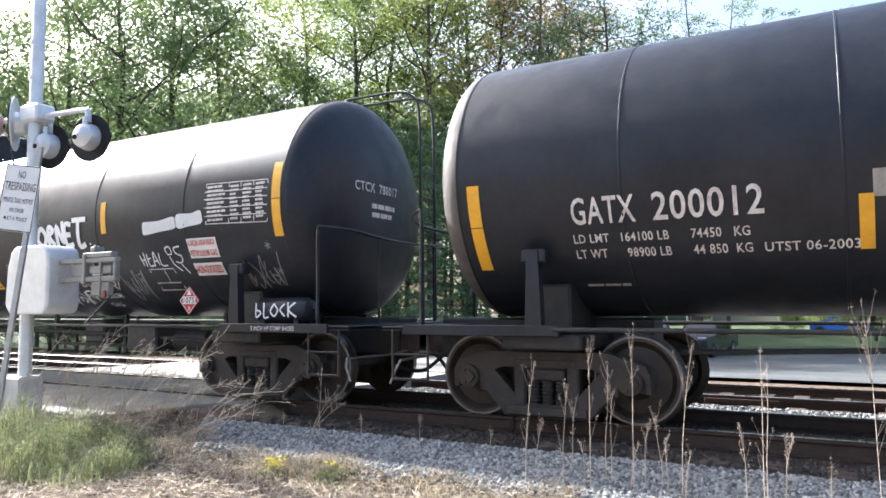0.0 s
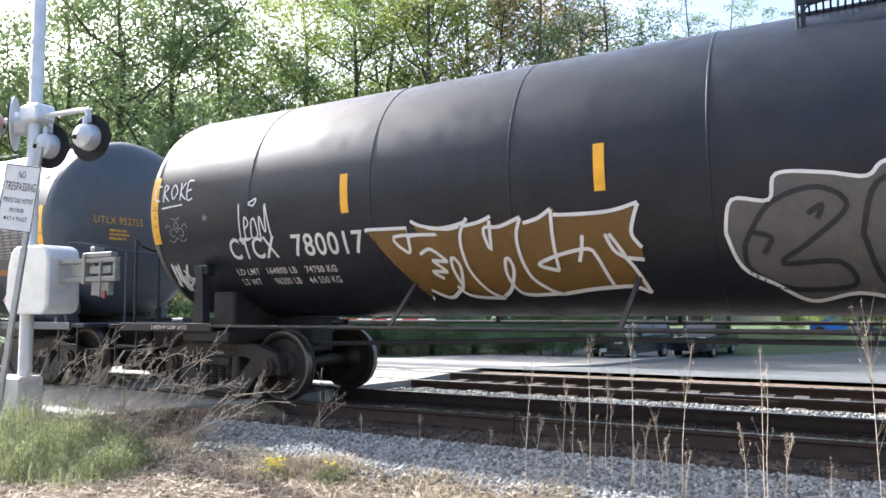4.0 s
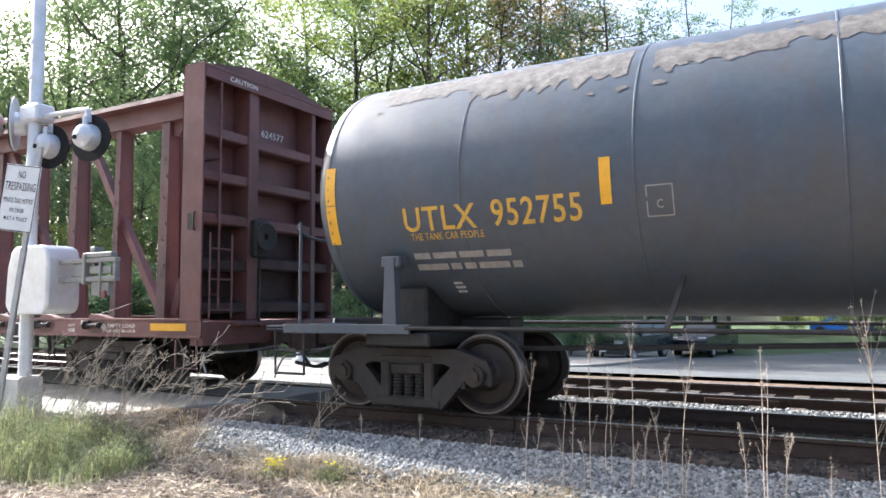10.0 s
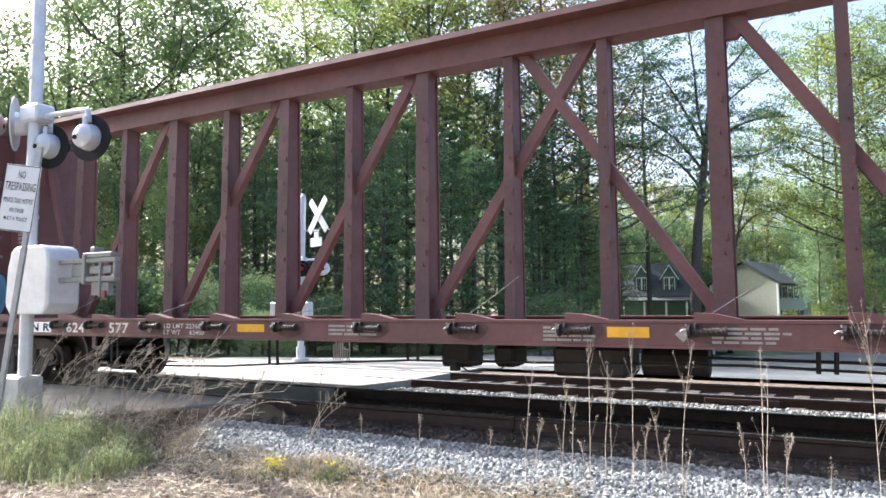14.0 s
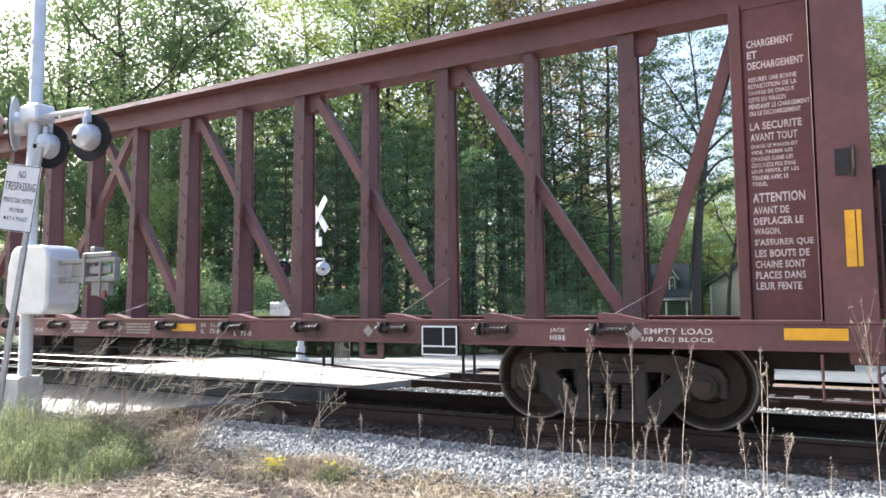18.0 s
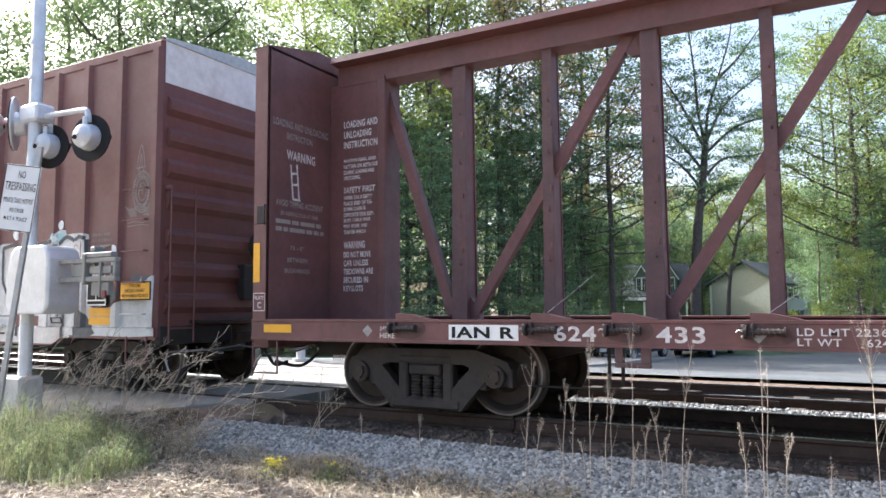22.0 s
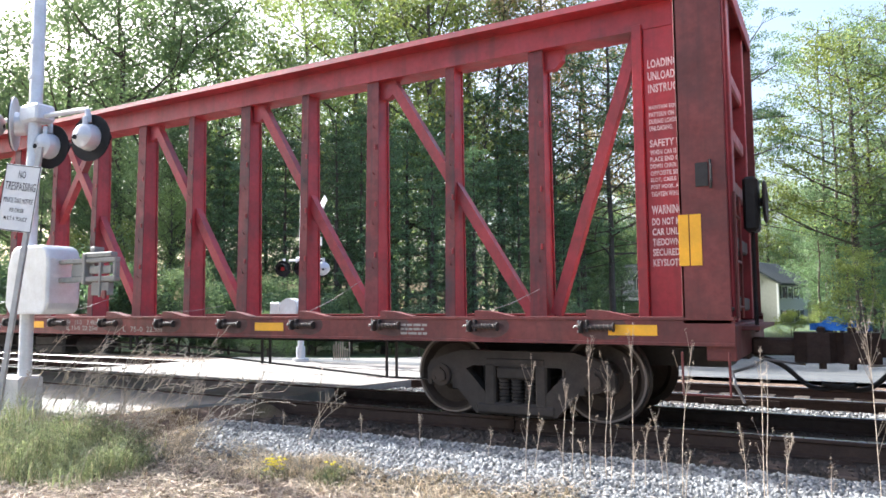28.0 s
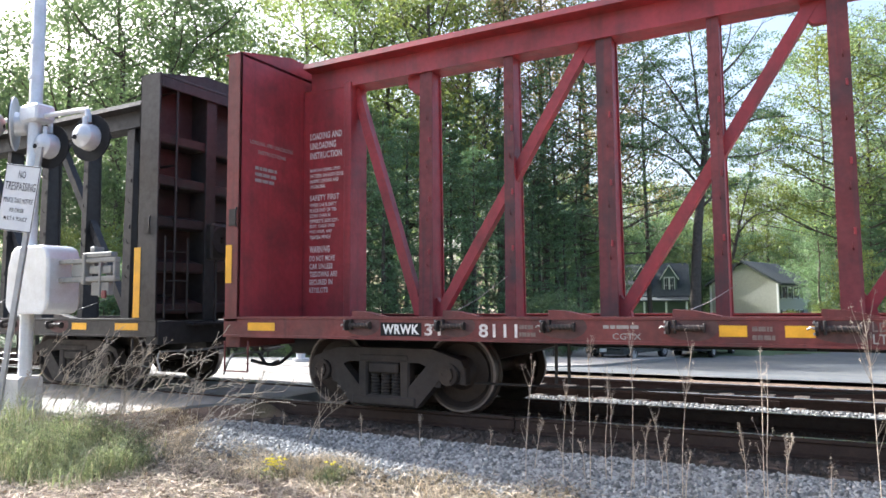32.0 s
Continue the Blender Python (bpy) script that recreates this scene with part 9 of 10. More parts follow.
def limbs(seed, height, base, spread, n, thick, lean=0.0, rise=(0.25, 0.7)):
    """Trunk and limbs as tapering pipes; gives the mesh and points along the twigs."""
    rnd = random.Random(seed)
    s = Shape()
    tips = []
    tr = [Vector((lean * (i / 6) ** 1.5 + rnd.uniform(-0.12, 0.12) * i / 3, rnd.uniform(-0.12, 0.12) * i / 3, height * 0.94 * i / 6)) for i in range(7)]
    s.pipe(spline(tr, 3), [thick * (1 - 0.9 * (i / 18)) + 0.015 for i in range(19)], 9)
    for k in range(n):
        f = base + (0.97 - base) * (k / max(n - 1, 1))
        z = f * height * 0.94
        i = min(int(f * 6), 5)
        p = tr[i].lerp(tr[i + 1], f * 6 - i)
        a = k * 2.4 + rnd.uniform(-0.5, 0.5)
        ln = spread * (1.15 - 0.75 * ((f - base) / (1 - base)) ** 1.4) * rnd.uniform(0.7, 1.1)
        up = rnd.uniform(*rise)
        d = Vector((math.cos(a), math.sin(a), up))
        q = [p, p + d * ln * 0.4 + Vector((0, 0, rnd.uniform(-0.1, 0.25))), p + d * ln * 0.75 + Vector((rnd.uniform(-0.4, 0.4), rnd.uniform(-0.4, 0.4), ln * 0.05)), p + d * ln + Vector((rnd.uniform(-0.5, 0.5), rnd.uniform(-0.5, 0.5), ln * 0.15))]
        r0 = thick * (0.32 - 0.19 * f)
        sp = spline(q, 3)
        s.pipe(sp, [r0 * (1 - 0.85 * j / (len(sp) - 1)) + 0.008 for j in range(len(sp))], 6)
        tips += [sp[len(sp) // 2], sp[-3], sp[-1]]
        for _ in range(2):
            b0 = sp[rnd.randrange(3, len(sp) - 1)]
            e = b0 + Vector((rnd.uniform(-1, 1), rnd.uniform(-1, 1), rnd.uniform(0.1, 0.9))) * ln * 0.4
            s.pipe([b0, b0.lerp(e, 0.5) + Vector((0, 0, 0.08)), e], [r0 * 0.32, r0 * 0.22, 0.006], 5)
            tips.append(e)
    tips.append(tr[-1])
    return s, [tuple(t) for t in tips]


def pine_template(seed, height, spread, leaf="dark"):
    """A straight trunk with whorls of level branches that carry flat sprays of needles."""
    rnd = random.Random(seed)
    s = Shape()
    s.pipe([(rnd.uniform(-0.05, 0.05), rnd.uniform(-0.05, 0.05), height * i / 6) for i in range(7)], [0.15 * (1 - i / 6.5) + 0.012 for i in range(7)], 8)
    pts, rad = [], []
    z = height * 0.13
    while z < height * 0.97:
        f = z / height
        ln = spread * (1.0 - f) ** 0.75 * (0.55 + 0.45 * min(1.0, f / 0.3)) + 0.25
        a0 = rnd.uniform(0, 6.28)
        for k in range(5):
            a = a0 + k * 1.257 + rnd.uniform(-0.3, 0.3)
            q = ln * rnd.uniform(0.55, 1.15)
            tip = Vector((math.cos(a) * q, math.sin(a) * q, z + q * rnd.uniform(-0.05, 0.28)))
            root = Vector((0, 0, z))
            s.pipe([root, root.lerp(tip, 0.6) + Vector((0, 0, -0.04 * q)), tip], [0.03 * (1.15 - f), 0.018, 0.006], 4)
            for g in (0.42, 0.72, 1.0):
                p = root.lerp(tip, g)
                pts.append((p.x + rnd.uniform(-0.2, 0.2), p.y + rnd.uniform(-0.2, 0.2), p.z + rnd.uniform(-0.08, 0.12)))
                rad.append((0.30 + 0.16 * q) * rnd.uniform(0.7, 1.2))
        z += rnd.uniform(0.5, 0.75)
    pts.append((0, 0, height))
    rad.append(0.25)
    return s.mesh("trunk", BARK, True), leaf_mesh("crown", pts, rad, 30, 0.20, 0.42, LEAF[leaf], seed, 0.34)


def tree_template(seed, height, base, spread, n, thick, clump, per, size, flat_, leaf, extra=0, rise=(0.25, 0.7)):
    """A trunk mesh and a crown mesh."""
    s, tips = limbs(seed, height, base, spread, n, thick, 0.0, rise)
    rnd = random.Random(seed + 99)
    pts = list(tips)
    for _ in range(extra):
        t = rnd.choice(tips)
        pts.append((t[0] * rnd.uniform(0.4, 1.1) + rnd.uniform(-0.6, 0.6), t[1] * rnd.uniform(0.4, 1.1) + rnd.uniform(-0.6, 0.6), t[2] + rnd.uniform(-0.8, 0.6)))
    radii = [clump * rnd.uniform(0.6, 1.25) for _ in pts]
    return s.mesh("trunk", BARK, True), leaf_mesh("crown", pts, radii, per, size, flat_, LEAF[leaf], seed)


TEMPL = {}
for key, args in {
    "maple": (11, 18, 0.22, 5.0, 26, 0.22, 1.2, 76, 0.17, 0.75, "mid", 95),
    "maple2": (12, 17, 0.18, 5.4, 26, 0.21, 1.25, 76, 0.17, 0.75, "mid", 95),
    "lime": (13, 18, 0.25, 4.4, 26, 0.20, 1.1, 72, 0.165, 0.75, "fresh", 60),
    "lime2": (14, 18, 0.25, 4.2, 24, 0.24, 1.0, 72, 0.18, 0.8, "gold", 30),
    "rust": (15, 19, 0.28, 4.4, 26, 0.25, 1.0, 62, 0.165, 0.8, "rust", 34),
    "layer": (23, 20, 0.22, 4.6, 34, 0.15, 0.85, 38, 0.15, 0.26, "deep", 40, (0.0, 0.32)),
    "layer2": (24, 20, 0.26, 4.8, 32, 0.135, 0.85, 36, 0.15, 0.24, "deep", 36, (0.0, 0.3)),
    "airy": (25, 20, 0.30, 5.0, 30, 0.12, 0.85, 36, 0.15, 0.26, "mid", 30, (0.0, 0.35)),
    "dense": (29, 12, 0.10, 3.8, 24, 0.12, 1.15, 74, 0.17, 0.7, "deep", 60),
    "pole": (26, 17, 0.55, 2.2, 18, 0.11, 0.75, 46, 0.15, 0.4, "deep", 20, (0.1, 0.5)),
    "sapling": (27, 8, 0.15, 2.6, 22, 0.07, 0.75, 62, 0.14, 0.5, "gold", 26, (0.1, 0.5)),
    "shrub": (20, 4.0, 0.10, 2.2, 16, 0.06, 0.7, 110, 0.12, 0.8, "mid", 20),
    "shrub2": (21, 4.5, 0.10, 2.4, 16, 0.06, 0.75, 100, 0.13, 0.8, "gold", 20),
    "shrub3": (22, 4.0, 0.10, 2.4, 16, 0.06, 0.75, 115, 0.12, 0.8, "dark", 22),
}.items():
    TEMPL[key] = tree_template(*args)
for key, args in {"pine": (18, 12.0, 2.9), "pine2": (19, 12.0, 3.3), "pine3": (28, 12.0, 2.5)}.items():
    TEMPL[key] = pine_template(*args)
WORDS = {"maple": ("broad-leaved tree in full green leaf", "tree"), "lime": ("tall tree with bright spring-green leaves", "tree"), "rust": ("tall tree with reddish-brown budding leaves", "tree"),
         "pine": ("dark green pine with soft needles", "pine tree"), "shrub": ("leafy bush at the edge of the woods", "bush"), "layer": ("tall tree with level sprays of dark green leaves", "tree"),
              "airy": ("tall thin-leaved tree with open level branches", "tree"), "dense": ("bushy dark green tree in the woods", "tree"), "pole": ("slender straight tree with a high thin crown", "tree"), "sapling": ("young tree with sunlit yellow-green leaves", "tree")}
VIEW = radians(28.943)


def spot(px, depth):
    """Ground point on the line of sight px (0 to 1568 across) at a depth along the view."""
    k = (px - 784) / 1253.7
    return (depth * (k * math.cos(VIEW) - math.sin(VIEW)), depth * (k * math.sin(VIEW) + math.cos(VIEW)))


def plant(key, px, depth, h, turn, wide=1.0):
    x, y = spot(px, depth)
    trunk, crown = TEMPL[key]
    base = {"maple": 18, "maple2": 17, "lime": 18, "lime2": 18, "rust": 19, "pine": 12, "pine2": 12, "pine3": 12, "layer": 20, "layer2": 20, "airy": 20, "dense": 12, "pole": 17, "sapling": 8, "shrub": 4.6, "shrub2": 5.1, "shrub3": 4.6}[key]
    k = h / base
    word = WORDS[key.rstrip("23")]
    t = thing(word[1].replace(" ", "_"), pose(x, y, lerp_profile(y, PROFILE) - 0.05, 0, 0, turn) @ Matrix.Diagonal((k * wide, k * wide, k, 1)), word[0], word[1], "woods behind the tracks")
    for nm, me in (("trunk", trunk), ("crown", crown)):
        o = new(nm, me)
        o.parent = t


rnd = random.Random(77)
WOODS = [
    # tall broad-leaved crowns along the top of the view
    ("maple", 20, 60, 23.1), ("maple2", 110, 50, 25.8), ("maple", 205, 46, 27.9), ("maple2", 300, 48, 27.9), ("maple", 385, 50, 25.2), ("lime", 455, 58, 24.5), ("lime2", 540, 54, 28.6),
    ("lime", 625, 50, 27.9), ("maple", 690, 54, 29.9), ("lime2", 765, 46, 27.9), ("lime", 830, 52, 29.9), ("rust", 890, 50, 28.1), ("rust", 965, 52, 29.3), ("maple", -80, 60, 24.5), ("maple", 1740, 50, 22.0),
    # open trees with level sprays against the sky
    ("layer", 985, 46, 22), ("layer2", 1035, 50, 25), ("layer", 1085, 46, 26), ("layer2", 1150, 52, 26), ("rust", 1040, 60, 29), ("airy", 1486, 54, 26), ("airy", 1465, 60, 28),
    ("layer2", 1545, 52, 25), ("airy", 1600, 46, 24), ("lime2", 1520, 50, 22.5), ("layer", 1500, 64, 20), ("airy", 1335, 100, 30), ("lime", 1640, 52, 24.4),
    # broad trees low on the road side
    ("maple2", 70, 38, 9.5), ("maple", 160, 40, 10.5), ("maple2", 250, 40, 12), ("lime", 300, 38, 9), ("maple", 345, 42, 13), ("pine3", 420, 37, 8), ("sapling", 215, 36, 6.5), ("sapling", 120, 35, 6),
    # pines
    ("pine3", 395, 40, 12), ("pine", 450, 39, 12), ("pine2", 505, 37, 11.5), ("pine3", 550, 41, 13.5), ("pine", 595, 36, 12), ("pine2", 640, 39, 13.5), ("pine3", 680, 35.5, 12), ("pine", 722, 40, 14), ("pine2", 765, 36, 11.5), ("pine3", 800, 41, 13.5), ("pine", 840, 37, 11.5), ("pine2", 885, 41, 12), ("pine3", 920, 38, 10), ("pine", 955, 44, 11), ("pine3", 1000, 42, 8.5), ("pine2", 1030, 48, 9), ("pine3", 615, 44, 14.5), ("pine", 470, 45, 13.5), ("pine3", 1085, 52, 8.5),
    ("pole", 655, 44, 16), ("pole", 790, 43, 16), ("pole", 862, 44, 17), ("pole", 910, 46, 18), ("pole", 945, 43, 14), ("pole", 1022, 45, 13), ("pole", 1450, 56, 12),
    # second row
    ("maple2", 640, 62, 17), ("maple", 720, 66, 18), ("maple2", 820, 66, 18), ("maple", 560, 66, 17), ("maple", 910, 68, 17), ("maple2", 470, 64, 16), ("maple", 370, 62, 16), ("maple2", 1000, 64, 15), ("maple", 1055, 66, 12), ("maple2", 1030, 56, 10.5), ("maple", -20, 74, 25), ("maple2", 90, 70, 26), ("maple", 180, 72, 27), ("maple2", 270, 70, 26), ("maple", 350, 74, 26), ("lime", 600, 74, 27), ("lime2", 700, 72, 27),
    # unseen trees left of the view, added to cast shade on the gravel lot
    ("maple", -210, 44, 26), ("maple2", -180, 52, 27), ("maple", -150, 48, 26),
    # sunlit trees round the houses
    ("lime2", 1120, 86, 17), ("lime2", 1165, 94, 19), ("lime2", 1215, 92, 18), ("lime2", 1262, 98, 19), ("lime2", 1312, 94, 19.5), ("lime2", 1362, 98, 20), ("lime2", 1415, 92, 18), ("maple2", 1450, 88, 18), ("dense", 1505, 60, 11), ("dense", 1556, 54, 12), ("maple", 1490, 70, 13), ("maple", 1040, 92, 17), ("lime", 1255, 104, 18), ("maple2", 1470, 94, 17), ("maple", 1185, 102, 17), ("lime", 1085, 92, 15), ("lime", 1590, 62, 17), ("pine2", 1545, 46, 8), ("sapling", 1518, 44, 6.0), ("pine3", 1475, 56, 8.5), ("pine", 1500, 52, 9), ("pine3", 1575, 50, 10), ("layer", 1460, 66, 12), ("layer2", 1530, 60, 14), ("dense", 1215, 84, 12), ("dense", 1110, 84, 12), ("dense", 1065, 82, 13), ("dense", 1135, 80, 10), ("dense", 1240, 80, 10), ("dense", 1185, 82, 12), ("dense", 1160, 88, 13), ("dense", 1265, 86, 11), ("dense", 1320, 90, 11), ("dense", 1400, 88, 12), ("dense", 945, 54, 9), ("dense", 990, 56, 10), ("dense", 1035, 60, 10), ("dense", 1490, 62, 10), ("dense", 1530, 56, 9), ("dense", 1580, 58, 11), ("pine", 1466, 62, 13), ("pine2", 1504, 58, 12), ("pine2", 1100, 62, 8.5),
]
for i, (key, px, dp, h) in enumerate(WOODS):
    plant(key, px, dp, h, rnd.uniform(0, 360), rnd.uniform(0.9, 1.12))
for i in range(46):
    px = -40 + i * 24 + rnd.uniform(-14, 14)
    plant(rnd.choice(["shrub", "shrub3", "shrub3"]), px, 31 + rnd.uniform(0, 6) - (7 if px < 480 else 0), rnd.choice([1.6, 2.0, 2.4, 3.2]) * rnd.uniform(0.9, 1.1), rnd.uniform(0, 360), 1.3)
for i in range(10):
    plant(rnd.choice(["shrub", "shrub2"]), 1060 + i * 56 + rnd.uniform(-14, 14), rnd.uniform(84, 92) if i < 6 else rnd.uniform(50, 58), rnd.uniform(2.0, 3.2), rnd.uniform(0, 360), 1.2)

# the large forked tree beyond the parked cars, and a thin leaning one beside it
def limbed_tree(px, depth, label, trunk, radii, boughs, thick, twig, leaf, per, seed):
    """A tree drawn by its trunk and main boughs; twigs and flat sprays of leaves follow from them."""
    x, y = spot(px, depth)
    t = thing("tree", pose(x, y, lerp_profile(y, PROFILE) - 0.05, 0, 0, 28.9), label, "tree", "woods behind the tracks")
    s = Shape()
    tp = spline(trunk, 4)
    s.pipe(tp, [radii[0] + (radii[1] - radii[0]) * i / (len(tp) - 1) for i in range(len(tp))], 12)
    pts, rad = [], []
    rr = random.Random(seed)
    for ln in boughs:
        sp = spline(ln, 6)
        s.pipe(sp, [thick * (1 - 0.88 * i / (len(sp) - 1)) + 0.012 for i in range(len(sp))], 7)
        for j in range(3, len(sp)):
            for _ in range(2):
                e = sp[j] + Vector((rr.uniform(-1.5, 1.5), rr.uniform(-1.3, 1.3), rr.uniform(-0.3, 1.0))) * twig
                s.pipe([sp[j], sp[j].lerp(e, 0.5) + Vector((0, 0, 0.12)), e], [0.016, 0.011, 0.005], 5)
                pts.append(tuple(e))
                rad.append(rr.uniform(0.45, 0.95))
    part("trunk", s, BARK, t, smooth=True)
    o = new("crown", leaf_mesh("crown", pts, rad, per, 0.14, 0.30, LEAF[leaf], seed))
    o.parent = t


limbed_tree(1228, 45, "large forked tree with spreading bare-looking limbs and thin leaves",
            [(0, 0, 0), (0.1, 0, 3.5), (0.4, 0, 7.6), (0.75, 0, 10.1), (1.08, 0, 13)], (0.37, 0.20),
            [[(1.05, 0, 12.8), (1.4, 0.2, 15.2), (2.1, 0.3, 17.2), (3.0, 0.2, 20.2), (3.3, 0.2, 23)], [(1.05, 0, 12.9), (0.75, 0.2, 15), (0.45, -0.2, 17.5), (0.2, 0, 21), (0.1, 0, 23.5)], [(1.1, 0, 13.0), (2.4, 0.3, 15.4), (4.2, 0.1, 17.0), (6.0, 0.2, 18.2)],
             [(1.0, 0, 12.6), (-0.1, 0.3, 15.2), (-1.3, 0.3, 17.2), (-2.4, 0, 18.6)], [(0.95, 0, 12.2), (2.7, -0.4, 13.8), (4.6, -0.3, 14.5), (6.6, 0, 14.7)], [(0.8, 0, 10.6), (2.3, 0.3, 12.0), (4.2, 0.2, 12.2), (6.0, 0, 12.8)],
             [(0.7, 0, 10.0), (-0.8, -0.3, 11.6), (-2.6, 0, 12.6), (-4.4, 0.2, 12.9)], [(0.85, 0, 11.2), (-0.6, 0.3, 13.2), (-2.4, 0, 14.4), (-4.2, 0, 15.6)], [(0.5, 0, 8.6), (1.8, -0.3, 9.9), (3.4, 0, 10.4)], [(2.2, 0.2, 17.4), (3.6, 0.3, 18.8), (5.2, 0.2, 21)]],
            0.095, 1.0, "deep", 84, 4)
limbed_tree(1286, 50, "thin dark leaning tree with yellow-green leaves low down",
            [(0, 0, 0), (0.1, 0, 3.0), (0.35, 0, 5.0), (0.9, 0, 7.5)], (0.15, 0.11),
            [[(0.9, 0, 7.4), (1.5, 0, 9.8), (2.6, 0.2, 13), (3.6, 0.2, 15.4)], [(0.9, 0, 7.5), (2.4, 0.2, 8.9), (4.6, 0.1, 9.3)], [(0.7, 0, 6.6), (-0.4, 0.2, 9.0), (-0.9, 0, 11.4)], [(0.3, 0, 4.8), (1.6, 0.2, 6.1), (3.0, 0, 6.6)], [(0.25, 0, 4.4), (-1.0, 0.2, 5.8), (-2.2, 0, 6.4)]],
            0.06, 0.9, "gold", 64, 6)
for px, dp, hh, ln in ((1240, 58, 12, -0.4), (1462, 62, 12, 0.5)):
    x, y = spot(px, dp)
    t = thing("tree", pose(x, y, lerp_profile(y, PROFILE) - 0.05), "slender dark tree with few leaves", "tree", "woods behind the tracks")
    sh, tips = limbs(px, hh, 0.5, 2.4, 12, 0.09, ln)
    part("trunk", sh, BARK, t, smooth=True)
    o = new("crown", leaf_mesh("crown", tips, [0.7] * len(tips), 26, 0.2, 0.6, LEAF["gold" if px > 1250 else "mid"], px))
    o.parent = t

# far woods as one mass of leaf clumps behind everything
rr = random.Random(8)
cs, rs_ = [], []
for i in range(640):
    px = rr.uniform(-250, 1850)
    dp = rr.uniform(100, 125)
    x, y = spot(px, dp)
    top = 20 if px < 1000 else (13 if px < 1480 else 17)
    cs.append((x, y, rr.uniform(-1, top)))
    rs_.append(rr.uniform(1.6, 3.0))
for i in range(420):
    px = rr.uniform(980, 1600)
    x, y = spot(px, rr.uniform(98, 114))
    cs.append((x, y, rr.uniform(-1, 15) * rr.uniform(0.5, 1.0)))
    rs_.append(rr.uniform(1.2, 2.4))
ob = new("far_woods", leaf_mesh("far_woods", cs, rs_, 30, 0.75, 0.8, LEAF["mid"], 9))
tagged(ob, "distant green woods closing the view", "woods", kind="stuff")
# unseen woods added behind the camera and beyond both ends, only for reflections
cs, rs_ = [], []
for i in range(260):
    a = rr.uniform(0, 2 * math.pi)
    x, y = 55 * math.cos(a), 55 * math.sin(a)
    if y < 12:
        cs.append((x * rr.uniform(0.6, 1.3), min(y, -16) * rr.uniform(0.8, 1.3), rr.uniform(0, 11)))
        rs_.append(rr.uniform(2, 3.5))
ob = new("roadside_trees", leaf_mesh("roadside_trees", cs, rs_, 26, 1.1, 0.8, LEAF["mid"], 10))
tagged(ob, "unseen green leaf clumps behind the camera, added for reflections", "woods", kind="stuff")


# ---- weeds and grass before the track ----
def blades(n, zone, hgt, wid, material, name, label, seed, droop=0.4):
    r = np.random.RandomState(seed)
    V, F = [], []
    for i in range(n):
        x, y, k = zone(r)
        z = height_at(x, y) - 0.01
        h = hgt * k * r.uniform(0.4, 1.1)
        a = r.uniform(0, 2 * np.pi)
        d = np.array([math.cos(a), math.sin(a), 0]) * h * droop * r.uniform(0.2, 1.6)
        w = np.array([-math.sin(a), math.cos(a), 0]) * wid * r.uniform(0.6, 1.3)
        p = np.array([x, y, z])
        q = p + d * 0.4 + np.array([0, 0, h * 0.62])
        t = p + d * 1.1 + np.array([0, 0, h * r.uniform(0.75, 1.0)])
        b = len(V)
        V += [p - w, p + w, q + w * 0.7, q - w * 0.7, t]
        F += [(b, b + 1, b + 2, b + 3), (b + 3, b + 2, b + 4)]
    me = bpy.data.meshes.new(name)
    me.from_pydata([tuple(v) for v in V], [], F)
    me.materials.append(material)
    me.update()
    return tagged(new(name, me), label, "grass", kind="stuff")


def height_at(x, y):
    """Soil, ballast shoulder or the bank beside the road, whichever is highest."""
    z = ground_z(x, y)
    if y > 5.15:
        z = max(z, float(np.interp(y, [5.15, 5.6, 6.3, 6.75], [-0.60, -0.52, -0.34, -0.235])))
    return max(z, bank_z(x, y))


def dry_zone(r):
    while True:
        x, y = r.uniform(-11.0, 2.6), r.uniform(2.4, 6.6)
        if x < -9.0 and r.uniform() > (x + 11.0) / 2.0 or x > 1.4 and r.uniform() > (2.6 - x) / 1.2 or y < 3.6 and r.uniform() > (y - 2.4) / 1.2:
            continue
        if y < grass_line(x) + r.uniform(-0.1, 0.28):
            return x, y, 0.6 + 0.7 * (noise.noise(Vector((x * 0.8, y * 0.8, 5))) * 0.5 + 0.5)


def green_zone(r):
    c = [(-8.3, 4.95, 0.55), (-7.6, 4.7, 0.4), (-7.05, 5.0, 0.3), (-8.9, 5.0, 0.5), (-6.75, 4.78, 0.22), (-7.4, 5.25, 0.3), (-7.3, 4.45, 0.5)][r.randint(7)]
    while True:
        x, y = r.normal(c[0], c[2]), r.normal(c[1], 0.25)
        if -10.2 < x < -6.2 and 4.1 < y < 5.75:
            return x, y, (1.0 if x < -7.3 else 0.72) * (0.75 + 0.9 * noise.noise(Vector((x * 2.6, y * 2.6, 1))))


def tuft_zone(r):
    c = [(-5.12, 5.60), (-4.45, 5.74), (-6.9, 4.85), (-4.42, 5.70), (-6.75, 4.95)][r.randint(5)]
    return r.normal(c[0], 0.09), r.normal(c[1], 0.07), 0.7


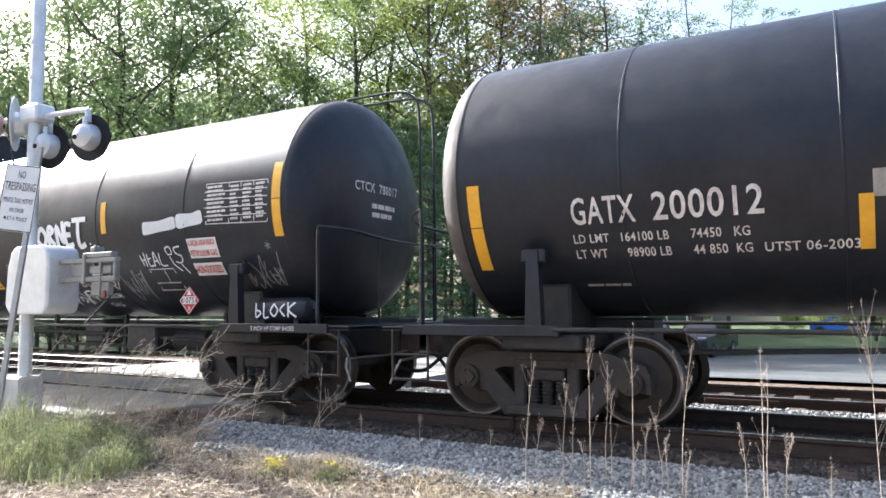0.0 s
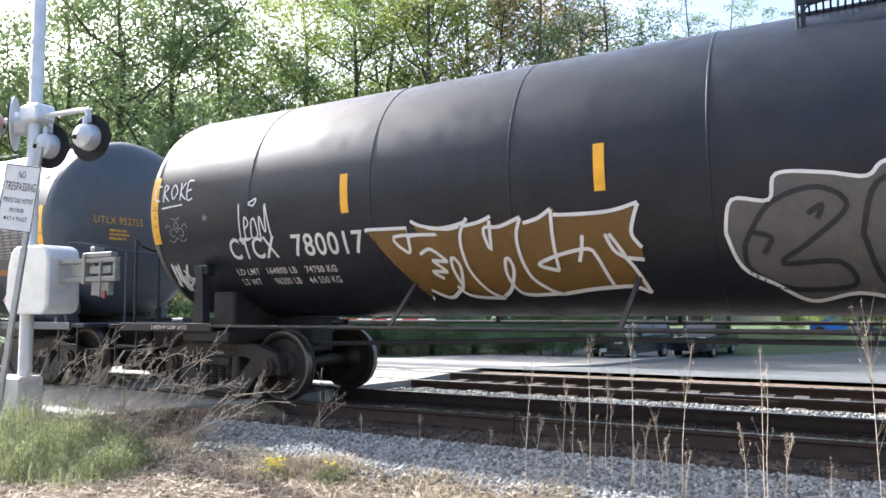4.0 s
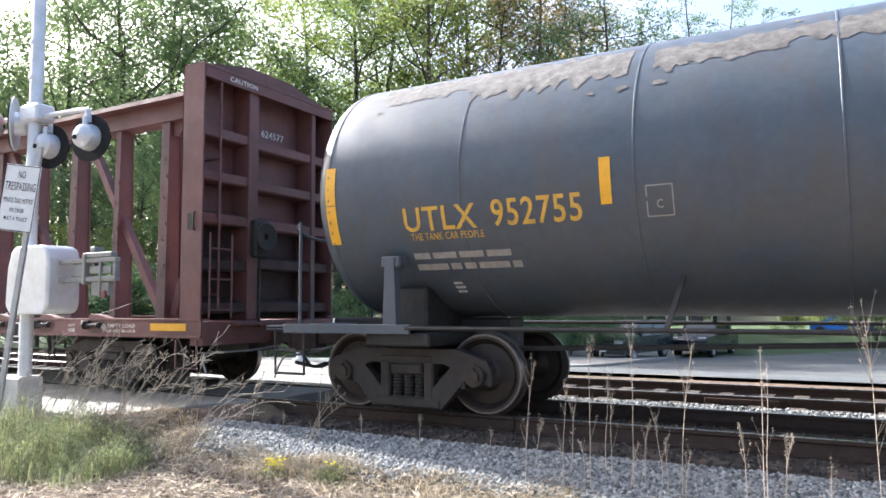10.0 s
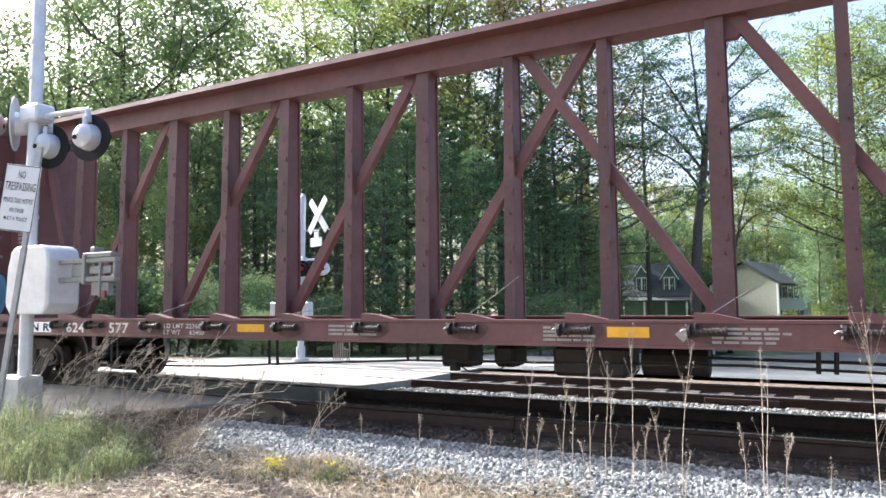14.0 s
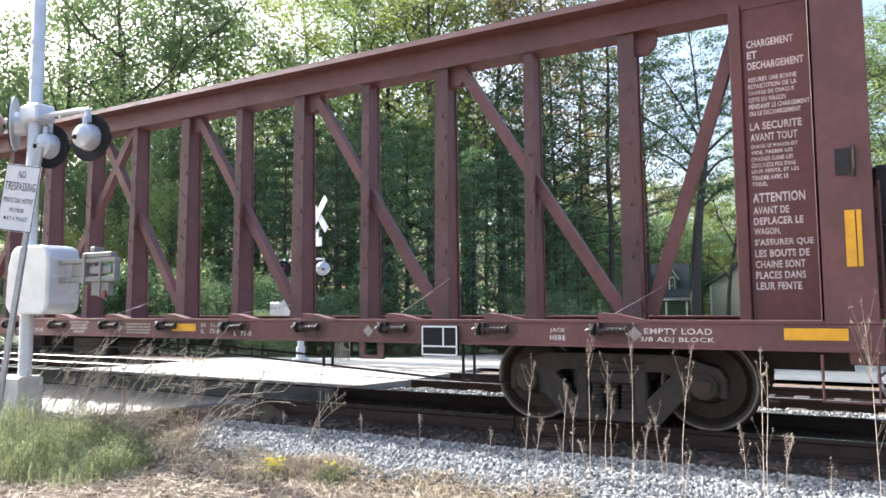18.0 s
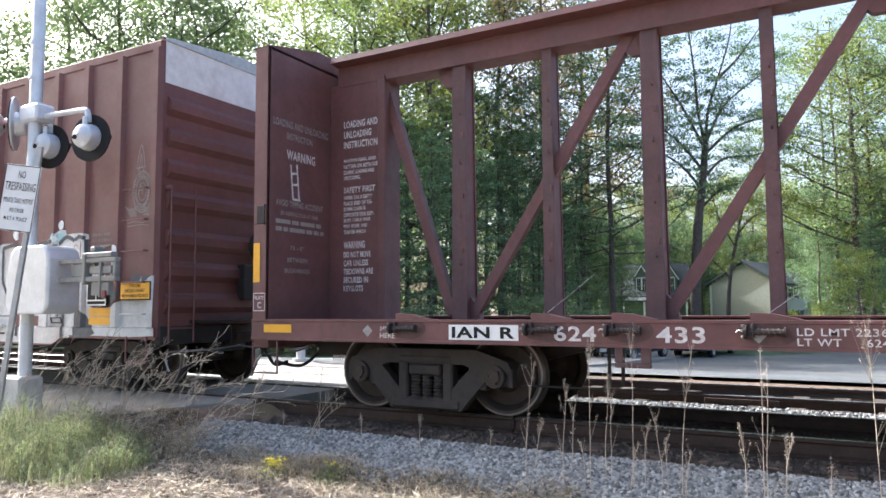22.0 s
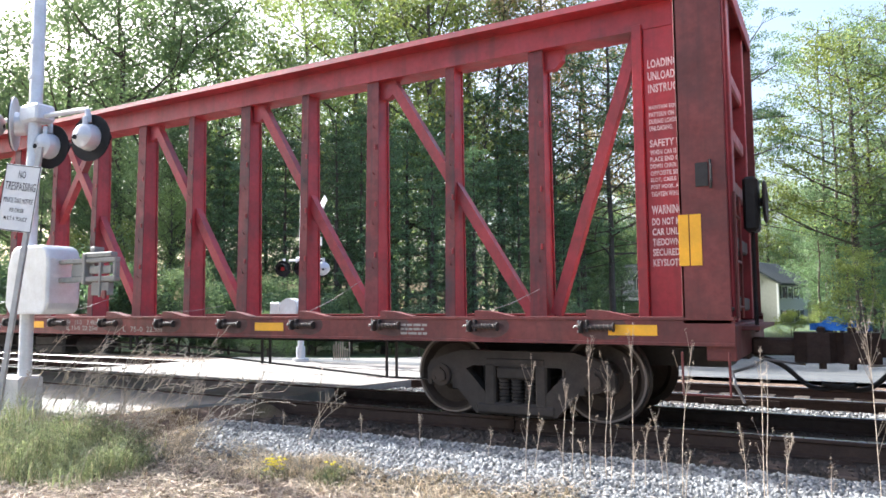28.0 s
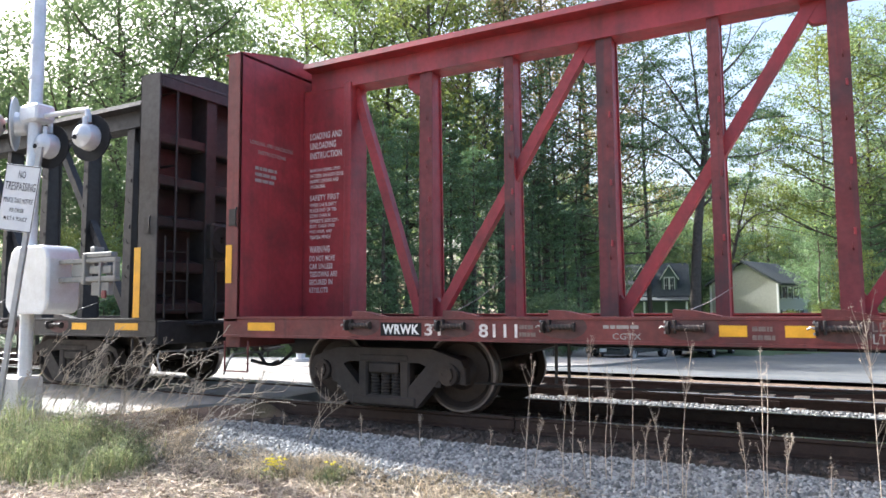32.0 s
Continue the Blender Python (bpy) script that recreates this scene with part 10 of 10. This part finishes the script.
def litter(n, zone, material, name, label, seed, length=0.11, wid=0.004):
    """Dead stems and chips lying on the ground at all angles."""
    r = np.random.RandomState(seed)
    V, F = [], []
    for i in range(n):
        x, y, k = zone(r)
        z = height_at(x, y)
        z += 0.006 + 0.05 * r.uniform(0, 1) ** 2
        a, t = r.uniform(0, 2 * np.pi), r.normal(0, 0.22)
        ln = length * r.uniform(0.3, 1.3)
        d = np.array([math.cos(a) * math.cos(t), math.sin(a) * math.cos(t), math.sin(t)]) * ln / 2
        w = np.array([-math.sin(a), math.cos(a), r.uniform(-0.8, 0.8)]) * wid * r.uniform(0.5, 1.6)
        p = np.array([x, y, z + abs(d[2])])
        b = len(V)
        V += [p - d - w, p - d + w, p + d + w * 0.7, p + d - w * 0.7]
        F.append((b, b + 1, b + 2, b + 3))
    me = bpy.data.meshes.new(name)
    me.from_pydata([tuple(v) for v in V], [], F)
    me.materials.append(material)
    me.update()
    return tagged(new(name, me), label, "dead grass", kind="stuff")


LITTER = mat("bleached_stems", (0.37, 0.30, 0.225), 0.9, var=0.1, island=0.75)
BRUSH = mat("dead_brush", (0.42, 0.345, 0.25), 0.9, var=0.1, island=0.7, translucent=0.2)
litter(40000, dry_zone, LITTER, "plant_litter", "bleached dead stems and chips matted on the soil", 11)
blades(5000, dry_zone, 0.16, 0.0035, DRY, "dry_grass", "thin straw-coloured dry grass", 1, 1.4)


def brush_zone(r):
    while True:
        x = r.uniform(-7.9, -2.0)
        y = grass_line(x) - abs(r.normal(0, 0.35)) + 0.06
        if y > 4.5 and r.uniform() < 0.35 + 0.65 * (noise.noise(Vector((x * 1.7, y * 1.7, 9))) + 0.5):
            return x, y, 0.7 + 0.6 * noise.noise(Vector((x * 1.1, y * 1.1, 2)))


blades(11000, brush_zone, 0.17, 0.003, BRUSH, "dead_brush", "matted brown dead brush along the stones", 41, 1.5)
blades(5200, green_zone, 0.62, 0.0036, GREEN, "green_weeds", "bushy pale green weeds at the roadside", 2, 0.75)
blades(1300, green_zone, 0.66, 0.003, DRY, "dry_stems", "dry pale stems among the green weeds", 21, 0.6)
blades(1500, tuft_zone, 0.20, 0.005, GREEN, "grass_tufts", "fresh green grass tufts in the dry grass", 3, 0.5)
# feathery leaves in the weeds
r = np.random.RandomState(12)
cs = []
for i in range(1100):
    x, y, k = green_zone(r)
    cs.append((x, y, ground_z(x, y) + r.uniform(0.05, 0.55) * k))
ob = new("weed_leaves", leaf_mesh("weed_leaves", cs, [0.08] * len(cs), 30, 0.034, 0.9, GREEN, 13, 0.25))
tagged(ob, "small feathery leaves of the roadside weeds", "weeds", kind="stuff")


def flower_zone(r):
    c = [(-5.14, 5.60), (-5.06, 5.62), (-5.10, 5.58), (-4.45, 5.76)][r.randint(4)]
    return r.normal(c[0], 0.05), r.normal(c[1], 0.04)


r = np.random.RandomState(6)
cs = []
for i in range(44):
    x, y = flower_zone(r)
    cs.append((x, y, ground_z(x, y) + r.uniform(0.06, 0.20)))
ob = new("yellow_flowers", leaf_mesh("yellow_flowers", cs, [0.022] * len(cs), 8, 0.022, 0.5, PETAL, 6))
tagged(ob, "small clusters of yellow wild flowers", "flowers", kind="stuff")


def weed(x, y, h, seed, lean=0.0, heads=True, branchy=0.5, thick=0.0046):
    """A dead upright weed with short side twigs and seed heads."""
    rnd = random.Random(seed)
    z = max(lerp_profile(y, PROFILE), float(np.interp(y, [5.15, 5.6, 6.3, 6.75], [-0.60, -0.52, -0.34, -0.235])) if y > 5.15 else -9) - 0.02
    t = thing("dead_weed", pose(x, y, z), "dry brown weed stalk with seed heads", "weed", "dead weeds before the track")
    s = Shape()
    path = spline([(0, 0, 0), (lean * 0.2 + rnd.uniform(-0.01, 0.01), 0, h * 0.35), (lean * 0.55 + rnd.uniform(-0.015, 0.015), 0, h * 0.7), (lean, rnd.uniform(-0.02, 0.02), h)], 4)
    s.pipe(path, [thick * (1 - 0.6 * i / (len(path) - 1)) for i in range(len(path))], 5)
    tips = [path[-1]]
    nb = int(3 + branchy * 11)
    for k in range(nb):
        f = rnd.uniform(0.72, 0.98) if rnd.random() < 0.65 else rnd.uniform(0.3, 0.8)
        p = path[int(f * (len(path) - 1))]
        a = rnd.uniform(0, 6.28)
        ln = h * rnd.uniform(0.05, 0.16) * (1.2 - f * 0.5)
        e = p + Vector((math.cos(a) * ln * 0.62, math.sin(a) * ln * 0.4, ln * rnd.uniform(1.2, 2.2)))
        s.pipe([p, p.lerp(e, 0.5) + Vector((0, 0, -0.01)), e], [thick * 0.5, thick * 0.4, thick * 0.25], 4)
        tips.append(e)
    part("stalk", s, STALK, t)
    if heads:
        cc = [tuple(p) for p in tips] + [tuple(path[-1 - i] + Vector((rnd.uniform(-0.015, 0.015), 0, 0))) for i in range(min(4, len(path)))]
        o = new("seed_head", leaf_mesh("seed_head", cc, [0.014] * len(cc), 10, 0.015, 2.4, STALK, seed, 0.35))
        o.parent = t
        tagged(o, kind="stuff")


WEEDS = [(-2.51, 6.05, 1.11, 0.1, 0.5), (-2.21, 6.2, 0.87, 0.06, 0.6), (-1.93, 6.1, 1.31, 0.01, 0.6), (-1.83, 6.25, 1.02, 0.03, 0.4), (-1.79, 6.27, 0.82, 0.03, 0.3), (-1.55, 6.1, 1.27, 0.0, 0.4), (-1.16, 6.1, 1.28, 0.11, 0.5), (-0.54, 6.0, 1.3, 0.01, 0.15),
         (-0.52, 6.05, 1.17, 0.03, 0.1), (-0.4, 5.9, 0.7, 0.08, 1.4), (0.23, 6.1, 1.47, -0.05, 1.6), (-0.65, 5.95, 0.73, -0.04, 0.5), (-6.22, 6.45, 0.78, 0.19, 0.3), (-5.14, 6.4, 0.86, 0.05, 0.05)]
WEEDS += [(-3.89, 6.5, 0.37, 0.02, 0.3), (-3.06, 6.45, 0.33, 0.02, 0.4), (-2.53, 6.3, 0.49, 0.09, 0.7), (-1.34, 6.2, 0.65, -0.04, 0.8), (-1.48, 6.2, 0.57, 0.03, 0.8), (-1.13, 6.0, 0.48, 0.07, 0.3), (-2.17, 6.3, 0.74, 0.07, 0.6), (-0.07, 5.9, 0.51, -0.01, 0.3), (-1.28, 6.1, 0.53, 0.01, 0.8), (-4.63, 6.5, 0.32, 0.0, 0.3), (-5.76, 6.5, 0.28, 0.04, 0.4),
          (-1.6, 6.15, 0.42, 0.08, 0.7), (-2.0, 6.2, 0.4, -0.06, 0.6), (-6.6, 5.6, 0.35, 0.1, 0.5), (-7.2, 5.4, 0.8, 0.1, 0.5), (-6.9, 6.2, 0.6, 0.15, 0.6)]
# a forked, leaning one: several stems from one foot
WEEDS += [(-5.3, 6.4, 0.60, 0.50, 0.3), (-5.31, 6.41, 0.66, 0.44, 0.2), (-5.29, 6.39, 0.50, 0.52, 0.3)]
for i, (x, y, h, lean, br) in enumerate(WEEDS):
    weed(x, y, h, 200 + i, lean, True, br)


PALE = mat("bleached_bramble", (0.33, 0.285, 0.23), 0.85, var=0.2, scale=20)


def bramble(x, y, seed):
    """A dead arching stem with forked twigs."""
    rnd = random.Random(seed)
    z = max(lerp_profile(y, PROFILE), float(np.interp(y, [5.15, 5.6, 6.3, 6.75], [-0.60, -0.52, -0.34, -0.235])) if y > 5.15 else -9) - 0.02
    t = thing("dead_bramble", pose(x, y, z), "dry pale arching bramble stem with bare twigs", "bramble", "dead brambles by the signal")
    reach, rise = rnd.uniform(0.5, 1.7), rnd.uniform(0.5, 1.3)
    q = [(0, 0, 0), (reach * 0.22, rnd.uniform(-0.05, 0.05), rise * 0.5), (reach * 0.6, rnd.uniform(-0.08, 0.08), rise * 0.88), (reach, rnd.uniform(-0.1, 0.1), rise * rnd.uniform(0.9, 1.12))]
    path = spline(q, 4)
    s = Shape()
    s.pipe(path, [0.0052 * (1 - 0.65 * i / (len(path) - 1)) for i in range(len(path))], 5)
    part("stalk", s, PALE, t)
    for k in range(rnd.randint(6, 11)):
        p = path[rnd.randrange(3, len(path))]
        d = Vector((rnd.uniform(0.1, 0.9), rnd.uniform(-0.4, 0.4), rnd.uniform(-0.15, 0.7)))
        ln = rnd.uniform(0.10, 0.34)
        e = p + d * ln
        m_ = p.lerp(e, 0.55) + Vector((0, 0, rnd.uniform(-0.02, 0.02)))
        tw = Shape()
        tw.pipe([p, m_, e], [0.0032, 0.0026, 0.0016], 4)
        for g in (m_, e):
            tw.cyl(g - Vector((0.007, 0, 0.004)), g + Vector((0.007, 0, 0.004)), 0.006, 5, 0.002)
        for _ in range(2):
            tw.pipe([m_, m_ + Vector((rnd.uniform(0, 0.8), rnd.uniform(-0.5, 0.5), rnd.uniform(-0.3, 0.8))) * ln * 0.5], [0.003, 0.0018], 4)
        part("twig", tw, PALE, t)


rb = random.Random(31)
for i in range(46):
    bramble(rb.uniform(-9.5, -6.4), rb.uniform(5.3, 6.15), 300 + i)


def motions():
    """The train rolls past; its wheels turn."""
    for ob, x in CARS:
        walk(ob, [(t, pose(x + d, TRACK_Y, RAIL_Z)) for t, d in TRAIN])
    ts, ds = [a for a, _ in TRAIN], [b for _, b in TRAIN]
    steps = [i / 10 for i in range(321)]
    way = [float(np.interp(t, ts, ds)) for t in steps]
    for ob, dx in WHEELSETS:
        walk(ob, [(t, pose(dx, 0, R_WHEEL, 0, math.degrees(d / R_WHEEL) % 360, 0)) for t, d in zip(steps, way)])


motions()
